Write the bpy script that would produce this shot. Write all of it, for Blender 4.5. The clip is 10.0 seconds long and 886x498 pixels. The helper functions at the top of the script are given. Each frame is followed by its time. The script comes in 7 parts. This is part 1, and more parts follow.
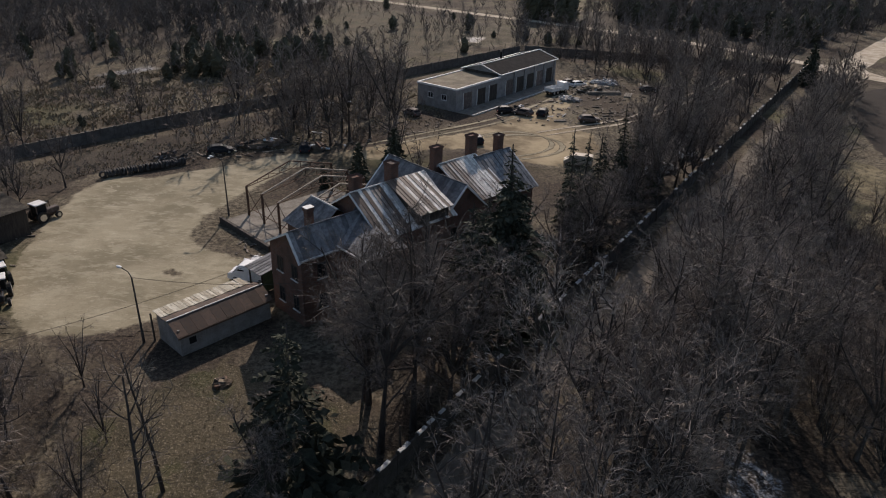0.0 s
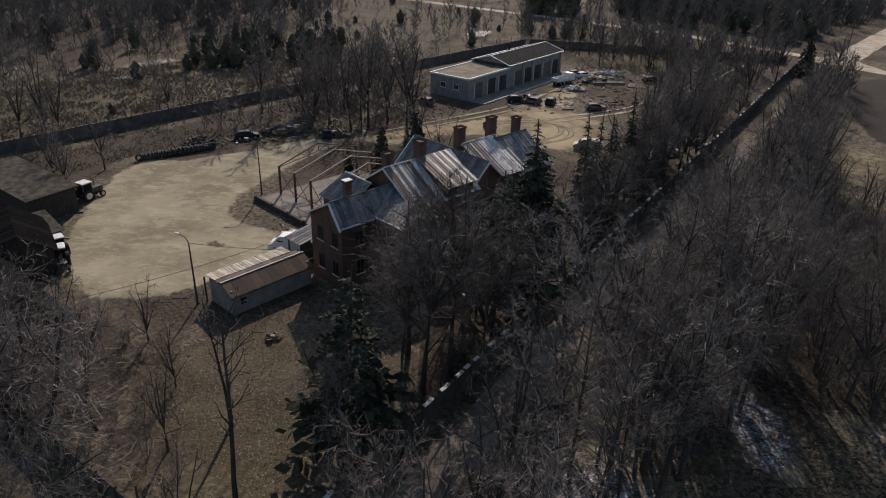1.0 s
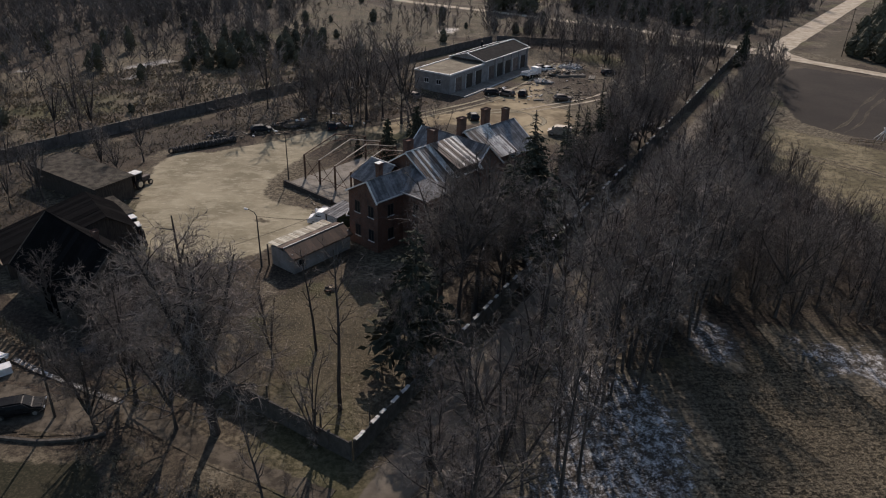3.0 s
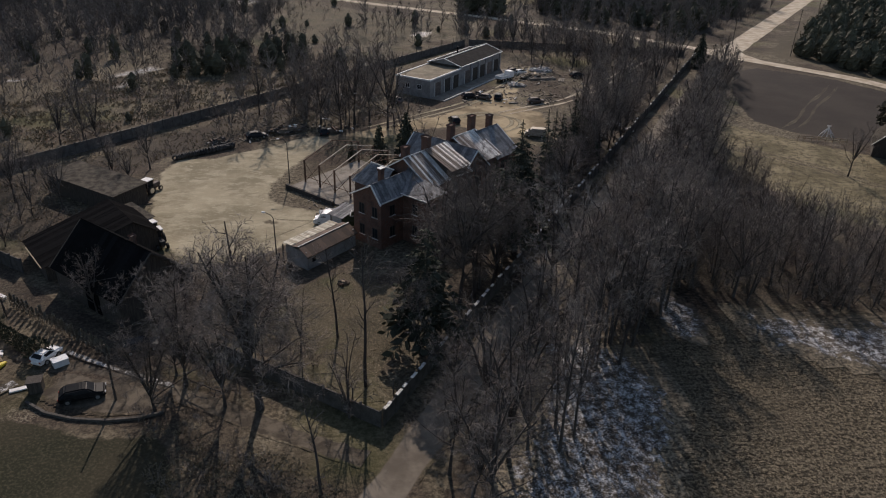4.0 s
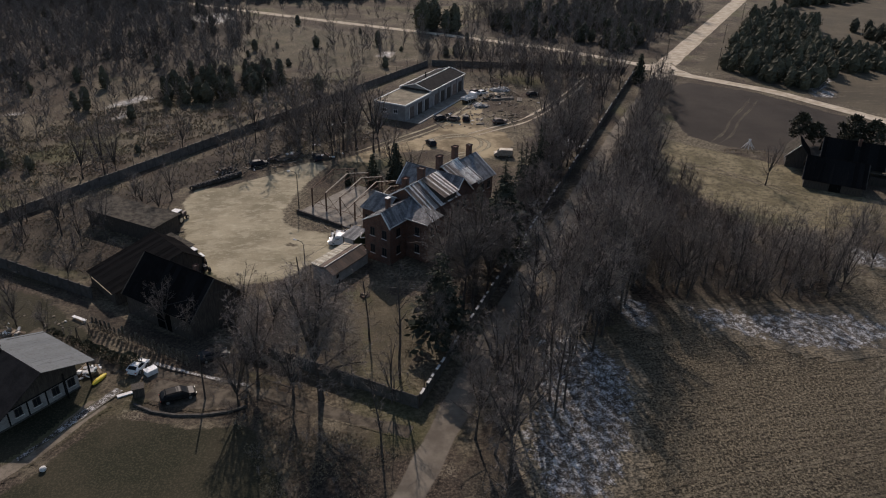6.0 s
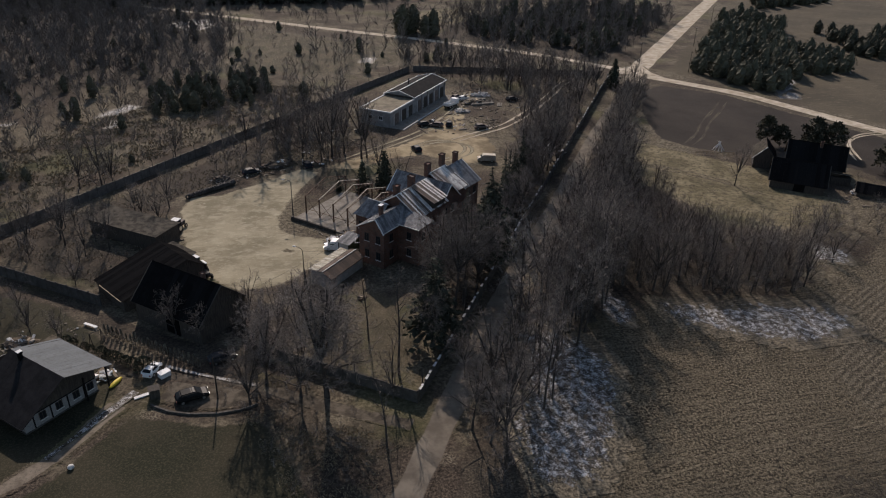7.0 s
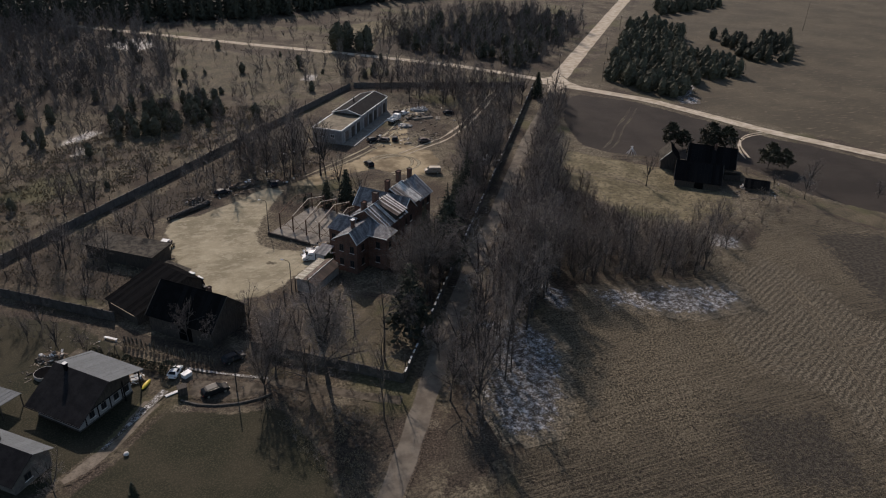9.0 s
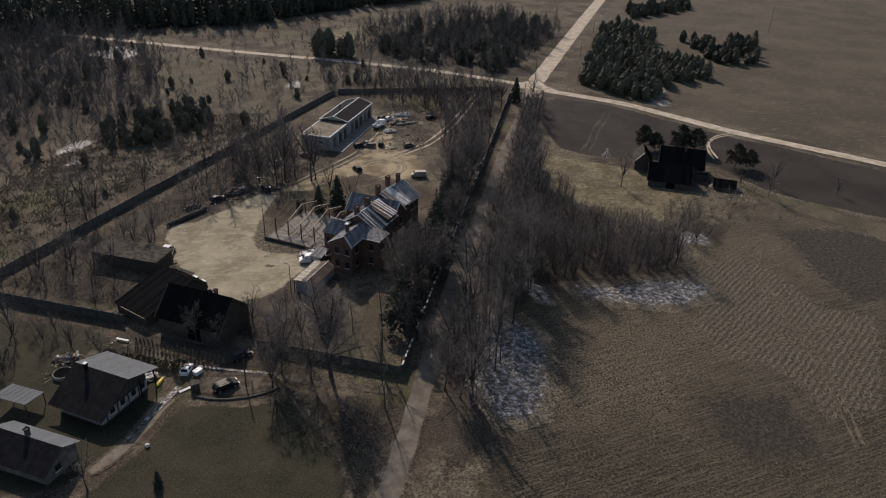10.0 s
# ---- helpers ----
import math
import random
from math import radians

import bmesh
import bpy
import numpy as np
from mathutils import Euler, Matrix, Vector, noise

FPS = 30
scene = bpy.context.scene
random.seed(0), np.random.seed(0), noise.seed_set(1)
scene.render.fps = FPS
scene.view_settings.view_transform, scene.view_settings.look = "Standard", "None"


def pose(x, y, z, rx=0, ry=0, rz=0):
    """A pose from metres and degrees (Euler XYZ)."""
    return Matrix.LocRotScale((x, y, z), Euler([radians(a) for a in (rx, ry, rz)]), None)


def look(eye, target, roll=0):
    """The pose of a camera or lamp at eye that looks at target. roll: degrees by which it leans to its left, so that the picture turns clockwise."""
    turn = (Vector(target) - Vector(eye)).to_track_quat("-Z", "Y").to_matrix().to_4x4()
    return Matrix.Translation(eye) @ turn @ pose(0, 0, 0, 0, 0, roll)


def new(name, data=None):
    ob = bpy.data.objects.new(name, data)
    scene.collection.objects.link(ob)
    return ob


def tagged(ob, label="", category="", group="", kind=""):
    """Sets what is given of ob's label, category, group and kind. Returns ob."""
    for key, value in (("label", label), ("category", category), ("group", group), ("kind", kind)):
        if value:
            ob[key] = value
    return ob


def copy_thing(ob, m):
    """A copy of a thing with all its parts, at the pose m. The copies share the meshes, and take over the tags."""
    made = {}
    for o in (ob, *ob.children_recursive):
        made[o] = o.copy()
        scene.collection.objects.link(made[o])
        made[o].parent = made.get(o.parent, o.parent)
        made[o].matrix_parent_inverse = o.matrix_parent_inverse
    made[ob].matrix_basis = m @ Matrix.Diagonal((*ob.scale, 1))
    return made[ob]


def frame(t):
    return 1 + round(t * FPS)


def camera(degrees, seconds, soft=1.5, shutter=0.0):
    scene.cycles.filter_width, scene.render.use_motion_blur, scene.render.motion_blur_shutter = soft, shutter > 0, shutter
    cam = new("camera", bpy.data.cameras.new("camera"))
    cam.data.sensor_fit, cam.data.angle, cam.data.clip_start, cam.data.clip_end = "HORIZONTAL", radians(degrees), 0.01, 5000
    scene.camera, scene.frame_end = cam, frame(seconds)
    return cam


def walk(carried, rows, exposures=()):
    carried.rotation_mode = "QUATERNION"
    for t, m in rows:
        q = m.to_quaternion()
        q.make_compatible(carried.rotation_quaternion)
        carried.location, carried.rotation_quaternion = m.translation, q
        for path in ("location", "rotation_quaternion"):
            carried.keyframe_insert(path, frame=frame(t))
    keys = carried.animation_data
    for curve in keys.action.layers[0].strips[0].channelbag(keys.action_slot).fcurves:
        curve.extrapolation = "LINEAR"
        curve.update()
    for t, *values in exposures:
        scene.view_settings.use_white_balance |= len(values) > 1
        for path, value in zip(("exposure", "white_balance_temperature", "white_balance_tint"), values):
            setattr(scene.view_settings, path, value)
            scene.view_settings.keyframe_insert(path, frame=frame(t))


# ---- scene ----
cam = camera(64.2, 10.0, 1.1)
METRES, EYE, TILT, LEAN, TURN = 107.0, 39.89, -26.37, -1.48, 0.0
ROWS = [
    (0.0, 0.0, 0.0, 0.0, 0.0, 0.0, -0.0),
    (0.5, -0.014, -0.027, -0.0128, 0.03, -0.08, -0.01),
    (1.0, -0.0316, -0.0599, -0.0291, -0.24, -0.19, 0.11),
    (1.5, -0.049, -0.095, -0.0417, -0.5, -0.3, 0.17),
    (2.0, -0.0691, -0.1418, -0.049, -0.87, -0.43, 0.41),
    (2.5, -0.0884, -0.1862, -0.0541, -2.27, -0.68, 1.14),
    (4.0, -0.1624, -0.328, -0.0524, -6.76, -1.52, 3.18),
    (4.5, -0.1887, -0.3771, -0.0428, -7.74, -1.74, 3.61),
    (5.0, -0.2184, -0.4304, -0.0289, -8.69, -2.01, 4.06),
    (5.5, -0.2464, -0.4796, -0.0164, -9.92, -2.18, 4.66),
    (7.0, -0.3057, -0.5822, 0.0092, -13.04, -2.72, 6.09),
    (7.5, -0.3215, -0.6085, 0.0147, -13.73, -2.83, 6.41),
    (8.0, -0.3388, -0.6373, 0.0207, -14.55, -2.97, 6.77),
    (8.5, -0.3661, -0.6831, 0.0299, -16.05, -3.24, 7.43),
    (9.0, -0.4255, -0.7746, 0.0473, -19.12, -3.82, 8.75),
    (9.5, -0.4576, -0.8225, 0.056, -20.29, -4.05, 9.26),
    (10.0, -0.4789, -0.8539, 0.0613, -21.01, -4.19, 9.57),
]
walk(cam, [(t, pose(0, 0, EYE, TILT, LEAN, TURN) @ pose(METRES * x, METRES * y, METRES * z, 90 + pitch, roll, yaw)) for t, x, y, z, yaw, pitch, roll in ROWS],
     [(0.0, 0.0, 6650, 10), (10.0, 0.0, 6650, 10)])

# ---- world, sun ----
SUN_AZ, SUN_EL = 2.5, 34.5          # azimuth clockwise from +y, elevation
world = bpy.data.worlds.new("sky")
scene.world = world
world.use_nodes = True
_nt = world.node_tree
_sky = _nt.nodes.new("ShaderNodeTexSky")
_sky.sky_type = "NISHITA"
_sky.sun_disc = False
_sky.sun_elevation = radians(SUN_EL)
_sky.sun_rotation = radians(SUN_AZ)
_nt.links.new(_sky.outputs[0], _nt.nodes["Background"].inputs[0])
_nt.nodes["Background"].inputs[1].default_value = 0.102
_sd = Vector((math.sin(radians(SUN_AZ)) * math.cos(radians(SUN_EL)), math.cos(radians(SUN_AZ)) * math.cos(radians(SUN_EL)), math.sin(radians(SUN_EL))))
_sl = bpy.data.lights.new("sun", "SUN")
_sl.energy, _sl.angle, _sl.color = 3.85, radians(0.5), (1.0, 0.87, 0.795)
_so = new("sun", _sl)
_so.matrix_world = look(_sd * 300, (0, 0, 0))

# ---- materials ----


class Mat:
    """A small wrapper to write node materials in few lines."""

    def __init__(self, name, rough=0.9, metal=0.0, spec=0.3):
        self.m = bpy.data.materials.new(name)
        self.m.use_nodes = True
        self.t = self.m.node_tree
        self.b = self.t.nodes["Principled BSDF"]
        self.b.inputs["Roughness"].default_value = rough
        self.b.inputs["Metallic"].default_value = metal
        self.b.inputs["Specular IOR Level"].default_value = spec
        self.pos = None

    def n(self, kind, **kw):
        nd = self.t.nodes.new(kind)
        for k, v in kw.items():
            nd.inputs[k].default_value = v
        return nd

    def put(self, src, dst):
        self.t.links.new(src, dst)

    def at(self, local=False):
        if self.pos is None:
            if local:
                self.pos = self.n("ShaderNodeTexCoord").outputs["Object"]
            else:
                self.pos = self.n("ShaderNodeNewGeometry").outputs["Position"]
        return self.pos

    def noise(self, scale, detail=4.0, rough=0.6, stretch=None, dist=0.0):
        nd = self.n("ShaderNodeTexNoise", Scale=scale, Detail=detail, Roughness=rough, Distortion=dist)
        src = self.at()
        if stretch:
            mp = self.n("ShaderNodeMapping")
            mp.inputs["Scale"].default_value = stretch[:3]
            if len(stretch) > 3:
                mp.inputs["Rotation"].default_value = (0, 0, radians(stretch[3]))
            self.put(src, mp.inputs["Vector"])
            src = mp.outputs[0]
        self.put(src, nd.inputs["Vector"])
        return nd.outputs["Fac"]

    def ramp(self, src, lo, hi):
        nd = self.n("ShaderNodeMapRange")
        nd.inputs["From Min"].default_value, nd.inputs["From Max"].default_value = lo, hi
        nd.interpolation_type = "SMOOTHSTEP"
        self.put(src, nd.inputs["Value"])
        return nd.outputs["Result"]

    def mix(self, fac, a, b):
        nd = self.t.nodes.new("ShaderNodeMix")
        nd.data_type = "RGBA"
        for s, v in ((nd.inputs[0], fac), (nd.inputs[6], a), (nd.inputs[7], b)):
            if isinstance(v, (tuple, list)):
                s.default_value = (*v, 1)
            elif isinstance(v, (int, float)):
                s.default_value = v
            else:
                self.put(v, s)
        return nd.outputs[2]

    def math(self, op, a, b=0.0):
        nd = self.t.nodes.new("ShaderNodeMath")
        nd.operation = op
        for s, v in ((nd.inputs[0], a), (nd.inputs[1], b)):
            if isinstance(v, (int, float)):
                s.default_value = v
            else:
                self.put(v, s)
        return nd.outputs[0]

    def attr(self, name):
        nd = self.t.nodes.new("ShaderNodeAttribute")
        nd.attribute_name = name
        return nd.outputs["Fac"]

    def rand(self):
        return self.n("ShaderNodeObjectInfo").outputs["Random"]

    def island(self):
        return self.n("ShaderNodeNewGeometry").outputs["Random Per Island"]

    def col(self, src):
        if isinstance(src, tuple):
            self.b.inputs["Base Color"].default_value = (*src, 1)
        else:
            self.put(src, self.b.inputs["Base Color"])
        return self

    def bump(self, src, dist, strength=1.0):
        nd = self.n("ShaderNodeBump", Strength=strength, Distance=dist)
        self.put(src, nd.inputs["Height"])
        self.put(nd.outputs[0], self.b.inputs["Normal"])
        return self


def plain(name, c1, c2, scale=2.0, rough=0.85, metal=0.0, bump=0.0, local=True, rnd=0.0, stretch=None, spec=0.3):
    """Two colours mixed by noise at two scales, with a slight random shade from object to object."""
    k = Mat(name, rough, metal, spec)
    k.at(local)
    big, fine = k.noise(scale, 4, 0.65, stretch), k.noise(scale * 9, 3, 0.6, stretch)
    f = k.ramp(k.math("ADD", k.math("MULTIPLY", big, 0.65), k.math("MULTIPLY", fine, 0.35)), 0.36, 0.64)
    c = k.mix(f, c1, c2)
    if rnd:
        r = k.n("ShaderNodeHueSaturation")
        k.put(k.math("ADD", k.math("MULTIPLY", k.rand(), rnd), 1 - rnd / 2), r.inputs["Value"])
        k.put(c, r.inputs["Color"])
        c = r.outputs[0]
    k.col(c)
    if bump:
        k.bump(fine, bump)
    return k.m


def ground_colour(k):
    """Dry grass, leaf litter and bare earth in patches, speckled."""
    grass = k.mix(k.ramp(k.noise(1.7, 5, 0.75), 0.38, 0.62), (0.055, 0.046, 0.032), (0.200, 0.168, 0.117))
    grass = k.mix(k.math("MULTIPLY", k.ramp(k.noise(0.4, 5, 0.8), 0.50, 0.60), 0.7), grass, (0.042, 0.034, 0.025))
    litter = k.mix(k.ramp(k.noise(2.6, 5, 0.8), 0.42, 0.66), (0.032, 0.025, 0.020), (0.125, 0.096, 0.070))
    c = k.mix(k.ramp(k.noise(0.055, 4, 0.6), 0.40, 0.60), grass, litter)
    moss = k.ramp(k.noise(0.035, 3, 0.5, (1, 1, 1, 20)), 0.56, 0.68)
    c = k.mix(k.math("MULTIPLY", moss, 0.55), c, (0.085, 0.085, 0.035))
    pale = k.math("MULTIPLY", k.ramp(k.noise(0.16, 5, 0.7), 0.55, 0.68), k.ramp(k.noise(3.3, 3, 0.7), 0.45, 0.6))
    return k.mix(k.math("MULTIPLY", pale, 0.6), c, (0.30, 0.26, 0.19))


def zone(name, colour, rough=0.95, bump=0.05, bscale=2.0, bstretch=None, soft=0.9, base=ground_colour):
    """A ground cover that fades at its ragged rim into the ground around it."""
    k = Mat(name, rough, 0, 0.15)
    k.at()
    own = colour(k)
    e = k.math("ADD", k.attr("blend"), k.math("MULTIPLY", k.math("SUBTRACT", k.noise(0.55, 6, 0.7), 0.5), soft * 1.6))
    f = k.ramp(k.math("MULTIPLY", e, k.ramp(k.attr("blend"), 0.0, 0.12)), 0.32, 0.62)
    k.col(k.mix(f, base(k), own))
    k.bump(k.noise(bscale, 5, 0.7, bstretch), bump)
    return k.m


def sand_colour(k):
    a = k.mix(k.ramp(k.noise(0.10, 5, 0.65), 0.35, 0.65), (0.190, 0.164, 0.108), (0.320, 0.278, 0.192))
    streak = k.math("MAXIMUM", k.ramp(k.noise(0.6, 5, 0.75, (0.45, 1.4, 1, 38), 1.2), 0.58, 0.66), k.ramp(k.noise(1.3, 4, 0.75, (0.35, 1.7, 1, 52), 1.4), 0.59, 0.64))
    a = k.mix(k.math("MULTIPLY", k.ramp(k.noise(0.3, 4, 0.7, (0.7, 1.3, 1, 45)), 0.48, 0.62), 0.55), a, (0.40, 0.355, 0.255))
    a = k.mix(k.math("MULTIPLY", streak, 0.38), a, (0.52, 0.465, 0.35))
    dark = k.ramp(k.noise(0.07, 4, 0.6, (1, 1, 1, 70)), 0.58, 0.74)
    a = k.mix(k.math("MULTIPLY", dark, 0.6), a, (0.13, 0.108, 0.07))
    return k.mix(k.math("MULTIPLY", k.ramp(k.noise(6, 3, 0.7), 0.5, 0.7), 0.4), a, (0.17, 0.145, 0.10))


def road_colour(k):
    a = k.mix(k.ramp(k.noise(0.3, 5, 0.65), 0.35, 0.65), (0.33, 0.275, 0.20), (0.52, 0.45, 0.355))
    return k.mix(k.math("MULTIPLY", k.ramp(k.noise(3.0, 4, 0.7), 0.5, 0.7), 0.4), a, (0.30, 0.25, 0.19))


def track_colour(k):
    a = k.mix(k.ramp(k.noise(0.3, 5, 0.65), 0.35, 0.65), (0.115, 0.095, 0.072), (0.225, 0.19, 0.148))
    return k.mix(k.math("MULTIPLY", k.ramp(k.noise(2.5, 4, 0.7), 0.45, 0.7), 0.5), a, (0.08, 0.064, 0.05))


def stubble_colour(k):
    """Cut straw: pale stalks over dark soil in short strokes, thinner in wide patches."""
    straw = k.ramp(k.noise(2.6, 5, 0.8), 0.46, 0.58)
    a = k.mix(straw, (0.036, 0.030, 0.021), (0.240, 0.199, 0.136))
    thin = k.mix(k.ramp(k.noise(2.1, 5, 0.85), 0.48, 0.64), (0.040, 0.033, 0.024), (0.185, 0.154, 0.107))
    b = k.mix(k.ramp(k.noise(0.02, 3, 0.5), 0.4, 0.62), a, thin)
    rows_ = k.ramp(k.noise(1.3, 3, 0.65, (0.10, 2.6, 1, 60), 0.5), 0.49, 0.58)
    b = k.mix(k.math("MULTIPLY", rows_, 0.35), b, (0.225, 0.187, 0.130))
    spots = k.math("MULTIPLY", k.ramp(k.noise(1.1, 2, 0.5), 0.63, 0.68), k.ramp(k.noise(0.05, 2, 0.5), 0.47, 0.58))
    return k.mix(spots, b, (0.026, 0.022, 0.017))


def plough_colour(k):
    a = k.mix(k.ramp(k.noise(0.05, 4, 0.6), 0.35, 0.65), (0.025, 0.020, 0.017), (0.042, 0.034, 0.028))
    return k.mix(k.math("MULTIPLY", k.ramp(k.noise(1.5, 4, 0.7, (0.3, 2.2, 1, 35)), 0.45, 0.65), 0.5), a, (0.028, 0.023, 0.019))


def meadow_colour(k):
    a = k.mix(k.ramp(k.noise(0.03, 4, 0.6), 0.38, 0.62), (0.068, 0.057, 0.040), (0.106, 0.088, 0.060))
    a = k.mix(k.math("MULTIPLY", k.ramp(k.noise(1.6, 6, 0.8), 0.44, 0.6), 0.75), a, (0.062, 0.050, 0.035))
    a = k.mix(k.math("MULTIPLY", k.ramp(k.noise(0.5, 5, 0.75, (0.35, 1.4, 1, 15)), 0.55, 0.66), 0.6), a, (0.19, 0.158, 0.108))
    return k.mix(k.ramp(k.noise(0.16, 6, 0.8), 0.66, 0.70), a, (0.04, 0.034, 0.026))


def lawn_colour(k):
    a = k.mix(k.ramp(k.noise(0.08, 4, 0.6), 0.35, 0.65), (0.020, 0.021, 0.012), (0.040, 0.035, 0.022))
    return k.mix(k.math("MULTIPLY", k.ramp(k.noise(3.5, 5, 0.75), 0.45, 0.66), 0.5), a, (0.095, 0.082, 0.052))


def pale_grass_colour(k):
    a = k.mix(k.ramp(k.noise(0.12, 4, 0.6), 0.36, 0.64), (0.115, 0.098, 0.055), (0.225, 0.187, 0.115))
    return k.mix(k.math("MULTIPLY", k.ramp(k.noise(0.8, 6, 0.8), 0.45, 0.62), 0.85), a, (0.050, 0.042, 0.029))


def litter_colour(k):
    a = k.mix(k.ramp(k.noise(1.9, 6, 0.8), 0.42, 0.64), (0.020, 0.016, 0.013), (0.090, 0.070, 0.052))
    b = k.mix(k.ramp(k.noise(3.1, 5, 0.8), 0.40, 0.66), (0.030, 0.025, 0.020), (0.125, 0.102, 0.074))
    return k.mix(k.ramp(k.noise(0.09, 4, 0.6), 0.40, 0.62), a, b)


def snow_colour(k):
    """Rotting snow, worn through by litter and stalks into small ragged pieces."""
    cover = k.ramp(k.math("ADD", k.math("MULTIPLY", k.noise(0.9, 4, 0.7), 0.4), k.math("MULTIPLY", k.noise(5.0, 5, 0.85), 0.6)), 0.385, 0.53)
    return k.mix(cover, (0.60, 0.595, 0.59), litter_colour(k))


gk = Mat("dry_ground", 0.97, 0, 0.12)
gk.col(ground_colour(gk))
gk.bump(gk.noise(2.2, 6, 0.75), 0.12)
M_GROUND = gk.m
M_YARD = zone("packed_sand", sand_colour, bump=0.03, bscale=1.4)
M_ROAD = zone("gravel_road", road_colour, bump=0.02, soft=0.35)
M_TRACK = zone("dirt_track", track_colour, bump=0.03, soft=0.8)
M_STUBBLE = zone("stubble", stubble_colour, bump=0.5, bscale=3.2)


def ridged_colour(k):
    """Stubble turned over in ridges about a metre apart, broken up by clods."""
    return k.mix(k.ramp(ridges(k), 0.42, 0.60), (0.052, 0.044, 0.032), k.mix(k.ramp(k.noise(2.2, 4, 0.75), 0.4, 0.62), (0.15, 0.126, 0.09), (0.31, 0.262, 0.19)))


def ridges(k):
    mp = k.n("ShaderNodeMapping")
    mp.inputs["Rotation"].default_value = (0, 0, radians(-115))
    k.put(k.at(), mp.inputs["Vector"])
    wv = k.n("ShaderNodeTexWave", Scale=0.26, Distortion=3.0, Detail=4.0)
    wv.inputs["Detail Scale"].default_value = 1.1
    k.put(mp.outputs[0], wv.inputs["Vector"])
    return k.math("ADD", k.math("MULTIPLY", wv.outputs["Fac"], 0.07), k.math("MULTIPLY", k.noise(2.4, 5, 0.8), 0.92))


M_RIDGED = zone("ridged_stubble", ridged_colour, bump=0.5, bscale=3.2, soft=1.6, base=stubble_colour)
M_STUBBLEDARK = zone("bare_damp_soil", lambda k: k.mix(k.ramp(k.noise(1.4, 5, 0.75), 0.42, 0.6), (0.040, 0.034, 0.027), (0.092, 0.078, 0.059)), bump=0.5, bscale=3.2, soft=1.6, base=stubble_colour)
M_LANE = zone("smooth_lane", lambda k: k.mix(k.ramp(k.noise(0.25, 4, 0.6), 0.35, 0.65), (0.105, 0.089, 0.071), (0.180, 0.155, 0.124)), bump=0.015, soft=0.4)
M_PLOUGH = zone("ploughed_soil", plough_colour, bump=0.08, bscale=1.2, bstretch=(0.3, 2.2, 1, 35))
M_MEADOW = zone("faded_meadow", meadow_colour, bump=0.06)
M_LAWN = zone("short_lawn", lawn_colour, bump=0.04)


def leafy_colour(k):
    """Thin grass under fallen leaves: dark ground with pale specks and dull green."""
    a = k.mix(k.ramp(k.noise(0.13, 4, 0.65), 0.36, 0.64), (0.050, 0.043, 0.027), (0.105, 0.086, 0.055))
    a = k.mix(k.math("MULTIPLY", k.ramp(k.noise(2.2, 5, 0.8), 0.46, 0.62), 0.7), a, (0.038, 0.031, 0.022))
    a = k.mix(k.math("MULTIPLY", k.ramp(k.noise(0.2, 3, 0.6, (1, 1, 1, 50)), 0.56, 0.66), 0.5), a, (0.060, 0.064, 0.026))
    return k.mix(k.math("MULTIPLY", k.ramp(k.noise(5.5, 4, 0.8), 0.55, 0.62), 0.85), a, (0.27, 0.225, 0.16))


M_LEAFY = zone("leaf_strewn_grass", leafy_colour, bump=0.1, bscale=3.0, soft=1.4)
M_PALE = zone("pale_dry_grass", pale_grass_colour, bump=0.08)
M_DRIVE = zone("faint_drive", lambda k: k.mix(k.ramp(k.noise(0.5, 5, 0.7), 0.38, 0.64), (0.052, 0.043, 0.033), (0.130, 0.109, 0.083)), bump=0.03, soft=1.8)
M_RUT = zone("faint_rut", lambda k: k.mix(k.ramp(k.noise(0.8, 5, 0.75), 0.4, 0.62), (0.10, 0.082, 0.058), (0.225, 0.187, 0.13)), bump=0.5, bscale=3.2, soft=2.2, base=stubble_colour)
M_LITTER = zone("leaf_litter", litter_colour, bump=0.12, bscale=2.4, soft=1.4)
M_SNOW = zone("old_snow", snow_colour, rough=0.6, bump=0.06, soft=1.7)
M_FIELDSNOW = zone("old_snow_on_stubble", snow_colour, rough=0.7, bump=0.06, soft=1.7, base=stubble_colour)

M_CONCRETE = plain("weathered_concrete", (0.046, 0.042, 0.039), (0.092, 0.085, 0.078), 0.9, 0.92, bump=0.01, local=False)
M_CONCRETE_PALE = plain("pale_weathered_concrete", (0.070, 0.063, 0.058), (0.140, 0.128, 0.117), 0.9, 0.92, local=False)
M_TRACKSLAB = plain("dusty_slab", (0.13, 0.115, 0.095), (0.25, 0.225, 0.19), 0.5, 0.95)
M_COPING = plain("pale_coping", (0.40, 0.39, 0.37), (0.70, 0.68, 0.65), 1.3, 0.9, local=False)
M_DARKPOST = plain("fence_post", (0.05, 0.045, 0.04), (0.10, 0.09, 0.08), 2, 0.9, local=False)
M_BARK = plain("bark", (0.036, 0.031, 0.029), (0.080, 0.069, 0.062), 1.1, 0.95, bump=0.02, rnd=0.4, stretch=(3, 3, 0.6))
M_TWIG = plain("twigs", (0.106, 0.089, 0.078), (0.248, 0.210, 0.184), 0.35, 0.9, rnd=0.5)
M_TWIGDARK = plain("dark_twigs", (0.080, 0.070, 0.065), (0.180, 0.159, 0.146), 0.06, 0.9, local=False)
# paler twigs: sun on these crowns is put into the colour
M_SUNLIT_TWIG = plain("pale_twigs", (0.16, 0.14, 0.125), (0.36, 0.33, 0.30), 0.4, 0.85, rnd=0.3)
M_NEEDLE = plain("needles", (0.030, 0.032, 0.023), (0.072, 0.073, 0.050), 0.8, 0.8, rnd=0.5)
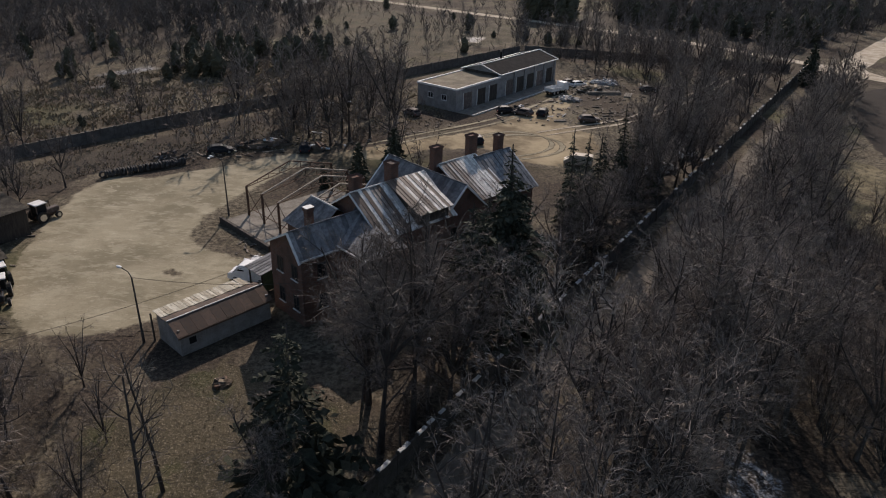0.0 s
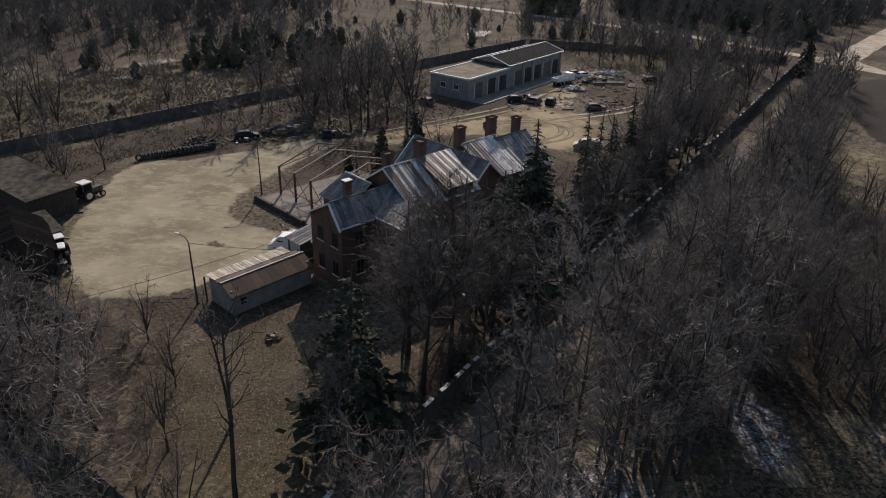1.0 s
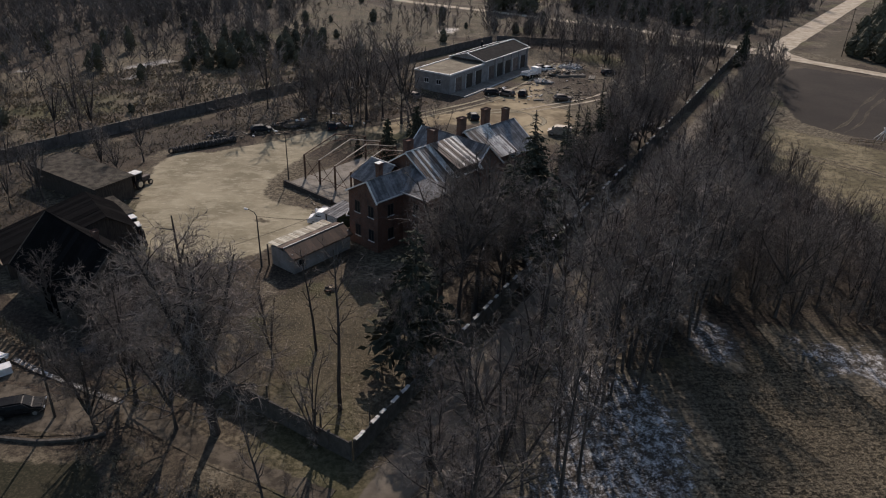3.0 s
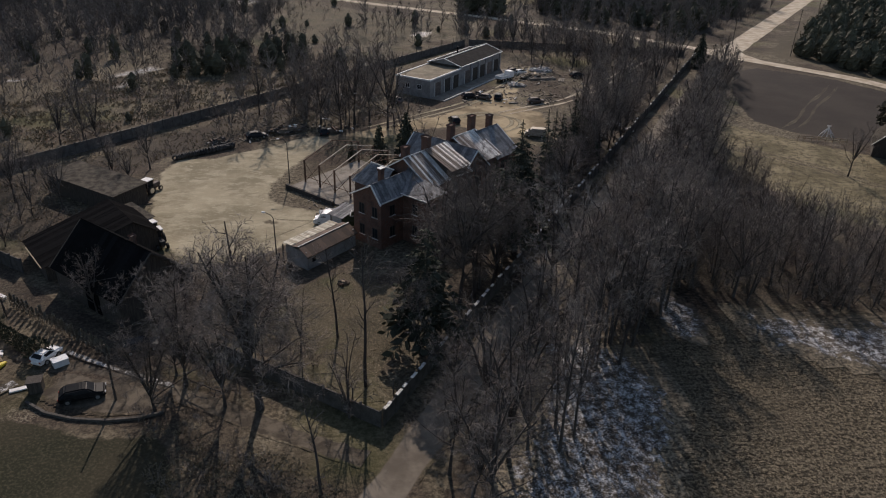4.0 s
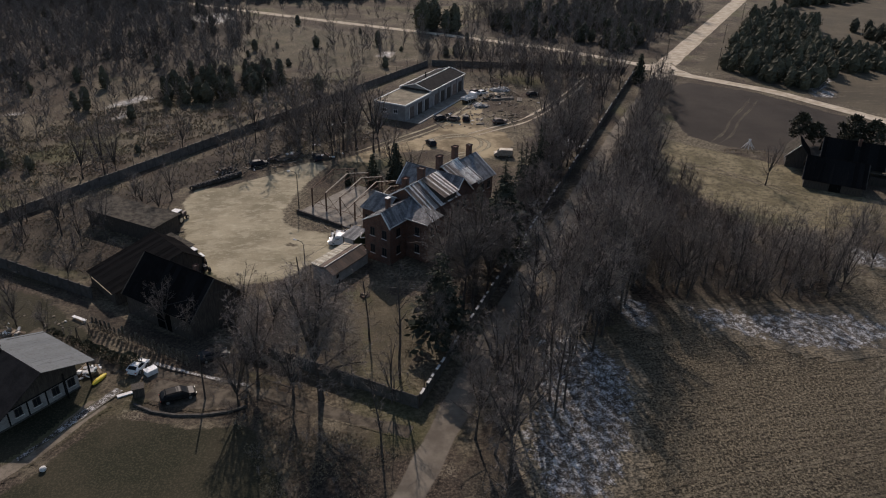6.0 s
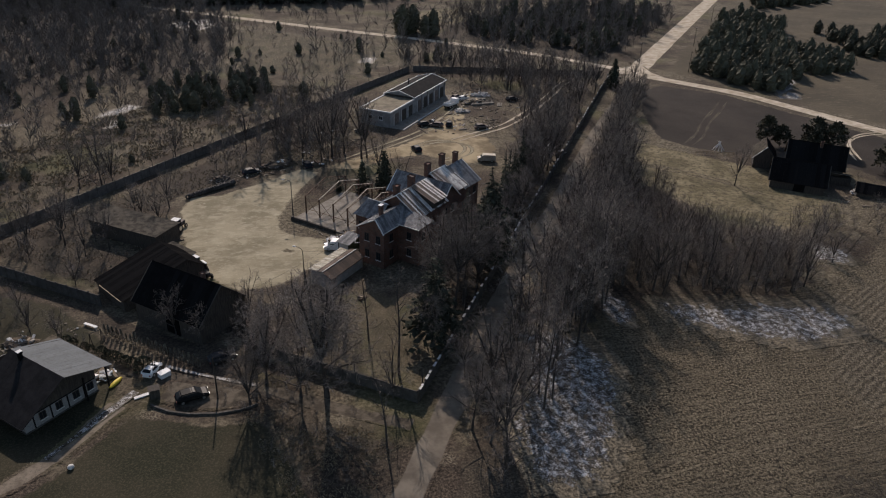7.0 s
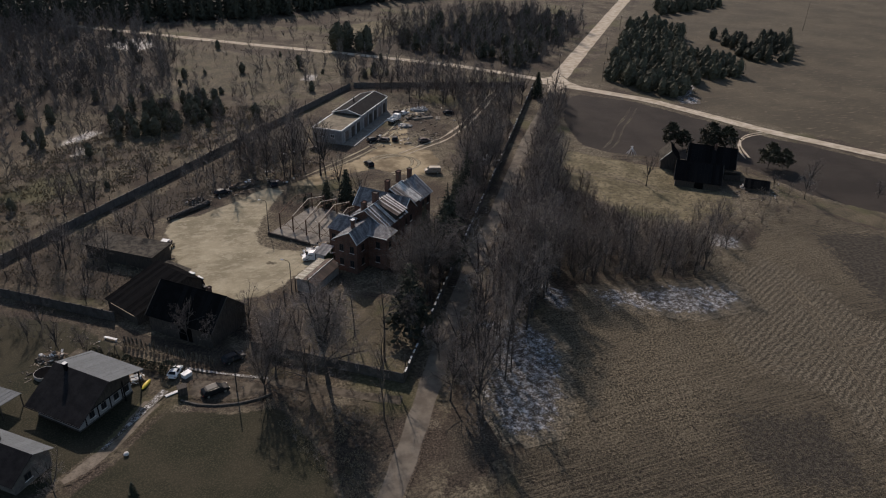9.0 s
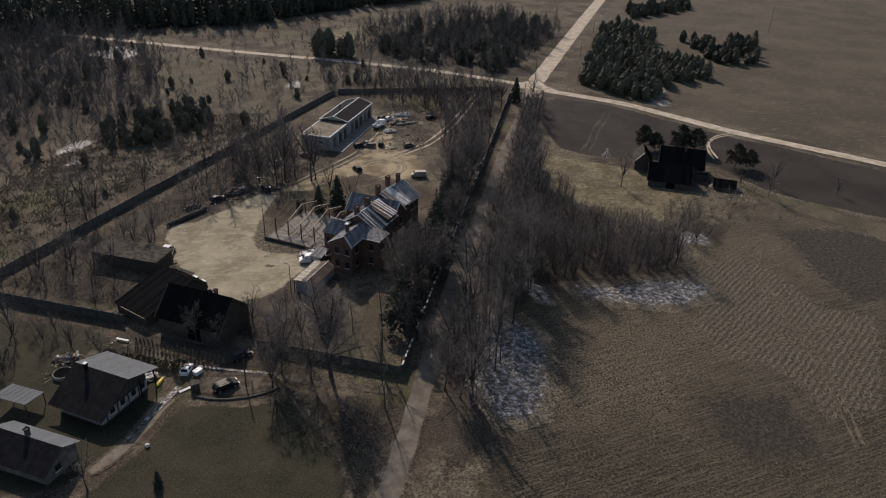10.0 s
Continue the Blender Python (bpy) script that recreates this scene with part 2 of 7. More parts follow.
M_SPRUCE = plain("spruce_needles", (0.034, 0.038, 0.028), (0.075, 0.080, 0.058), 0.8, 0.85, rnd=0.4, spec=0.1)
M_PINE = plain("pine_needles", (0.036, 0.035, 0.022), (0.088, 0.082, 0.052), 0.5, 0.8, rnd=0.5)
M_PALESHRUB = plain("pale_wrapped_shrub", (0.10, 0.092, 0.074), (0.215, 0.198, 0.165), 1.4, 0.9, rnd=0.3)
M_THUJA = plain("thuja", (0.026, 0.032, 0.021), (0.060, 0.066, 0.042), 1.4, 0.85, rnd=0.4)
M_BUSHTWIG = plain("bush_twigs", (0.112, 0.094, 0.081), (0.255, 0.214, 0.184), 0.3, 0.9, rnd=0.5)
M_STRAW = plain("straw_tufts", (0.15, 0.12, 0.075), (0.34, 0.28, 0.19), 0.3, 0.95, local=False)


def brick_material():
    k = Mat("red_brick", 0.9)
    p = k.at(True)
    sp = k.n("ShaderNodeSeparateXYZ")
    k.put(p, sp.inputs[0])
    cb = k.n("ShaderNodeCombineXYZ")
    k.put(k.math("ADD", sp.outputs[0], sp.outputs[1]), cb.inputs[0])
    k.put(sp.outputs[2], cb.inputs[1])
    br = k.n("ShaderNodeTexBrick", Scale=1.0)
    br.inputs["Color1"].default_value = (0.105, 0.046, 0.032, 1)
    br.inputs["Color2"].default_value = (0.145, 0.066, 0.045, 1)
    br.inputs["Mortar"].default_value = (0.13, 0.105, 0.09, 1)
    br.inputs["Brick Width"].default_value = 0.26
    br.inputs["Row Height"].default_value = 0.077
    br.inputs["Mortar Size"].default_value = 0.012
    k.put(cb.outputs[0], br.inputs["Vector"])
    k.col(k.mix(k.ramp(k.noise(0.7, 5, 0.7), 0.4, 0.75), br.outputs["Color"], (0.06, 0.038, 0.031)))
    return k.m


M_BRICK = brick_material()


def sheet_material(name, cols, rough=0.5, metal=0.0, rust=(0.16, 0.085, 0.05), grime=(0.05, 0.05, 0.052), spec=0.3, mottle=0.0):
    """Roofing sheets: shade by piece, rust and grime run down the slope."""
    k = Mat(name, rough, metal, spec)
    k.at(True)
    c = k.mix(k.ramp(k.math("ADD", k.math("MULTIPLY", k.rand(), 1 - mottle), k.math("MULTIPLY", k.noise(1.1, 5, 0.75), mottle)), 0.3, 0.7), cols[0], cols[1])
    c = k.mix(k.math("MULTIPLY", k.ramp(k.noise(0.6, 5, 0.7), 0.45, 0.7), 0.75), c, rust)
    k.col(k.mix(k.math("MULTIPLY", k.ramp(k.noise(3.0, 4, 0.7), 0.45, 0.7), 0.45), c, grime))
    k.bump(k.noise(1.5, 3, 0.6), 0.02)
    return k.m


M_SHEET_BLUE = sheet_material("grey_blue_sheets", ((0.105, 0.107, 0.113), (0.30, 0.298, 0.30)), 0.8, 0.0, (0.075, 0.072, 0.074), mottle=0.75)
M_SHEET_PALE = sheet_material("pale_worn_sheets", ((0.12, 0.085, 0.062), (0.85, 0.81, 0.74)), 0.55, 0.0, (0.17, 0.11, 0.075), mottle=0.25)
M_PLANK_PALE = sheet_material("pale_boards", ((0.40, 0.36, 0.28), (0.60, 0.56, 0.46)), 0.85, 0.0, (0.30, 0.24, 0.16))
M_RUSTROOF = sheet_material("rust_brown_sheets", ((0.085, 0.060, 0.046), (0.135, 0.092, 0.068)), 0.85, 0.0, (0.065, 0.048, 0.038))
M_DARKROOF = sheet_material("dark_old_sheets", ((0.008, 0.008, 0.0085), (0.013, 0.013, 0.0135)), 0.95, 0.0, (0.015, 0.014, 0.014), (0.009, 0.009, 0.009), 0.0)
M_LITTERROOF = plain("mossy_felt_roof", (0.032, 0.029, 0.025), (0.105, 0.093, 0.076), 0.9, 0.95, local=False, spec=0.05)
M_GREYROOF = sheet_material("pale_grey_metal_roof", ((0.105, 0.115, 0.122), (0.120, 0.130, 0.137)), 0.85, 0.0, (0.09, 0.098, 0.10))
# black felt of the garage; also shade put on the neighbours' sunless roof slopes
M_BLACK_SHADEROOF = plain("black_felt_roof", (0.012, 0.012, 0.013), (0.024, 0.023, 0.024), 0.8, 0.9, local=True, spec=0.05)
M_GRAVELROOF = plain("dirty_flat_roof", (0.12, 0.10, 0.070), (0.235, 0.20, 0.14), 0.4, 0.95)
M_WHITEWALL = plain("pale_render_wall", (0.20, 0.188, 0.176), (0.32, 0.305, 0.29), 0.7, 0.9, bump=0.005)
M_GREYWALL = plain("grey_silicate_wall", (0.20, 0.192, 0.186), (0.31, 0.298, 0.289), 0.8, 0.92)
M_WHITE = plain("white_paint", (0.70, 0.70, 0.69), (0.82, 0.82, 0.81), 1.5, 0.5)
M_WHITETRIM = plain("white_trim", (0.60, 0.59, 0.57), (0.78, 0.77, 0.75), 2.0, 0.7)
M_DARKWOOD = plain("dark_weathered_wood", (0.035, 0.030, 0.026), (0.085, 0.072, 0.06), 1.4, 0.9, stretch=(4, 4, 0.5))
M_WOOD = plain("bare_wood", (0.20, 0.155, 0.105), (0.34, 0.27, 0.19), 1.6, 0.85, rnd=0.5, stretch=(4, 4, 0.6))
M_STEEL = plain("rusty_steel", (0.065, 0.042, 0.032), (0.16, 0.10, 0.07), 2.4, 0.8, 0.2)
M_PALESTEEL = plain("pale_steel", (0.30, 0.26, 0.21), (0.48, 0.43, 0.36), 2.4, 0.7, 0.2)
M_BLACK = plain("black_paint", (0.008, 0.008, 0.009), (0.015, 0.015, 0.016), 2, 0.4, spec=0.05)
M_RUBBER = plain("rubber", (0.015, 0.015, 0.015), (0.035, 0.034, 0.033), 3, 0.8)
M_CHROME = plain("bright_metal", (0.55, 0.55, 0.55), (0.70, 0.70, 0.70), 3, 0.3, 0.9)
M_GREENP = plain("green_paint", (0.06, 0.09, 0.05), (0.11, 0.14, 0.08), 2, 0.6)
M_YELLOW = plain("yellow_paint", (0.55, 0.42, 0.03), (0.66, 0.52, 0.06), 2, 0.5)
M_RED = plain("red_paint", (0.20, 0.03, 0.02), (0.28, 0.05, 0.035), 2, 0.5)
M_DARKCAR = plain("dark_paint", (0.022, 0.023, 0.026), (0.045, 0.046, 0.05), 2, 0.5, spec=0.1)
M_RUSTCAR = plain("faded_rusty_paint", (0.09, 0.07, 0.06), (0.20, 0.16, 0.14), 1.6, 0.7, rnd=0.6)
M_DEBRIS = plain("mixed_scrap", (0.08, 0.07, 0.06), (0.40, 0.37, 0.33), 1.8, 0.8, rnd=1.0)
M_EARTH = plain("bare_earth", (0.075, 0.055, 0.04), (0.15, 0.115, 0.08), 1.0, 0.97, bump=0.05, local=False)
M_STONE = plain("rubble_stone", (0.16, 0.15, 0.14), (0.38, 0.36, 0.34), 1.5, 0.9, rnd=0.6)


def glass_material():
    k = Mat("window_glass", 0.05, 0, 0.5)
    k.b.inputs["Specular IOR Level"].default_value = 0.04
    k.b.inputs["Roughness"].default_value = 0.22
    k.col((0.02, 0.022, 0.025))
    return k.m


M_GLASS = glass_material()


def scrap_material():
    """Small loose scrap: each piece its own shade, from rust to whitewash."""
    k = Mat("loose_scrap", 0.85)
    c = k.mix(k.ramp(k.island(), 0.0, 0.8), (0.05, 0.042, 0.036), (0.24, 0.20, 0.16))
    k.col(k.mix(k.ramp(k.island(), 0.93, 0.97), c, (0.62, 0.61, 0.59)))
    return k.m


M_SCRAP = scrap_material()

# ---- building helpers ----


def mesh_object(name, bm, material):
    me = bpy.data.meshes.new(name)
    bm.to_mesh(me)
    bm.free()
    for m in material if isinstance(material, (list, tuple)) else (material,):
        me.materials.append(m)
    return new(name, me)


def thing(name, x, y, rz=0.0, z=0.0, label="", category="", group="", kind=""):
    ob = new(name)
    ob.empty_display_size = 0.3
    ob.matrix_basis = pose(x, y, z, 0, 0, rz)
    return tagged(ob, label, category, group, kind)


def part(name, bm, material, parent, label=""):
    ob = mesh_object(name, bm, material)
    ob.parent = parent
    return tagged(ob, label) if label else ob


def lone(name, bm, material, label, category, group="", kind=""):
    return tagged(mesh_object(name, bm, material), label, category, group, kind)


def box(bm, x0, x1, y0, y1, z0, z1, m=None, bevel=0.0):
    r = bmesh.ops.create_cube(bm, size=1.0)
    vs = r["verts"]
    for v in vs:
        v.co = Vector((x0 if v.co.x < 0 else x1, y0 if v.co.y < 0 else y1, z0 if v.co.z < 0 else z1))
    if bevel:
        es = list({e for v in vs for e in v.link_edges})
        r = bmesh.ops.bevel(bm, geom=es, offset=bevel, segments=1, affect="EDGES")
        vs = list({v for f in r["faces"] for v in f.verts} | {v for v in vs if v.is_valid})
    if m is not None:
        bmesh.ops.transform(bm, matrix=m, verts=vs)
    return vs


def boxed(*a, **k):
    bm = bmesh.new()
    box(bm, *a, **k)
    return bm


def prism(bm, outline, axis, a, b):
    """A solid from a 2D outline, pushed along x or y (axis) from a to b. Outline points: (across, z)."""
    def at(p, s):
        return (s, p[0], p[1]) if axis == "x" else (p[0], s, p[1])
    lo = [bm.verts.new(at(p, a)) for p in outline]
    hi = [bm.verts.new(at(p, b)) for p in outline]
    n = len(outline)
    fs = [bm.faces.new(lo), bm.faces.new(hi[::-1])]
    for i in range(n):
        fs.append(bm.faces.new((lo[i], hi[i], hi[(i + 1) % n], lo[(i + 1) % n])))
    bmesh.ops.recalc_face_normals(bm, faces=fs)
    return lo + hi


def rod(bm, p, q, r, n=6, r2=None):
    """A straight bar from p to q."""
    p, q = Vector(p), Vector(q)
    d = q - p
    if d.length < 1e-5:
        return
    r2 = r if r2 is None else r2
    u = d.normalized().orthogonal().normalized()
    w = d.normalized().cross(u)
    ring = lambda c, rr: [bm.verts.new(c + (u * math.cos(2 * math.pi * i / n) + w * math.sin(2 * math.pi * i / n)) * rr) for i in range(n)]
    a, b = ring(p, r), ring(q, r2)
    for i in range(n):
        bm.faces.new((a[i], a[(i + 1) % n], b[(i + 1) % n], b[i]))
    bm.faces.new(a[::-1])
    bm.faces.new(b)


def rods(pairs, r, n=6):
    bm = bmesh.new()
    for p, q in pairs:
        rod(bm, p, q, r, n)
    return bm


def slab(bm, pts, thick):
    """A sheet through 3 or 4 points, with thickness downwards along its normal."""
    p = [Vector(v) for v in pts]
    nrm = (p[1] - p[0]).cross(p[-1] - p[0]).normalized()
    if nrm.z < 0:
        p = p[::-1]
        nrm = -nrm
    top = [bm.verts.new(v) for v in p]
    low = [bm.verts.new(v - nrm * thick) for v in p]
    n = len(p)
    bm.faces.new(top)
    bm.faces.new(low[::-1])
    for i in range(n):
        bm.faces.new((top[i], low[i], low[(i + 1) % n], top[(i + 1) % n]))


RND = random.Random(11)


def roof_plane(parent, e0, e1, r1, r0, material, width=0.75, thick=0.05, uneven=0.02, seam=True, name="roof_sheet"):
    """One slope laid with sheets side by side from eave (e0 to e1) to ridge (r0 to r1), each an object, with a raised seam."""
    e0, e1, r1, r0 = (Vector(v) for v in (e0, e1, r1, r0))
    n = max(1, round(max((e1 - e0).length, (r1 - r0).length) / width))
    for i in range(n):
        a, b = i / n, (i + 1) / n
        g = 0.008 / max(0.2, (e1 - e0).length / n)
        a, b = a + g * (1 / n), b - g * (1 / n)
        up = [Vector((0, 0, RND.uniform(0, uneven))) for _ in range(4)]
        q = [e0.lerp(e1, a) + up[0], e0.lerp(e1, b) + up[1], r0.lerp(r1, b) + up[2], r0.lerp(r1, a) + up[3]]
        bm = bmesh.new()
        if (q[2] - q[3]).length < 0.02:
            q = q[:3]
        slab(bm, q, thick)
        if seam and len(q) == 4 and material is not M_DARKROOF:
            rod(bm, q[0] + Vector((0, 0, 0.03)), q[3] + Vector((0, 0, 0.03)), 0.022, 4)
        part(name, bm, material, parent)


def window(parent, cx, cy, z, w, h, face, material=None):
    """A window let into a wall: face is the outward side, 'x+', 'x-', 'y+' or 'y-'. Frame, glazing bar, sill, pane."""
    s = 1 if face[1] == "+" else -1
    m = Matrix.Translation((cx, cy, z)) @ (Matrix.Rotation(radians({"y-": 0, "x+": 90, "y+": 180, "x-": -90}[face]), 4, "Z"))
    bm = bmesh.new()
    f = 0.08
    for x0, x1, z0, z1 in ((-w / 2, -w / 2 + f, 0, h), (w / 2 - f, w / 2, 0, h), (-w / 2 + f, w / 2 - f, 0, f), (-w / 2 + f, w / 2 - f, h - f, h), (-0.03, 0.03, f, h - f)):
        box(bm, x0, x1, -0.05, 0.03, z0, z1)
    bm.transform(m)
    win = part("window", bm, material or M_WHITETRIM, parent)
    bm = boxed(-w / 2 + f, w / 2 - f, -0.015, 0.01, f, h - f)
    bm.transform(m)
    part("pane", bm, M_GLASS, win)
    bm = boxed(-w / 2 - 0.08, w / 2 + 0.08, -0.16, 0.0, -0.08, -0.003)
    bm.transform(m)
    part("window_sill", bm, M_COPING, win)
    return win


# ---- ground ----


def inside(poly, x, y):
    c = False
    for (x0, y0), (x1, y1) in zip(poly, poly[1:] + poly[:1]):
        if (y0 > y) != (y1 > y) and x < (x1 - x0) * (y - y0) / (y1 - y0) + x0:
            c = not c
    return c


LAYER = [0]


def patch(name, poly, z, material, rim, label, category="ground", step=2.0, wob=0.6, kind="structure"):
    """A ground cover: a fine sheet over a polygon with a wavering edge; its "blend" rises from 0 at the edge to 1 a rim's width inside."""
    LAYER[0] += 1
    z += LAYER[0] * 0.0005
    pts = []
    for (x0, y0), (x1, y1) in zip(poly, poly[1:] + poly[:1]):
        n = max(1, int(math.hypot(x1 - x0, y1 - y0) / 3.0))
        for i in range(n):
            x, y = x0 + (x1 - x0) * i / n, y0 + (y1 - y0) * i / n
            d = noise.noise_vector((x * 0.12, y * 0.12, 1.7)) * wob * 2
            pts.append((x + d.x, y + d.y))
    p = np.array(pts)
    q = np.roll(p, -1, axis=0)
    lo, hi = p.min(0), p.max(0)
    cell = max(0.35, min(rim * 0.4, step), math.sqrt((hi - lo).prod() / 9000))
    xs, ys = np.arange(lo[0] - cell, hi[0] + cell * 2, cell), np.arange(lo[1] - cell, hi[1] + cell * 2, cell)
    gx, gy = np.meshgrid(xs, ys, indexing="ij")
    g = np.stack((gx.ravel(), gy.ravel()), 1)
    best, odd = np.full(len(g), 1e9), np.zeros(len(g), bool)
    for a, b in zip(p, q):
        ab = b - a
        k = np.clip(((g - a) @ ab) / max(1e-9, ab @ ab), 0, 1)
        best = np.minimum(best, ((g - a - k[:, None] * ab) ** 2).sum(1))
        if a[1] != b[1]:
            odd ^= ((a[1] > g[:, 1]) != (b[1] > g[:, 1])) & (g[:, 0] < (b[0] - a[0]) * (g[:, 1] - a[1]) / (b[1] - a[1]) + a[0])
    dist = np.where(odd, 1, -1) * np.sqrt(best)
    blend = np.clip(dist / rim, 0, 1)
    idx = np.arange(len(g)).reshape(gx.shape)
    quads = np.stack((idx[:-1, :-1], idx[1:, :-1], idx[1:, 1:], idx[:-1, 1:]), -1).reshape(-1, 4)
    quads = quads[(blend[quads] > 0).any(1)]
    used, inv = np.unique(quads, return_inverse=True)
    co = np.column_stack((g[used], np.full(len(used), z)))
    me = bpy.data.meshes.new(name)
    me.from_pydata(co.tolist(), [], inv.reshape(-1, 4).tolist())
    me.attributes.new("blend", "FLOAT", "POINT").data.foreach_set("value", blend[used].astype(np.float32))
    me.materials.append(material)
    return tagged(new(name, me), label, category, kind=kind)


def strip(name, line, width, z, material, label, category="road", rim=0.25, wob=0.25):
    """A road along a line, with faded rims."""
    LAYER[0] += 1
    z += LAYER[0] * 0.0005 + 0.03
    pts = []
    for (x0, y0), (x1, y1) in zip(line, line[1:]):
        n = max(1, int(math.hypot(x1 - x0, y1 - y0) / 2.5))
        pts += [Vector((x0 + (x1 - x0) * i / n, y0 + (y1 - y0) * i / n, z)) for i in range(n)]
    pts.append(Vector((*line[-1], z)))
    for _ in range(6):
        pts = [pts[0]] + [(pts[i - 1] + pts[i] * 2 + pts[i + 1]) / 4 for i in range(1, len(pts) - 1)] + [pts[-1]]
    bm = bmesh.new()
    lay = bm.verts.layers.float.new("blend")
    prev = None
    for i, p in enumerate(pts):
        t = (pts[min(i + 1, len(pts) - 1)] - pts[max(i - 1, 0)]).normalized()
        s = Vector((-t.y, t.x, 0))
        w = width / 2 + noise.noise((p.x * 0.15, p.y * 0.15, 3.1)) * wob * 2
        row = []
        for k, b in ((-1, 0), (-1 + rim * 2, 1), (1 - rim * 2, 1), (1, 0)):
            v = bm.verts.new(p + s * w * k)
            v[lay] = b
            row.append(v)
        if prev:
            for k in range(3):
                bm.faces.new((prev[k], row[k], row[k + 1], prev[k + 1]))
        prev = row
    for f in bm.faces:
        f.normal_update()
        if f.normal.z < 0:
            f.normal_flip()
    return lone(name, bm, material, label, category, kind="structure")


bm = bmesh.new()
bmesh.ops.create_grid(bm, x_segments=120, y_segments=120, size=300)
for v in bm.verts:
    # the inner part is fine, the outer rows reach the horizon
    f = 1.0 if max(abs(v.co.x), abs(v.co.y)) < 270 else 12.0
    v.co.x, v.co.y = v.co.x * f + 30, v.co.y * f + 130
lone("ground", bm, M_GROUND, "dry brown early-spring ground with leaf litter", "ground", kind="structure")

YARD = [(-51, 103.5), (-53, 96), (-52.5, 84), (-51, 75), (-48, 66), (-40.5, 57.5), (-34, 58.5), (-28.5, 60.5), (-22, 68), (-18, 74), (-22, 77), (-27, 79.5), (-30.6, 83), (-31.2, 88), (-28, 97), (-23, 105.5), (-19.5, 113), (-24.5, 117), (-31, 112.5), (-38, 108), (-44, 104.5)]
patch("yard", YARD, 0.05, M_YARD, 2.2, "wide yard of pale packed sand with tyre marks")
patch("yard", [(-22, 116), (-14, 121), (-6, 127), (4, 131), (10, 137), (26, 159), (29, 166), (34, 163), (29, 148), (26, 140), (31, 131), (31, 121), (21, 112), (13, 114), (8, 120), (-2, 118), (-12, 112)], 0.03, zone("ochre_sand", lambda k: k.mix(k.ramp(k.noise(0.12, 5, 0.65), 0.36, 0.64), (0.15, 0.115, 0.07), (0.37, 0.30, 0.19))), 3.0, "ochre sand and mud beside the long garage")
patch("damp_stain", [(-33.2, 73.2), (-31.5, 74), (-29.2, 73), (-28.6, 71.4), (-30.2, 70.8), (-32.2, 71.4)], 0.052, zone("damp_sand", lambda k: k.mix(k.ramp(k.noise(1.2, 4, 0.7), 0.4, 0.6), (0.075, 0.062, 0.043), (0.15, 0.125, 0.086)), base=sand_colour), 1.6, "dark damp stain on the sand")
strip("road", [(104, 183), (64.6, 131.5), (32, 84), (9.9, 53), (-5.2, 29.5), (-12.7, 17.5), (-19.2, 7), (-30, -9), (-60, -55), (-140, -175)], 4.6, 0.035, M_LANE, "narrow dirt lane beside the concrete wall", rim=0.2)
strip("road", [(330, 452), (247, 356), (172, 268), (115.5, 201.5), (108, 190), (104, 182)], 8.5, 0.045, M_ROAD, "straight pale gravel road between the fields", rim=0.1)
strip("road", [(-340, 560), (-200, 452), (-77, 357.5), (-8.6, 304.3), (41.2, 267.9), (81.4, 235.5), (106, 206), (113, 198)], 5.5, 0.055, M_ROAD, "pale gravel road along the forest edge", rim=0.12)
strip("road", [(106, 200), (113.5, 191.5), (120, 183), (136.4, 162.9), (155.6, 116.4), (182.2, 72), (230, -20), (300, -150)], 6.2, 0.065, M_ROAD, "pale gravel road curving away past the fields", rim=0.12)
patch("road", [(100, 184), (107, 196), (106, 204), (113, 206), (121, 206), (119, 196), (121, 186), (113, 190), (107, 184)], 0.075, M_ROAD, 0.8, "worn gravel crossroads", "road", wob=0.3)
strip("road", [(-17, 17.8), (-21, 19.5), (-29.5, 25.2), (-37, 30.4), (-46, 33.5), (-53, 36.5), (-60, 42), (-70, 50)], 2.4, 0.04, M_DRIVE, "dirt drive past the hedge", rim=0.2)
for d_ in (-0.85, 0.85):
    strip("wheel_rut", [(20 + d_, 131 - d_), (28 + d_, 136 - d_), (37 + d_, 139.5 - d_), (50 + d_, 152.5 - d_), (65 + d_, 170.5 - d_), (74 + d_, 183 - d_), (84 + d_, 194 - d_)], 0.95, 0.042, M_ROAD, "pale wheel rut across the compound", "track", rim=0.3)
    strip("wheel_rut", [(8 + d_, 128), (14 + d_, 133 - d_), (22 + d_, 130 - d_), (24 + d_, 124 - d_), (20, 118 - d_), (12, 116 - d_)], 0.8, 0.042, M_YARD, "curved wheel rut in the sand", "track", rim=0.3)
    strip("wheel_rut", [(-12 + d_, 121 - d_), (0 + d_, 130 - d_), (12 + d_, 139 - d_), (22 + d_, 151 - d_), (32 + d_, 166 - d_), (38 + d_, 180)], 0.9, 0.042, M_YARD, "wheel rut along the garage", "track", rim=0.3)
    strip("wheel_rut", [(86 + d_, 116 - d_), (94 + d_, 122 - d_), (104 + d_, 135 - d_), (114 + d_, 144 - d_), (124 + d_, 155 - d_)], 0.6, 0.042, M_LITTER, "wheel rut across the ploughed field", "track", rim=0.3)
    strip("wheel_rut", [(128 + d_, 96), (131 + d_, 103), (137 + d_, 111 + d_), (146, 116 + d_), (155, 115 + d_)], 0.8, 0.042, M_ROAD, "wheel rut looping off the gravel road", "track", rim=0.3)
    strip("wheel_rut", [(62 + d_, 106), (72 + d_, 98 + d_), (80, 90 + d_), (84 + d_, 80)], 0.7, 0.03, M_RUT, "wheel rut over the pasture", "track", rim=0.3)
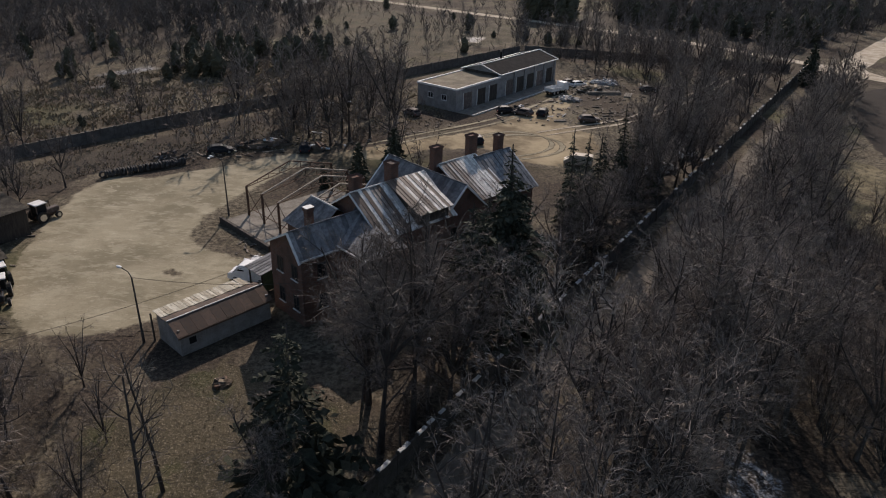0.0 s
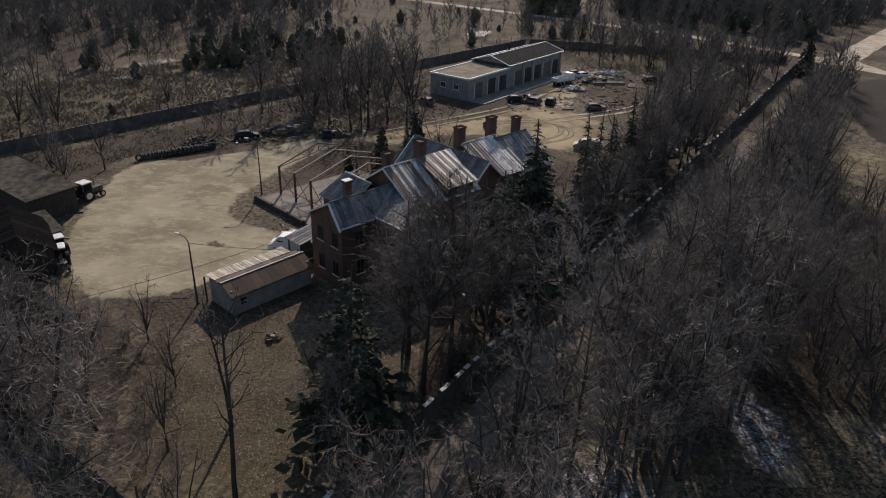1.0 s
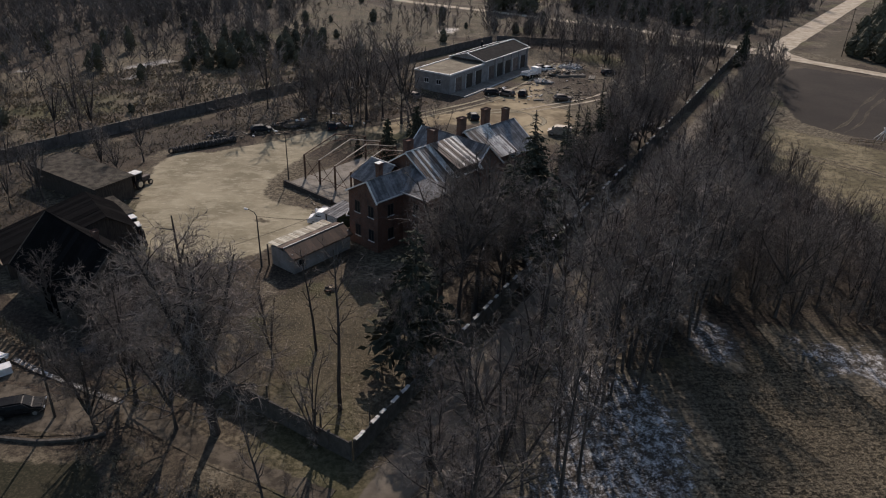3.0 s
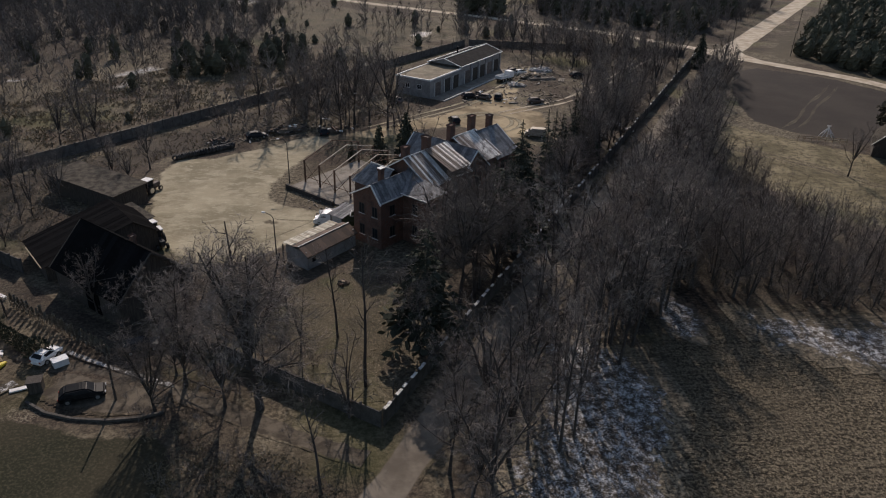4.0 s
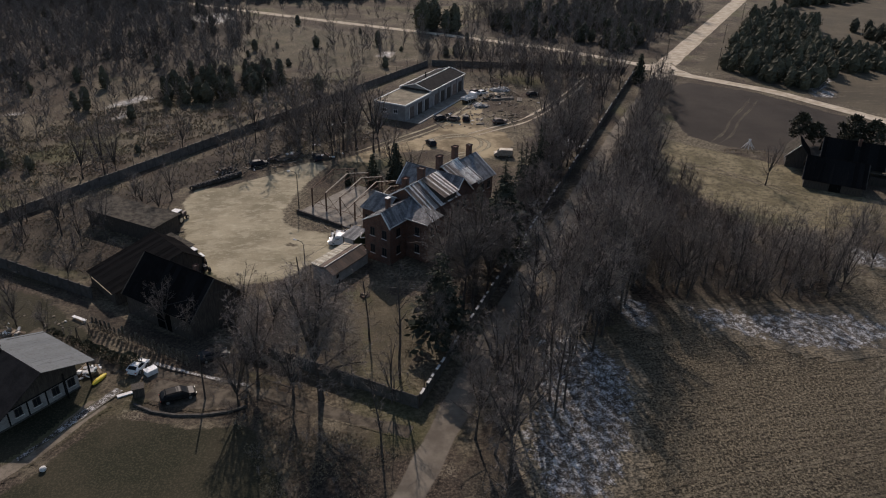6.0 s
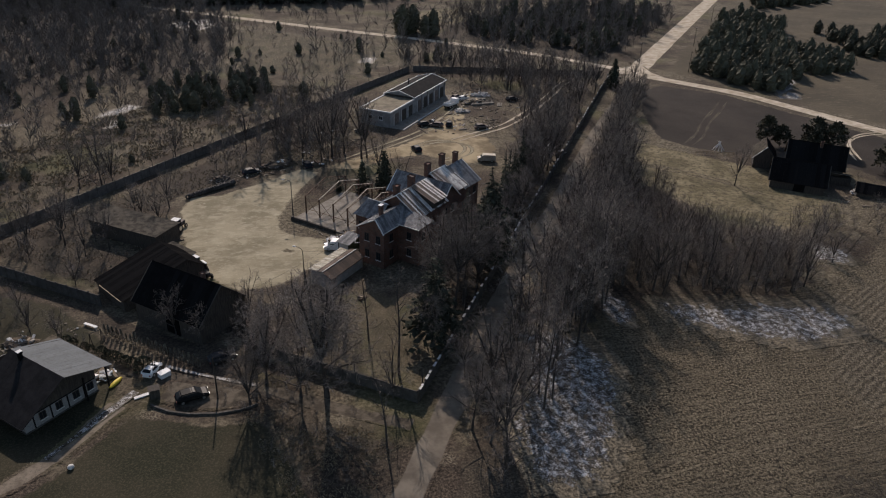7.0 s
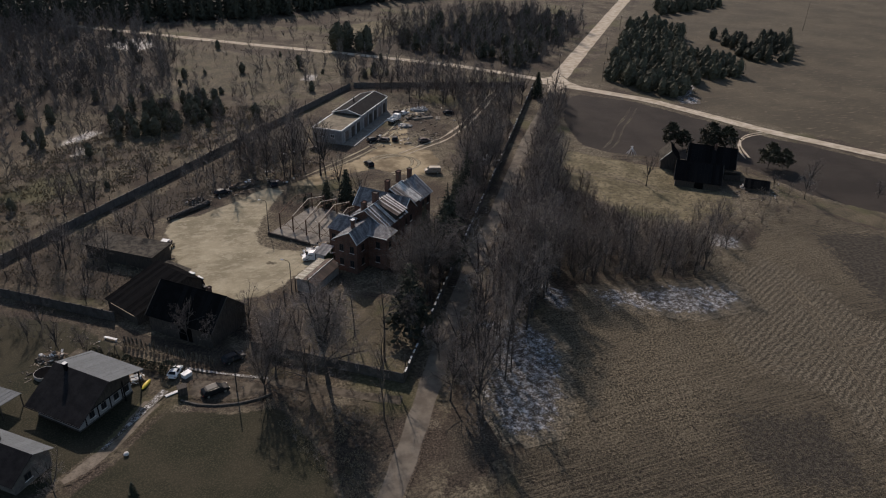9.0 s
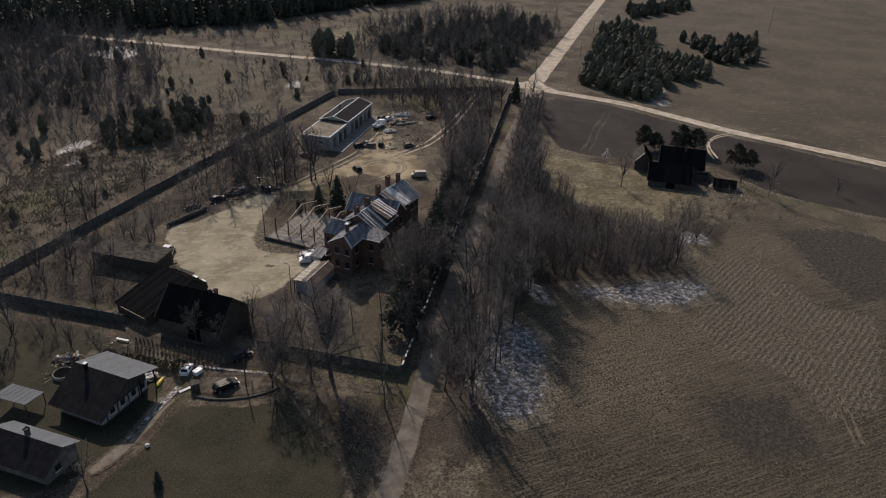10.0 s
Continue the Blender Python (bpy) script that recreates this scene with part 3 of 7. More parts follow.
patch("field", [(14, 22), (22, 40), (36, 41), (60, 33), (76, 40), (90, 52), (108, 62), (125, 60), (138, 38), (175, -20), (240, -150), (0, -150), (-45, -60), (-12, -10), (-3, 2), (4, 10)], 0.03, M_STUBBLE, 4.0, "stubble field with harrow lines", "field", step=3)
patch("field", [(60, 36), (84, 43), (88, 27), (86, 13), (96, 4), (66, -22), (49, -19), (52, -5), (46, 3), (46, 14)], 0.034, M_RIDGED, 7.0, "part of the stubble field turned over in ridges", "field", step=3)
patch("field", [(104, 50), (138, 37), (150, 5), (110, -10), (98, 5), (88, 8), (92, 26)], 0.034, M_STUBBLEDARK, 7.0, "bare darker soil in the field", "field", step=3)
patch("field", [(34, -2), (54, -6), (50, -17), (46, -28), (30, -22), (28, -9)], 0.034, M_STUBBLEDARK, 6.0, "bare darker soil in the field", "field", step=3)
for d_ in (-0.9, 0.9):
    strip("wheel_rut", [(8, 1.5 + d_), (25, 4.2 + d_), (42, 4.4 + d_), (60, 5.6 + d_), (78, 5.2 + d_)], 0.5, 0.03, M_RUT, "wheel rut across the stubble", "track", rim=0.3)
    strip("wheel_rut", [(80 + d_, 32), (76 + d_, 20), (69 + d_, 4), (61 + d_, -11), (52 + d_, -24)], 0.5, 0.03, M_RUT, "wheel rut across the stubble", "track", rim=0.3)
patch("field", [(88, 150), (97, 165), (104, 174), (112, 178), (131, 163), (149, 118), (178, 66), (214, -8), (180, -14), (140, 40), (121, 66), (121, 90), (86, 112), (80, 122), (84, 138)], 0.03, M_PLOUGH, 2.5, "dark ploughed field", "field", step=3)
patch("field", [(126, 199), (150, 228), (190, 275), (250, 345), (345, 455), (640, 420), (640, 60), (300, -120), (232, -10), (187, 74), (160, 120), (140, 166)], 0.025, M_MEADOW, 3.0, "wide faded brown meadow", "field", step=4)
patch("lawn", [(-54, 29), (-45, 24.5), (-37, 24), (-33, 15), (-32, 0), (-40, -22), (-56, -40), (-84, -52), (-112, -30), (-96, 4), (-70, 12), (-62, 20)], 0.03, M_LAWN, 1.8, "short lawn, dull green and brown")
patch("forest_floor", [(-50, 52), (-40, 58), (-34, 57), (-29, 50), (-30, 42), (-24, 34), (-16, 27), (-20, 26), (-30, 34), (-42, 43)], 0.027, M_LITTER, 4.0, "dark leaf litter under the trees inside the wall")
patch("lawn", [(-27, 51), (-20, 57), (-14, 52), (-4, 50), (-8, 38), (-15, 28), (-26, 36), (-31, 43)], 0.025, M_LEAFY, 3.0, "thin dry grass inside the wall corner")
patch("lawn", [(-97, 18), (-72, 14), (-62, 22), (-56, 34), (-60, 48), (-72, 62), (-92, 74), (-105, 60)], 0.03, M_LAWN, 2.5, "rough dark lawn round the neighbour's houses")
patch("pasture", [(56, 108), (64, 128), (74, 122), (86, 108), (98, 96), (96, 84), (104, 72), (96, 62), (76, 60), (62, 76), (55, 92)], 0.028, M_PALE, 4.0, "pale dry grass round the farm")
patch("forest_floor", [(-48, 33), (-36, 27), (-22, 17.5), (-15, 16), (-22, 4), (-32, -10), (-50, -14), (-40, 4), (-36, 18), (-44, 24)], 0.02, M_LITTER, 4.0, "dark leaf litter under the bare trees")
patch("forest_floor", [(-10, 17), (-2, 30), (12, 50), (30, 76), (52, 108), (68, 130), (78, 128), (62, 104), (62, 76), (74, 54), (62, 34), (38, 40), (22, 36), (12, 18), (2, 4), (-8, -4), (-20, -8), (-16, 6)], 0.02, M_LITTER, 4.0, "dark leaf litter under the trees along the lane")
patch("forest_floor", [(-12, 30), (-4, 38), (8, 56), (26, 84), (40, 106), (66, 146), (92, 186), (70, 188), (44, 150), (32, 118), (24, 96), (10, 76), (-2, 60), (-10, 50)], 0.02, M_LITTER, 4.0, "dark leaf litter inside the wall")
patch("forest_floor", [(-118, 374), (-77, 352), (-55, 340), (-40, 300), (-44, 232), (-60, 212), (-88, 202), (-99, 190), (-150, 110), (-260, 180), (-400, 330), (-300, 420)], 0.02, M_LITTER, 5.0, "dark leaf litter under the leafless wood", step=4)
patch("forest_floor", [(-420, 330), (-120, 376), (-78, 366), (-30, 366), (20, 366), (52, 390), (100, 412), (160, 432), (300, 480), (330, 560), (-420, 520)], 0.02, M_LITTER, 5.0, "dark floor of the spruce forest", step=4)
patch("forest_floor", [(46, 272), (108, 216), (130, 235), (188, 298), (186, 330), (150, 340), (105, 318), (72, 320)], 0.02, M_LITTER, 5.0, "dark litter under the young wood", step=3)
patch("scrubland", [(-46, 214), (-12, 204), (22, 222), (42, 242), (4, 274), (-36, 304), (-52, 300), (-42, 260)], 0.02, M_LEAFY, 9.0, "mottled scrubland of dead grass and litter", step=3)
patch("scrubland", [(37, 325), (67, 352), (112, 354), (104, 324), (64, 300), (40, 300)], 0.02, M_PALE, 6.0, "bare tan ground beside the forest", step=3)
patch("field_edge", [(112, 98), (117, 99), (121, 76), (126, 62), (136, 38), (150, 14), (140, 14), (126, 36), (116, 58), (112, 74)], 0.032, M_LEAFY, 2.5, "rough grass edge between the fields")
# the barn's shade over this strip is laid down as dark ground
patch("forest_floor", [(-66, 53), (-46, 37.8), (-38, 33.5), (-30, 30), (-30, 32.5), (-48, 46), (-66, 59.5)], 0.03, M_LITTER, 1.6, "dark strip laid for the barn's shade between the wall and the hedge")
patch("forest_floor", [(-55, 97), (-48, 108), (-30, 122), (-16, 132), (-4, 148), (-14, 164), (-60, 114), (-90, 84), (-80, 76), (-60, 60), (-57, 74), (-70, 88)], 0.02, M_LITTER, 3.0, "dark littered ground along the wall")
for pts_ in ([(4, 38), (11, 38), (16, 33), (18, 26), (15, 17), (11, 10), (7, 4), (2, 1), (-4, 3), (-6, 8), (-4, 15), (0, 22), (2, 30)], [(21, 47), (25, 45), (27, 39), (26, 33), (22, 36)],
             [(31, 42), (40, 39), (48, 37), (57, 36), (66, 31), (64, 24), (56, 22), (48, 23), (40, 27), (34, 32)],
             [(72, 48), (80, 44), (84, 50), (78, 54)], [(146, 155), (154, 152), (160, 160), (152, 164)],
             
             [(-108, 163), (-104, 164), (-102, 168), (-107, 167)],
             [(-81, 168), (-75, 170), (-69, 178), (-73, 180), (-80, 173)], [(-79, 157), (-75, 158), (-72, 164), (-76, 164)],
             [(7, 228), (12, 225), (14, 234), (10, 236)], [(-73, 312), (-60, 296), (-50, 308), (-52, 326), (-64, 326)],
             [(150, 158), (158, 164), (170, 176), (176, 182), (164, 176), (152, 166)], [(196, 183), (203, 184), (206, 190), (199, 189)]):
    patch("snow", pts_, 0.085, M_FIELDSNOW if len(pts_) > 8 else M_SNOW, 4.5 if len(pts_) > 8 else 1.6, "thin rotting snow lying in the shade", "snow", step=1.5, wob=0.9)
patch("kerb_bed", [(-58, 32), (-55, 30), (-61, 22), (-66, 17), (-69, 15.5), (-70, 17), (-64, 23)], 0.05, M_TRACK, 0.7, "narrow gravel path along the lawn", "path", wob=0.2)

# ---- boundary wall of concrete panels ----


def panel_mesh():
    bm = boxed(-1.2, 1.2, -0.07, 0.07, 0.0, 2.15)
    for f in [f for f in bm.faces if abs(f.normal.y) > 0.9]:
        r = bmesh.ops.inset_region(bm, faces=[f], thickness=0.16, depth=-0.03)
    me = bpy.data.meshes.new("panel")
    bm.to_mesh(me)
    bm.free()
    me.materials.append(M_CONCRETE)
    return me


def pale_copy(me):
    me = me.copy()
    me.materials.clear()
    me.materials.append(M_CONCRETE_PALE)
    return me


def post_mesh():
    bm = boxed(-0.1, 0.1, -0.12, 0.12, 0.0, 2.35, bevel=0.02)
    me = bpy.data.meshes.new("post")
    bm.to_mesh(me)
    bm.free()
    me.materials.append(M_CONCRETE)
    return me


def coping_mesh(x0, x1, half, top, material):
    """A coping stone along a stretch of one panel, its upper edge uneven where it has broken away."""
    r = random.Random(int(100 * (x1 - x0)))
    bm = bmesh.new()
    n = max(2, round((x1 - x0) / 0.4))
    for i in range(n):
        a, b = x0 + (x1 - x0) * i / n, x0 + (x1 - x0) * (i + 1) / n
        if r.random() < 0.82:
            box(bm, a, b - 0.004, -half * r.uniform(0.7, 1), half * r.uniform(0.7, 1), 2.153, top - r.uniform(0, 0.05))
    me = bpy.data.meshes.new("coping")
    bm.to_mesh(me)
    bm.free()
    me.materials.append(material)
    return me


PANEL, POST = panel_mesh(), post_mesh()
COPING = [coping_mesh(a, b, 0.2, 2.27, M_COPING) for a, b in ((-1.14, 1.14), (-1.14, 0.2), (-0.3, 1.14), (-0.9, 0.95))]
COPING_GREY = [coping_mesh(-1.14, 1.14, 0.12, 2.22, M_TRACKSLAB)]

PANEL_PALE, POST_PALE = pale_copy(PANEL), pale_copy(POST)
PANEL_PALE.name, POST_PALE.name = "panel", "post"


def wall_run(name, x0, y0, x1, y1, label, coping, top, gaps=(), pale=False):
    ln = math.hypot(x1 - x0, y1 - y0)
    n = int(ln / 2.5)
    w = thing(name, x0, y0, math.degrees(math.atan2(y1 - y0, x1 - x0)), 0, label, "wall", kind="structure")
    r = random.Random(len(name) + int(ln))

    def put(me, x, z, lean):
        ob = new(me.name.split(".")[0], me)
        ob.parent = w
        ob.matrix_basis = pose(x, r.uniform(-0.02, 0.02), z, lean, r.uniform(-0.6, 0.6), 0)
    for i in range(n):
        if any(a <= i < b for a, b in gaps):
            continue
        lean = r.gauss(0, 0.8)
        sink = r.uniform(-0.06, 0.0)
        put(PANEL_PALE if pale else PANEL, 2.5 * i + 1.25, sink, lean)
        put(POST_PALE if pale else POST, 2.5 * i, sink, 0)
        if r.random() < (coping if i < 26 else coping * 0.5):
            put(top[r.randrange(len(top))], 2.5 * i + 1.25, sink, lean)
    return w


wall_run("wall_east", -15.0, 22.4, 98.5, 192.0, "grey concrete panel wall with pale coping along the lane", 0.88, COPING)
wall_run("wall_south", -15.3, 22.2, -92, 80.5, "grey concrete panel wall behind the hedge, broken off at the barn", 0.0, COPING_GREY, gaps=((12, 24),))
wall_run("wall_west", -93, 83.5, 24, 211.5, "grey concrete panel wall along the scrubland", 0.95, COPING_GREY, pale=True)
wall_run("wall_north", 25, 211, 97.5, 193.5, "grey concrete panel wall at the far end of the compound", 0.9, COPING_GREY, pale=True)
# dark iron stakes that stand up behind the wall
bm = bmesh.new()
box(bm, -0.07, 0.07, -0.07, 0.07, 0, 3.2, bevel=0.015)
STAKE = lone("fence_stake", bm, M_DARKPOST, "dark stake standing beside the concrete wall", "post", "stakes along the wall")
STAKE.matrix_basis = pose(-88, 89.4, 0)
for i in range(1, 24):
    t = i / 24
    copy_thing(STAKE, pose(-88 + 112 * t - 0.5, 89.4 + 122.6 * t + 0.6, 0, 0, RND.uniform(-2, 2), 0))
for i in range(5):
    t = 0.02 + i * 0.05
    copy_thing(STAKE, pose(-15.6 + 113.5 * t - 0.35, 22.4 + 169.6 * t + 0.25, 0, 0, RND.uniform(-2, 2), 0))
for i in range(6):
    t = 0.04 + i * 0.07
    copy_thing(STAKE, pose(-15.3 - 76.7 * t + 0.3, 22.2 + 58.3 * t + 0.4, 0, 0, RND.uniform(-2, 2), 0))

# ---- main brick house ----
HOUSE = thing("brick_house", -8.7, 70.0, 43.1, 0, "large old red-brick house with steep patched sheet-metal roofs", "house")


def chimney(parent, x, y, z0, z1, w=0.9, d=0.7, cap=False, walls=None):
    bm = boxed(x - w / 2, x + w / 2, y - d / 2, y + d / 2, z0, z1 - 0.25)
    box(bm, x - w / 2 - 0.08, x + w / 2 + 0.08, y - d / 2 - 0.08, y + d / 2 + 0.08, z1 - 0.247, z1)
    for f in [f for f in bm.faces if f.normal.z > 0.9 and f.calc_center_median().z > z1 - 0.01]:
        bmesh.ops.inset_region(bm, faces=[f], thickness=0.2, depth=-0.2)
    ch = part("chimney", bm, walls or M_BRICK, parent)
    if cap:
        part("chimney_cap", boxed(x - w / 2 - 0.1, x + w / 2 + 0.1, y - d / 2 - 0.1, y + d / 2 + 0.1, z1 + 0.1, z1 + 0.15), M_WHITETRIM, ch)
    return ch


def gable_block(parent, x0, x1, y0, y1, eave, ridge, along, walls, mats, over=0.45, mid=None, width=0.8, uneven=0.02, trim=M_WHITETRIM):
    """A block with a pitched roof. along: the ridge's axis. mats: the slopes on the low and the high side of the cross axis."""
    if along == "x":
        a0, a1, c0, c1 = x0, x1, y0, y1
    else:
        a0, a1, c0, c1 = y0, y1, x0, x1
    mid = (c0 + c1) / 2 if mid is None else mid
    bm = bmesh.new()
    prism(bm, [(c0, 0), (c1, 0), (c1, eave), (mid, ridge - 0.08), (c0, eave)], along, a0, a1)
    part("wall", bm, walls, parent)

    def at(a, c, z):
        return (a, c, z) if along == "x" else (c, a, z)
    k0, k1 = (ridge - eave) / (mid - c0), (ridge - eave) / (c1 - mid)
    b0, b1 = a0 - over, a1 + over
    roof_plane(parent, at(b0, c0 - over, eave - k0 * over), at(b1, c0 - over, eave - k0 * over), at(b1, mid, ridge), at(b0, mid, ridge), mats[0], width, uneven=uneven)
    roof_plane(parent, at(b0, c1 + over, eave - k1 * over), at(b1, c1 + over, eave - k1 * over), at(b1, mid, ridge), at(b0, mid, ridge), mats[1], width, uneven=uneven)
    bm = bmesh.new()
    rod(bm, at(b0, mid, ridge + 0.05), at(b1, mid, ridge + 0.05), 0.09, 6)
    part("ridge_cap", bm, mats[0], parent)
    for a in (b0 - 0.03, b1 + 0.03):
        for c, z in ((c0 - over, eave - k0 * over), (c1 + over, eave - k1 * over)):
            bm = bmesh.new()
            p, q = Vector(at(a, c, z)), Vector(at(a, mid, ridge))
            rod(bm, p - Vector((0, 0, 0.06)), q - Vector((0, 0, 0.06)), 0.13, 4)
            part("rake_board", bm, trim, parent)


BL, PA = M_SHEET_BLUE, M_SHEET_PALE
# front cross-gable with its pale patched slope
gable_block(HOUSE, -0.3, 9.4, -5.2, 5, 8.5, 11.8, "x", M_BRICK, (PA, BL), width=0.5, uneven=0.07)
# low projecting wing with a brick gable
gable_block(HOUSE, -9.0, 0.5, -3.1, 2.7, 7.9, 10.2, "x", M_BRICK, (BL, BL), over=0.3, width=0.65, uneven=0.04, mid=-1.4)
# slope between the wing and the gable foot
bm = bmesh.new()
box(bm, -4.2, 0.3, -7.8, -2.9, 0, 7.9)
part("wall", bm, M_BRICK, HOUSE)
roof_plane(HOUSE, (-4.6, -2.9, 8.0), (-4.5, -8.1, 8.0), (-0.35, -5.7, 8.75), (-0.35, -0.6, 10.3), BL, 0.6, uneven=0.04)
roof_plane(HOUSE, (-4.5, -8.1, 8.0), (0.6, -8.1, 8.0), (0.6, -5.6, 8.7), (-0.35, -5.7, 8.75), BL, 0.6, uneven=0.04)
part("eave_board", rods([((-4.7, -2.8, 7.95), (-4.6, -8.2, 7.95))], 0.1, 4), M_COPING, HOUSE)
part("eave_board", rods([((-9.3, -3.5, 7.75), (-4.7, -3.5, 7.75))], 0.1, 4), M_COPING, HOUSE)
# hipped west wing
bm = bmesh.new()
box(bm, -3.9, 2.6, 2.1, 7.6, 0, 6.9)
part("wall", bm, M_BRICK, HOUSE)
roof_plane(HOUSE, (-4.3, 8.0, 6.9), (-4.3, 1.6, 6.9), (-1.2, 1.6, 9.5), (-1.2, 6.6, 9.5), BL, 0.65, uneven=0.04)
roof_plane(HOUSE, (3.0, 8.0, 6.9), (3.0, 1.6, 6.9), (-1.2, 1.6, 9.5), (-1.2, 6.6, 9.5), BL, 0.65, uneven=0.04)
roof_plane(HOUSE, (3.0, 8.0, 6.9), (-4.3, 8.0, 6.9), (-1.2, 6.6, 9.5), (-1.15, 6.6, 9.5), BL, 0.65, uneven=0.02, seam=False)
part("ridge_cap", rods([((-1.2, 1.5, 9.56), (-1.2, 6.6, 9.56))], 0.11, 5), M_COPING, HOUSE)
# back wing, ridge across
gable_block(HOUSE, 8.6, 15.4, -4.6, 8.6, 7.8, 11.0, "y", M_BRICK, (BL, BL), over=0.35, width=0.65, uneven=0.04)
# far cross-gables
gable_block(HOUSE, 19.3, 25.0, -4.0, 5.4, 7.8, 11.2, "x", M_BRICK, (BL, BL), width=0.65, uneven=0.03, mid=0.8)
gable_block(HOUSE, 14.2, 19.5, -4.0, 5.0, 8.4, 11.3, "x", M_BRICK, (PA, BL), width=0.5, uneven=0.06, mid=1.6)
# shed dormer on the pale slope
bm = bmesh.new()
prism(bm, [(-5.4, 8.2), (-5.4, 9.6), (-0.8, 11.5), (-0.8, 8.2)], "x", 4.4, 8.8)
part("dormer", bm, M_DARKWOOD, HOUSE)
roof_plane(HOUSE, (4.1, -5.9, 9.7), (9.1, -5.9, 9.7), (9.1, -0.2, 11.95), (4.1, -0.2, 11.95), PA, 0.45, uneven=0.08)
for x, y, z0, z1, w, d in ((0.9, 1.0, 10.0, 13.1, 1.2, 0.9), (5.8, 0.9, 10.6, 13.6, 1.0, 1.3), (13.9, 2.3, 10.0, 13.4, 1.3, 0.9), (20.6, 3.0, 10.6, 13.4, 1.3, 0.9), (24.6, 2.0, 9.6, 12.9, 1.0, 0.9), (-6.0, -0.3, 9.5, 11.6, 0.8, 0.6)):
    chimney(HOUSE, x, y, z0, z1, w, d, cap=x < -1)
for cx, cy, z, face in ((-9.0, -1.8, 5.0, "x-"), (-9.0, 0.9, 5.0, "x-"), (-9.0, -1.8, 1.5, "x-"), (-9.0, 0.9, 1.5, "x-"), (-6.6, -3.1, 5.0, "y-"), (-6.6, -3.1, 1.5, "y-"), (-4.2, -5.6, 5.0, "x-"), (-4.2, -5.6, 1.5, "x-"),
                        (-2.6, -7.8, 5.0, "y-"), (-3.9, 4.4, 4.0, "x-"), (-3.9, 6.4, 4.0, "x-"), (10.5, -4.6, 4.4, "y-"), (13.2, -4.6, 4.4, "y-"), (21, -4.0, 5, "y-"), (23.4, -4.0, 5, "y-")):
    window(HOUSE, cx, cy, z, 1.1, 1.7, face, M_DARKWOOD)

# ---- long low garage beside the house, half boarded, half rusty roof ----
GAR = thing("long_shed", -23.9, 56.0, 46.5, 0, "long low pale-walled shed under a half-boarded roof", "shed")
L_, W_ = 10.0, 4.4
part("wall", boxed(0, L_, 0, 0.25, 0, 2.3), M_WHITEWALL, GAR)
part("wall", boxed(0, 0.25, 0.253, W_, 0, 2.75), M_WHITEWALL, GAR)
part("wall", boxed(L_ - 0.25, L_, 0.253, W_, 0, 2.75), M_WHITEWALL, GAR)
part("wall", boxed(0.253, L_ - 0.253, W_ - 0.25, W_, 0, 2.9), M_WHITEWALL, GAR)
part("fascia", boxed(-0.3, L_ + 0.2, -0.38, -0.31, 2.12, 2.32), M_RUSTROOF, GAR)
roof_plane(GAR, (-0.3, -0.3, 2.34), (L_ + 0.2, -0.3, 2.34), (L_ + 0.2, 1.5, 3.36), (-0.3, 1.5, 3.36), M_RUSTROOF, 1.1, seam=False, name="roof_sheet")
roof_plane(GAR, (-0.3, 2.85, 3.12), (L_ + 0.1, 2.85, 3.12), (L_ + 0.1, 1.56, 3.36), (-0.3, 1.56, 3.36), M_RUSTROOF, 1.1, seam=False, name="roof_sheet")
roof_plane(GAR, (-0.2, 2.9, 3.14), (L_ - 0.5, 2.9, 3.14), (L_ - 0.5, W_ + 0.4, 3.06), (-0.2, W_ + 0.4, 3.06), M_PLANK_PALE, 0.36, seam=False, uneven=0.09, name="roof_board")
part("ridge_board", boxed(-0.32, L_ + 0.25, 1.48, 1.58, 3.37, 3.45), M_WHITETRIM, GAR)
part("post", boxed(-0.62, -0.5, W_ - 0.1, W_ + 0.1, 0, 3.1), M_DARKWOOD, GAR)
part("window", boxed(0.9, 1.6, -0.04, -0.003, 1.0, 1.7), M_GLASS, GAR)

# small open lean-to between the shed and the house, with a bent pipe
LEAN_TO = thing("lean_to", -19.0, 68.2, 46.5, 0, "small open lean-to under grey sheets beside the brick house", "shed")
for x, y in ((0.1, 0.1), (3.5, 0.1), (0.1, 2.5), (3.5, 2.5)):
    part("post", boxed(x - 0.07, x + 0.07, y - 0.07, y + 0.07, 0, 2.45 + 0.14 * x), M_DARKWOOD, LEAN_TO)
part("side_panel", boxed(0.18, 3.42, 0.05, 0.12, 0.1, 2.4), M_GREENP, LEAN_TO, "dull green side panel")
roof_plane(LEAN_TO, (-0.3, -0.3, 2.5), (-0.3, 2.9, 2.5), (3.9, 2.9, 3.1), (3.9, -0.3, 3.1), M_SHEET_BLUE, 0.5)
bm = rods([((0.9, -0.9, 2.7), (2.2, -0.1, 3.1)), ((0.9, -0.9, 2.7), (1.9, -1.7, 2.7)), ((1.9, -1.7, 2.7), (2.4, -1.2, 2.7))], 0.07)
rod(bm, (2.2, -0.1, 3.1), (2.2, -0.1, 2.8), 0.07)
part("pipe", bm, M_WHITETRIM, LEAN_TO)

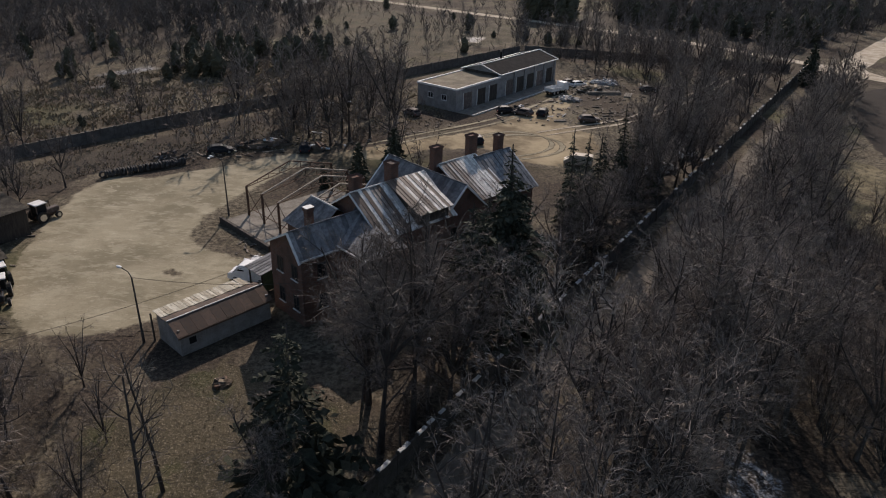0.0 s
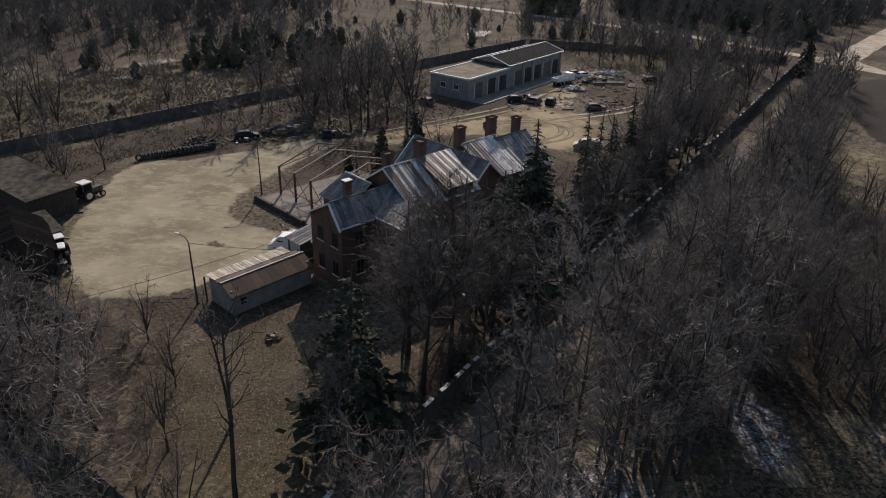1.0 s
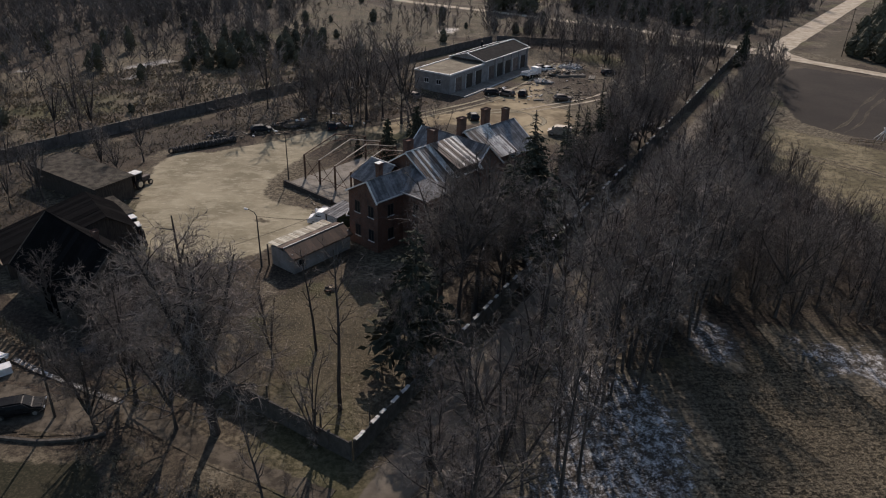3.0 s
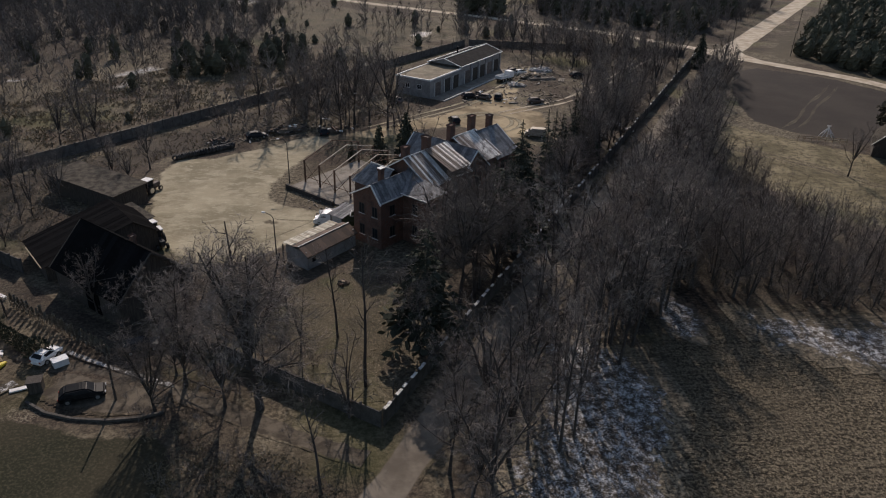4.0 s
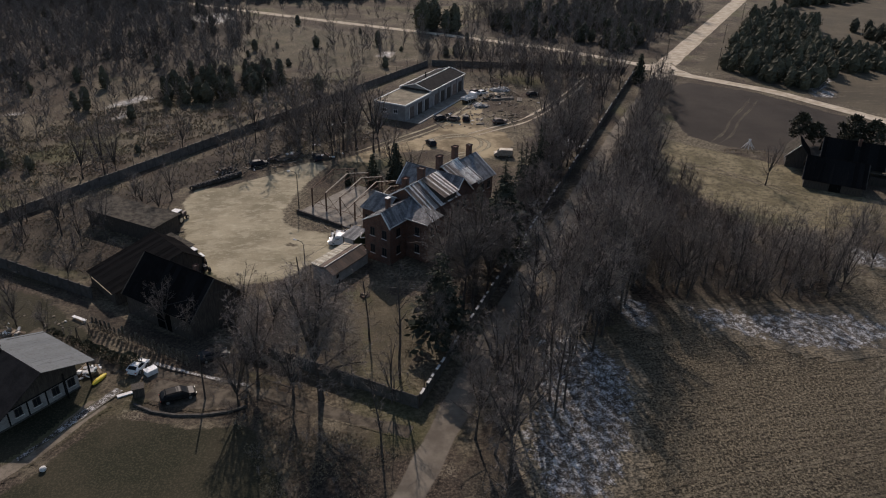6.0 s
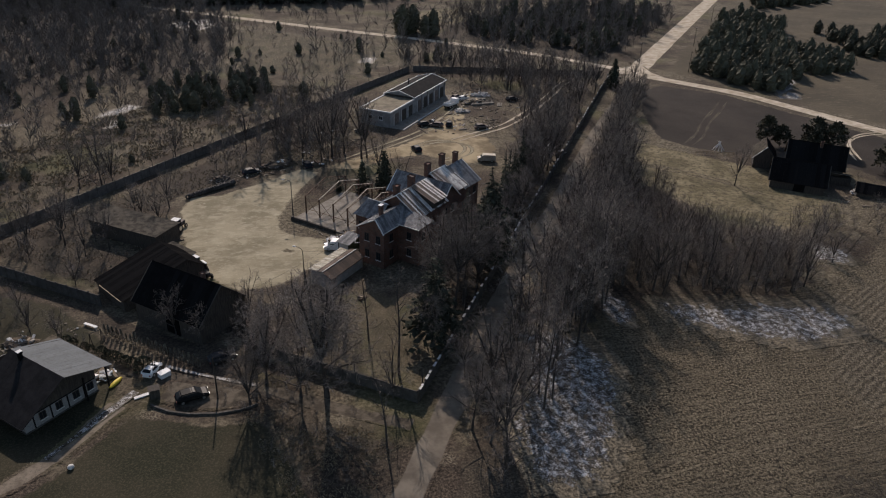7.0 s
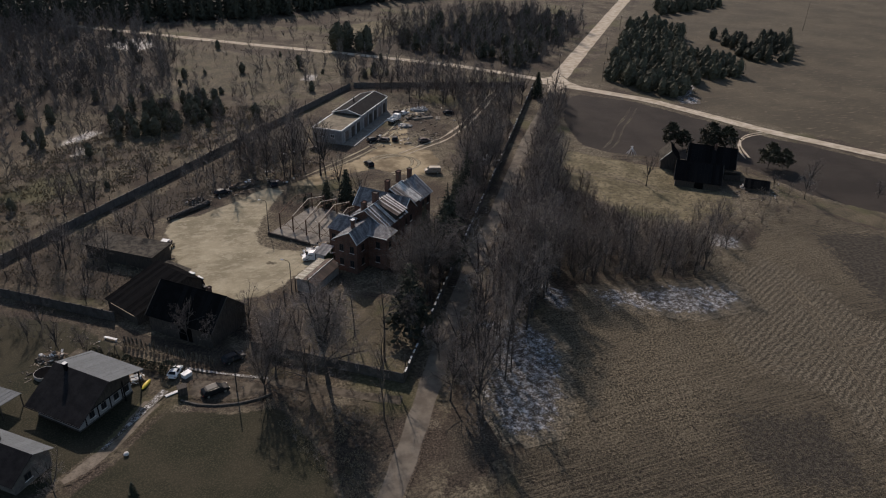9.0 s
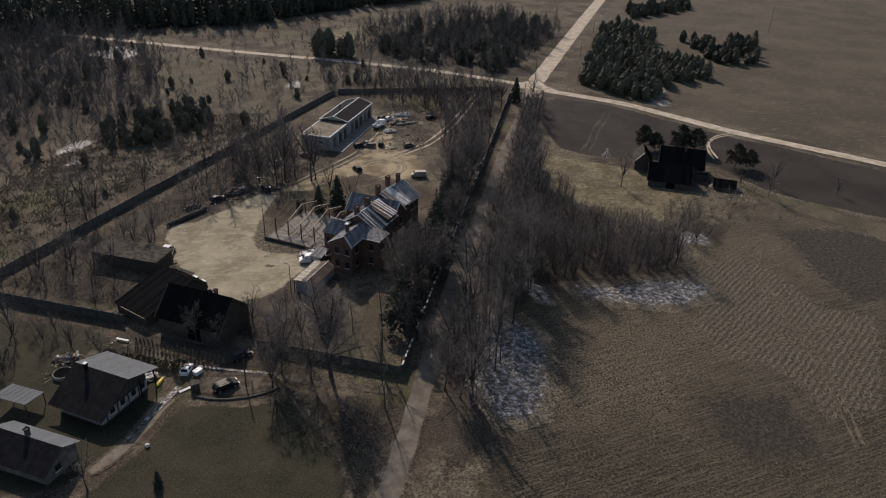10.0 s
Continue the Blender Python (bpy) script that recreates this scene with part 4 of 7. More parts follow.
# ---- bare steel frame of a hall on its slab ----
HALL = thing("steel_frame", -25.6, 89.0, -45.5, 0, "bare rusty steel frame of an unfinished hall on a concrete slab", "frame")
NB, SP, SPAN = 5, 3.85, 14.0
part("slab", boxed(-0.8, 16.6, -3.3, SPAN + 1, 0, 0.3, bevel=0.03), M_TRACKSLAB, HALL)
part("upstand", boxed(-1.0, 11.0, -3.9, -3.5, 0, 0.8), M_DARKWOOD, HALL)
for i in range(NB):
    x = i * SP
    for y in (0, SPAN):
        part("column", boxed(x - 0.12, x + 0.12, y - 0.12, y + 0.12, 0.303, 4.6), M_STEEL, HALL)
    n = 8
    top = [(x, SPAN * j / n, 4.55 + 2.0 * (1 - abs(2 * j / n - 1))) for j in range(n + 1)]
    low = [(x, SPAN * j / n, 4.40 + 0.95 * (1 - abs(2 * j / n - 1))) for j in range(n + 1)]
    bm = bmesh.new()
    rod(bm, top[0], top[n // 2], 0.10, 4)
    rod(bm, top[n // 2], top[n], 0.10, 4)
    tr = part("top_chord", bm, M_PALESTEEL if i else M_STEEL, HALL)
    bm = bmesh.new()
    rod(bm, low[0], low[n // 2], 0.06, 4)
    rod(bm, low[n // 2], low[n], 0.06, 4)
    part("bottom_chord", bm, M_STEEL, tr)
    for j in range(1, n):
        part("web_bar", rods([(top[j], low[j])], 0.04, 4), M_STEEL, tr)
        k = j + 1 if j < n / 2 else j - 1
        part("web_bar", rods([(top[j], low[k])], 0.04, 4), M_STEEL, tr)
for i in range(NB - 1):
    x = i * SP
    for y in (0, SPAN):
        for p, q in (((x, y, 0.5), (x + SP, y, 4.3)), ((x + SP, y, 0.5), (x, y, 4.3))):
            part("brace", rods([(p, q)], 0.05, 4), M_STEEL, HALL)
        part("rail", rods([((x, y, 1.5), (x + SP, y, 1.5))], 0.06, 4), M_STEEL, HALL)

# ---- long garage building at the back ----
WB = thing("garage_building", 3.7, 144.9, 52.0, 0, "long pale garage building, half flat-roofed, half under a black pitched roof", "building")
part("wall", boxed(0, 16.3, 0, 10.4, 0, 4.55), M_GREYWALL, WB)
part("flat_roof", boxed(0.2, 16.2, 0.2, 10.2, 4.553, 4.68), M_GRAVELROOF, WB)
for a in ((-0.15, 16.3, -0.15, 0.2), (-0.15, 16.3, 10.2, 10.55), (-0.15, 0.2, 0.203, 10.197)):
    part("parapet", boxed(*a, 4.5, 4.86), M_WHITETRIM, WB)
bm = bmesh.new()
prism(bm, [(0, 0), (10.4, 0), (10.4, 5.2), (5.2, 6.6), (0, 5.2)], "x", 16.303, 41)
part("wall", bm, M_GREYWALL, WB)
for y0, y1 in ((-0.3, 5.2), (10.7, 5.2)):
    bm = bmesh.new()
    slab(bm, [(16.0, y0, 5.18), (41.3, y0, 5.18), (41.3, y1, 6.75), (16.0, y1, 6.75)], 0.1)
    part("roof", bm, M_BLACK_SHADEROOF, WB)
for p, q in (((16, -0.32, 5.2), (41.3, -0.32, 5.2)), ((16, 10.72, 5.2), (41.3, 10.72, 5.2)), ((16, 5.2, 6.8), (41.3, 5.2, 6.8)), ((15.97, -0.3, 5.2), (15.97, 5.2, 6.77)), ((15.97, 10.7, 5.2), (15.97, 5.2, 6.77)), ((41.33, -0.3, 5.2), (41.33, 5.2, 6.77)), ((41.33, 10.7, 5.2), (41.33, 5.2, 6.77))):
    part("edge_trim", rods([(p, q)], 0.12, 4), M_WHITE, WB)
part("gable_cladding", boxed(16.2, 16.3, 0.6, 9.8, 4.7, 5.3), M_DARKWOOD, WB)
part("flue", rods([((27, 7.2, 6), (27, 7.2, 8.0))], 0.22, 8), M_BLACK, WB)
for i, x in enumerate((2.5, 7.5, 12.0, 18.6, 23.0, 27.4, 31.8, 36.2)):
    g = part("gate", boxed(x, x + 3.0, -0.08, -0.003, 0.05, 3.5), M_DARKWOOD if i % 3 else M_RUSTCAR, WB)
    part("gate_frame", boxed(x - 0.12, x - 0.003, -0.12, -0.003, 0, 3.62), M_WHITETRIM, g)
for x in (21.9, 26.3, 30.7, 35.1, 40.0):
    part("pier", boxed(x - 0.25, x + 0.25, -0.3, -0.003, 0, 5.1), M_GREYWALL, WB)
part("apron", boxed(0, 41, -4.2, -0.15, 0, 0.14), M_TRACKSLAB, WB)
part("apron_kerb", boxed(0, 41, -4.5, -4.203, 0, 0.28), M_COPING, WB)
for x, y in ((0, 3.2), (0, 6.8)):
    window(WB, x, y, 2.0, 1.4, 1.2, "x-")

# ---- barns in the south-west of the yard ----
BARN = thing("dark_barn", -52.3, 56.1, -43.2, 0, "big dark barn with a steep old roof", "barn")
gable_block(BARN, -1, 13.6, -5.0, 5.2, 4.0, 8.7, "x", M_DARKWOOD, (M_DARKROOF, M_DARKROOF), trim=M_DARKWOOD, width=1.0, mid=0)
chimney(BARN, 9.8, 0.4, 8.0, 9.6, 0.6, 0.6)
part("door", boxed(6.0, 9.0, -5.08, -5.003, 0.05, 3.0), M_DARKROOF, BARN)
BARN2 = thing("dark_barn", -54.3, 70.9, -56.3, 0, "dark barn with one long low-reaching roof slope", "barn")
bm = bmesh.new()
prism(bm, [(-12.2, 0), (3.2, 0), (3.2, 3.2), (0, 5.4), (-12.2, 2.2)], "x", 0.4, 10.2)
part("wall", bm, M_DARKWOOD, BARN2)
roof_plane(BARN2, (0, -12.6, 2.3), (10.6, -12.6, 2.3), (10.6, 0, 5.6), (0, 0, 5.6), M_DARKROOF, 1.0, uneven=0.05)
roof_plane(BARN2, (0, 3.7, 3.0), (10.6, 3.7, 3.0), (10.6, 0, 5.6), (0, 0, 5.6), M_DARKROOF, 1.0, uneven=0.05)
part("eave_board", rods([((2.6, -12.72, 2.32), (10.4, -12.72, 2.34))], 0.09, 4), M_WOOD, BARN2)
SHED2 = thing("flat_shed", -55.5, 77.0, 142.0, 0, "low shed with a moss-grown flat roof", "shed")
part("wall", boxed(0, 17.5, -6.2, 0, 0, 3.4), M_DARKWOOD, SHED2)
bm = bmesh.new()
slab(bm, [(-0.4, -6.6, 3.75), (17.9, -6.6, 3.75), (17.9, 0.4, 3.5), (-0.4, 0.4, 3.5)], 0.14)
part("roof", bm, M_LITTERROOF, SHED2)
part("door", boxed(-0.06, -0.003, -4.6, -2.0, 0.05, 2.6), M_DARKWOOD, SHED2)
SHED3 = thing("lean_to", -52.0, 66.2, 45.0, 0, "small shed under a pale weathered sheet roof", "shed")
part("wall", boxed(0, 5.6, 0, 5.6, 0, 2.7), M_DARKWOOD, SHED3)
roof_plane(SHED3, (-0.3, -0.4, 2.8), (5.9, -0.4, 2.8), (5.9, 6.0, 3.4), (-0.3, 6.0, 3.4), M_LITTERROOF, 1.0, seam=False)

# ---- neighbour's house ----
NB1 = thing("grey_roofed_house", -62.7, 30.5, 135.5, 0, "white house with black timbering under a wide grey metal roof", "house")
# local x runs along the ridge away from the timbered gable, local y to the drive side is negative
bm = bmesh.new()
prism(bm, [(-5.0, 0), (5.8, 0), (5.8, 2.75), (0, 6.15), (-5.0, 4.5)], "x", 0.9, 10.0)
part("wall", bm, M_GREYWALL, NB1)
bm = bmesh.new()
prism(bm, [(-5.0, 2.56), (5.7, 2.56), (5.7, 2.8), (0, 6.1), (-5.0, 4.5)], "x", 0.82, 0.897)
part("gable_boarding", bm, M_DARKWOOD, NB1, "dark boarded gable")
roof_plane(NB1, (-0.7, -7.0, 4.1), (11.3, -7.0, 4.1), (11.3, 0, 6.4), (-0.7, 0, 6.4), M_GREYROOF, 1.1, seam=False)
# this slope faces away from the sun; its shade is in the black colour
roof_plane(NB1, (-0.7, 6.9, 2.35), (11.3, 6.9, 2.35), (11.3, 0, 6.4), (-0.7, 0, 6.4), M_BLACK_SHADEROOF, 1.1, seam=False)
for x, y in ((0.1, -6.3), (5, -6.3), (10.6, -6.3), (0.1, -2.8)):
    part("porch_post", boxed(x - 0.09, x + 0.09, y - 0.09, y + 0.09, 0, 4.1), M_BLACK, NB1)
for y in (-3.0, -0.5, 2.0, 4.5):
    part("timber", boxed(0.82, 0.897, y - 0.09, y + 0.09, 0, 2.34), M_BLACK, NB1)
part("timber", boxed(0.80, 0.892, -4.9, 5.7, 2.35, 2.55), M_BLACK, NB1)
for y in (-4.0, -1.8, 0.8, 3.2):
    window(NB1, 0.9, y, 0.95, 1.0, 1.25, "x-", M_DARKWOOD)
chimney(NB1, 8.3, 0.4, 5.4, 7.3, 0.5, 0.5, cap=True, walls=M_DARKROOF)
part("gutter", rods([((-0.7, 6.97, 2.3), (11.3, 6.97, 2.3))], 0.07), M_BLACK, NB1)
part("plinth", boxed(0.8, 10.1, -5.1, 5.9, 0, 0.25), M_CONCRETE, NB1)

NB2 = thing("black_roofed_house", -72.4, 18.4, 138.5, 0, "low dark house under a grey roof, its shaded slope coloured black", "house")
bm = bmesh.new()
prism(bm, [(-2.8, 0), (3.6, 0), (3.6, 2.3), (0, 4.6), (-2.8, 3.2)], "x", 0.4, 13)
part("wall", bm, M_CONCRETE_PALE, NB2)
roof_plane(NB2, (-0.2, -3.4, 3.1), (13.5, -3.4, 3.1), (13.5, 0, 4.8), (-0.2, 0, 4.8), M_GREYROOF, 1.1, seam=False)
# black stands in for shade on the slope turned from the sun
roof_plane(NB2, (-0.2, 4.3, 2.2), (13.5, 4.3, 2.2), (13.5, 0, 4.8), (-0.2, 0, 4.8), M_BLACK_SHADEROOF, 1.1, seam=False)
chimney(NB2, 7.2, -0.6, 4.2, 5.8, 0.6, 0.6, walls=M_DARKPOST)
window(NB2, 0.4, 1.2, 1.0, 1.2, 1.2, "x-", M_DARKWOOD)
NB3 = thing("open_canopy", -78.2, 34.5, 139.5, 0, "small open canopy with a grey sheet roof", "canopy")
roof_plane(NB3, (0, -3, 2.5), (7, -3, 2.5), (7, 1.2, 3.0), (0, 1.2, 3.0), M_GREYROOF, 1.0)
for x in (0.2, 6.8):
    for y in (-2.8, 1.0):
        part("post", boxed(x - 0.07, x + 0.07, y - 0.07, y + 0.07, 0, 2.45 + (y > 0) * 0.45), M_DARKWOOD, NB3)

# ---- farm on the far side of the lane ----
FARM = thing("dark_barn", 102.0, 79.5, 142.0, 0, "big dark log barn on the farm", "barn")
gable_block(FARM, 0, 12.5, -5.5, 4.5, 2.4, 6.4, "x", M_DARKWOOD, (M_DARKROOF, M_DARKROOF), trim=M_DARKWOOD, width=1.0, uneven=0.12)
part("door", boxed(4.5, 7.0, 4.503, 4.56, 0.05, 2.1), M_DARKROOF, FARM)
FARM1 = thing("dark_house", 112.5, 86.0, 142.0, 0, "old dark farmhouse with a steep worn roof", "house")
gable_block(FARM1, 0, 13.5, -5.0, 4.5, 3.6, 8.2, "x", M_DARKWOOD, (M_DARKROOF, M_DARKROOF), trim=M_DARKWOOD, width=1.0, uneven=0.10)
chimney(FARM1, 6.0, 0.3, 7.2, 9.0, 0.7, 0.7)
FARM2 = thing("farm_shed", 96.2, 95.0, 55.0, 0, "narrow dark farm shed with a pale roof edge", "shed")
gable_block(FARM2, 0, 8.5, -2.4, 3.0, 3.2, 6.2, "x", M_DARKWOOD, (M_DARKROOF, M_LITTERROOF), trim=M_DARKWOOD, width=0.8, uneven=0.06)
part("verge", rods([((-0.55, 3.5, 2.75), (-0.55, 0.3, 6.3))], 0.11, 4), M_COPING, FARM2)
FARM3 = thing("farm_shed", 113.5, 72.0, 138.0, 0, "low collapsed shed with grey boards", "shed")
gable_block(FARM3, 0, 6.0, -3.0, 2.0, 1.3, 2.9, "x", M_DARKWOOD, (M_LITTERROOF, M_DARKROOF), trim=M_DARKWOOD, width=0.9, uneven=0.2)
FARM4 = thing("lean_to", 110.5, 80.0, 142.0, 0, "sagging lean-to of dark boards against the barn", "shed")
part("wall", boxed(0, 4.5, -4.0, 0, 0, 1.9), M_DARKWOOD, FARM4)
roof_plane(FARM4, (-0.3, -4.4, 1.7), (4.8, -4.4, 1.7), (4.8, 0.3, 2.9), (-0.3, 0.3, 2.9), M_LITTERROOF, 0.9, seam=False, uneven=0.15)

# ---- trees ----


class Acc:
    """Collects plain polygons for one mesh."""

    def __init__(self):
        self.v, self.f = [], []

    def tube(self, p, q, r0, r1, n):
        d = q - p
        if d.length < 1e-4:
            return
        d.normalize()
        u = d.orthogonal().normalized()
        w = d.cross(u)
        k = len(self.v)
        for c, r in ((p, r0), (q, r1)):
            for i in range(n):
                a = 2 * math.pi * i / n
                self.v.append(c + (u * math.cos(a) + w * math.sin(a)) * r)
        for i in range(n):
            j = (i + 1) % n
            self.f.append((k + i, k + j, k + n + j, k + n + i))

    def blade(self, p, q, r, side):
        """A long thin triangle."""
        k = len(self.v)
        s = side * r
        self.v += [p - s, p + s, q]
        self.f.append((k, k + 1, k + 2))

    def leaf(self, p, q, w):
        """A flat rhombus, the two halves slightly folded."""
        k = len(self.v)
        m = p.lerp(q, 0.5)
        self.v += [p, m + w, q, m - w]
        self.f.append((k, k + 1, k + 2, k + 3))

    def mesh(self, name, material):
        me = bpy.data.meshes.new(name)
        me.from_pydata([tuple(v) for v in self.v], [], self.f)
        me.materials.append(material)
        return me


def rvec(r):
    while True:
        v = Vector((r.uniform(-1, 1), r.uniform(-1, 1), r.uniform(-1, 1)))
        if 0.05 < v.length < 1:
            return v.normalized()


def grow(acc, r, p, d, ln, rad, segs, n, bend, up):
    """A wandering tapering limb. Returns its points and directions."""
    out = [(p.copy(), d.copy())]
    for i in range(segs):
        d = (d + rvec(r) * bend + Vector((0, 0, up))).normalized()
        q = p + d * (ln / segs)
        a, b = rad * (1 - 0.8 * i / segs), rad * (1 - 0.8 * (i + 1) / segs)
        acc.tube(p, q, a, b, n)
        p = q
        out.append((p.copy(), d.copy()))
    return out


def side_way(r, d, angle):
    u = d.cross(rvec(r))
    if u.length < 1e-3:
        u = d.orthogonal()
    return (d * math.cos(angle) + u.normalized() * math.sin(angle)).normalized()


def bare_tree(name, seed, h, n1, n2, n3, n4, twig, clear=0.3, spread=0.34, stems=1, material=None, rise=0.10, trunk_r=0.0105):
    """A leafless tree: trunk and limbs in one mesh, the finer branches and twigs in another."""
    r = random.Random(seed)
    wood, fine = Acc(), Acc()
    for s in range(stems):
        lean = Vector((r.uniform(-1, 1), r.uniform(-1, 1), 0)) * (0.03 if stems == 1 else 0.22)
        hh = h * r.uniform(0.85, 1.0) if s else h
        pts = grow(wood, r, Vector((0, 0, -0.2)) + lean * 0.5, (Vector((0, 0, 1)) + lean).normalized(), hh, hh * trunk_r, 9, 7 if n1 > 10 else 5, 0.05, 0.03)
        for i in range(n1 // stems + 1):
            t = clear + (0.97 - clear) * (i + r.random()) / (n1 / stems + 1)
            k = min(int(t * 9), 8)
            p = pts[k][0].lerp(pts[k + 1][0], t * 9 - k)
            out = side_way(r, pts[k][1], radians(r.uniform(32, 68)))
            ln = h * spread * (0.45 + 0.75 * math.sin(math.pi * min(1, (1.08 - t) / (1.08 - clear)) ** 0.8)) * r.uniform(0.7, 1.15)
            b1 = grow(wood, r, p, out, ln, hh * trunk_r * 0.36 * (1.15 - t) + 0.02, 4, 4, 0.20, rise)
            for j in range(n2):
                u = 0.2 + 0.8 * (j + r.random()) / n2
                k2 = min(int(u * 4), 3)
                p2 = b1[k2][0].lerp(b1[k2 + 1][0], u * 4 - k2)
                l2 = ln * (0.62 - 0.32 * u) * r.uniform(0.7, 1.2)
                b2 = grow(fine, r, p2, side_way(r, b1[k2][1], radians(r.uniform(28, 60))), l2, twig * 1.5, 2, 3, 0.22, rise * 0.8)
                for m in range(n3):
                    w = 0.15 + 0.85 * (m + r.random()) / n3
                    k3 = min(int(w * 2), 1)
                    p3 = b2[k3][0].lerp(b2[k3 + 1][0], w * 2 - k3)
                    d3 = (side_way(r, b2[k3][1], radians(r.uniform(25, 60))) + Vector((0, 0, rise))).normalized()
                    l3 = l2 * r.uniform(0.35, 0.65)
                    q3 = p3 + d3 * l3
                    fine.blade(p3, q3, twig, rvec(r))
                    for _ in range(n4):
                        p4 = p3.lerp(q3, r.uniform(0.2, 0.9))
                        d4 = side_way(r, d3, radians(r.uniform(20, 55)))
                        fine.blade(p4, p4 + d4 * l3 * r.uniform(0.4, 0.8), twig * 0.8, rvec(r))
    return wood.mesh("trunk", M_BARK), fine.mesh("crown", material or M_TWIG)


def fork_tree(seed, h, fork, limbs, n1, n2, n3, n4, twig, fan=30.0, material=None, trunk_r=0.018):
    """A leafless broad tree: the bole forks into rising limbs that fan out into branches, twigs and fine sprigs."""
    r = random.Random(seed)
    wood, fine = Acc(), Acc()
    bole = grow(wood, r, Vector((0, 0, -0.2)), Vector((r.uniform(-0.06, 0.06), r.uniform(-0.06, 0.06), 1)).normalized(), h * fork, h * trunk_r, 4, 8, 0.05, 0.03)
    # a few low side branches on the bole
    starts = [(bole[-1][0], bole[-1][1], 1.0)] * limbs + [(bole[2][0], bole[2][1], 0.5), (bole[3][0], bole[3][1], 0.65), (bole[3][0], bole[3][1], 0.55)]
    for a, (p, d0, k) in enumerate(starts):
        az = 2 * math.pi * (a + r.uniform(-0.25, 0.25)) / limbs
        tilt = radians(r.uniform(0.2, 1.0) * fan) if k == 1.0 else radians(r.uniform(45, 70))
        d = Vector((math.cos(az) * math.sin(tilt), math.sin(az) * math.sin(tilt), math.cos(tilt)))
        ln = h * (1 - fork) * k * r.uniform(0.78, 1.05)
        limb = grow(wood, r, p, d, ln, h * trunk_r * 0.62 * k, 5, 5, 0.13, 0.05)
        for i in range(max(2, int(n1 * k))):
            t = 0.15 + 0.83 * (i + r.random()) / max(2, int(n1 * k))
            s = min(int(t * 5), 4)
            p1 = limb[s][0].lerp(limb[s + 1][0], t * 5 - s)
            l1 = h * 0.26 * k * (1.1 - 0.65 * t) * r.uniform(0.6, 1.2)
            b1 = grow(wood, r, p1, side_way(r, limb[s][1], radians(r.uniform(30, 82))), l1, 0.035 + h * 0.0018, 3, 3, 0.16, 0.08)
            for _ in range(n2):
                u = r.uniform(0.12, 1.0)
                s2 = min(int(u * 3), 2)
                p2 = b1[s2][0].lerp(b1[s2 + 1][0], u * 3 - s2)
                d2 = (side_way(r, b1[s2][1], radians(r.uniform(22, 75))) + Vector((0, 0, 0.05))).normalized()
                l2 = l1 * r.uniform(0.35, 0.75)
                q2 = p2 + d2 * l2
                fine.blade(p2, q2, twig * 1.4, rvec(r))
                for _ in range(n3):
                    p3 = p2.lerp(q2, r.uniform(0.1, 0.95))
                    d3 = side_way(r, d2, radians(r.uniform(20, 58)))
                    l3 = l2 * r.uniform(0.35, 0.7)
                    q3 = p3 + d3 * l3
                    fine.blade(p3, q3, twig, rvec(r))
                    for _ in range(n4):
                        p4 = p3.lerp(q3, r.uniform(0.1, 0.95))
                        fine.blade(p4, p4 + side_way(r, d3, radians(r.uniform(18, 50))) * l3 * r.uniform(0.4, 0.8), twig * 0.8, rvec(r))
    return wood.mesh("trunk", M_BARK), fine.mesh("crown", material or M_TWIG)


def light_tree(seed, h, limbs, twigs, sprigs, width, spread, clear=0.15, stems=1):
    """A leafless young tree or bush, kept light: limbs, twigs and sprigs as slim tapering blades on a tapered stem."""
    r = random.Random(seed)
    wood, fine = Acc(), Acc()
    for s in range(stems):
        way = (Vector((0, 0, 1)) + Vector((r.uniform(-1, 1), r.uniform(-1, 1), 0)) * (0.06 if stems == 1 else 0.45)).normalized()
        hh = h * (r.uniform(0.7, 1.0) if s else 1.0)
        pts = grow(wood, r, Vector((0, 0, -0.1)), way, hh, hh * 0.005 + 0.008, 3, 4, 0.16, 0.04)
        for i in range(limbs // stems + 1):
            t = clear + (0.96 - clear) * (i + r.random()) * stems / (limbs + stems)
            k = min(int(t * 3), 2)
            p = pts[k][0].lerp(pts[k + 1][0], min(1.0, t * 3 - k))
            ln = hh * spread * (1.15 - 0.7 * t) * r.uniform(0.6, 1.15)
            d = (side_way(r, pts[k][1], radians(r.uniform(25, 62))) + Vector((0, 0, 0.25))).normalized()
            q = p + d * ln
            fine.blade(p, q, width * 1.3, rvec(r))
            for _ in range(twigs):
                p2 = p.lerp(q, r.uniform(0.15, 0.95))
                d2 = (side_way(r, d, radians(r.uniform(22, 60))) + Vector((0, 0, 0.2))).normalized()
                l2 = ln * r.uniform(0.3, 0.65)
                q2 = p2 + d2 * l2
                fine.blade(p2, q2, width, rvec(r))
                for _ in range(sprigs):
                    p3 = p2.lerp(q2, r.uniform(0.1, 0.9))
                    fine.blade(p3, p3 + side_way(r, d2, radians(r.uniform(20, 55))) * l2 * r.uniform(0.35, 0.8), width * 0.8, rvec(r))
    return wood.mesh("trunk", M_BARK), fine.mesh("crown", M_BUSHTWIG)


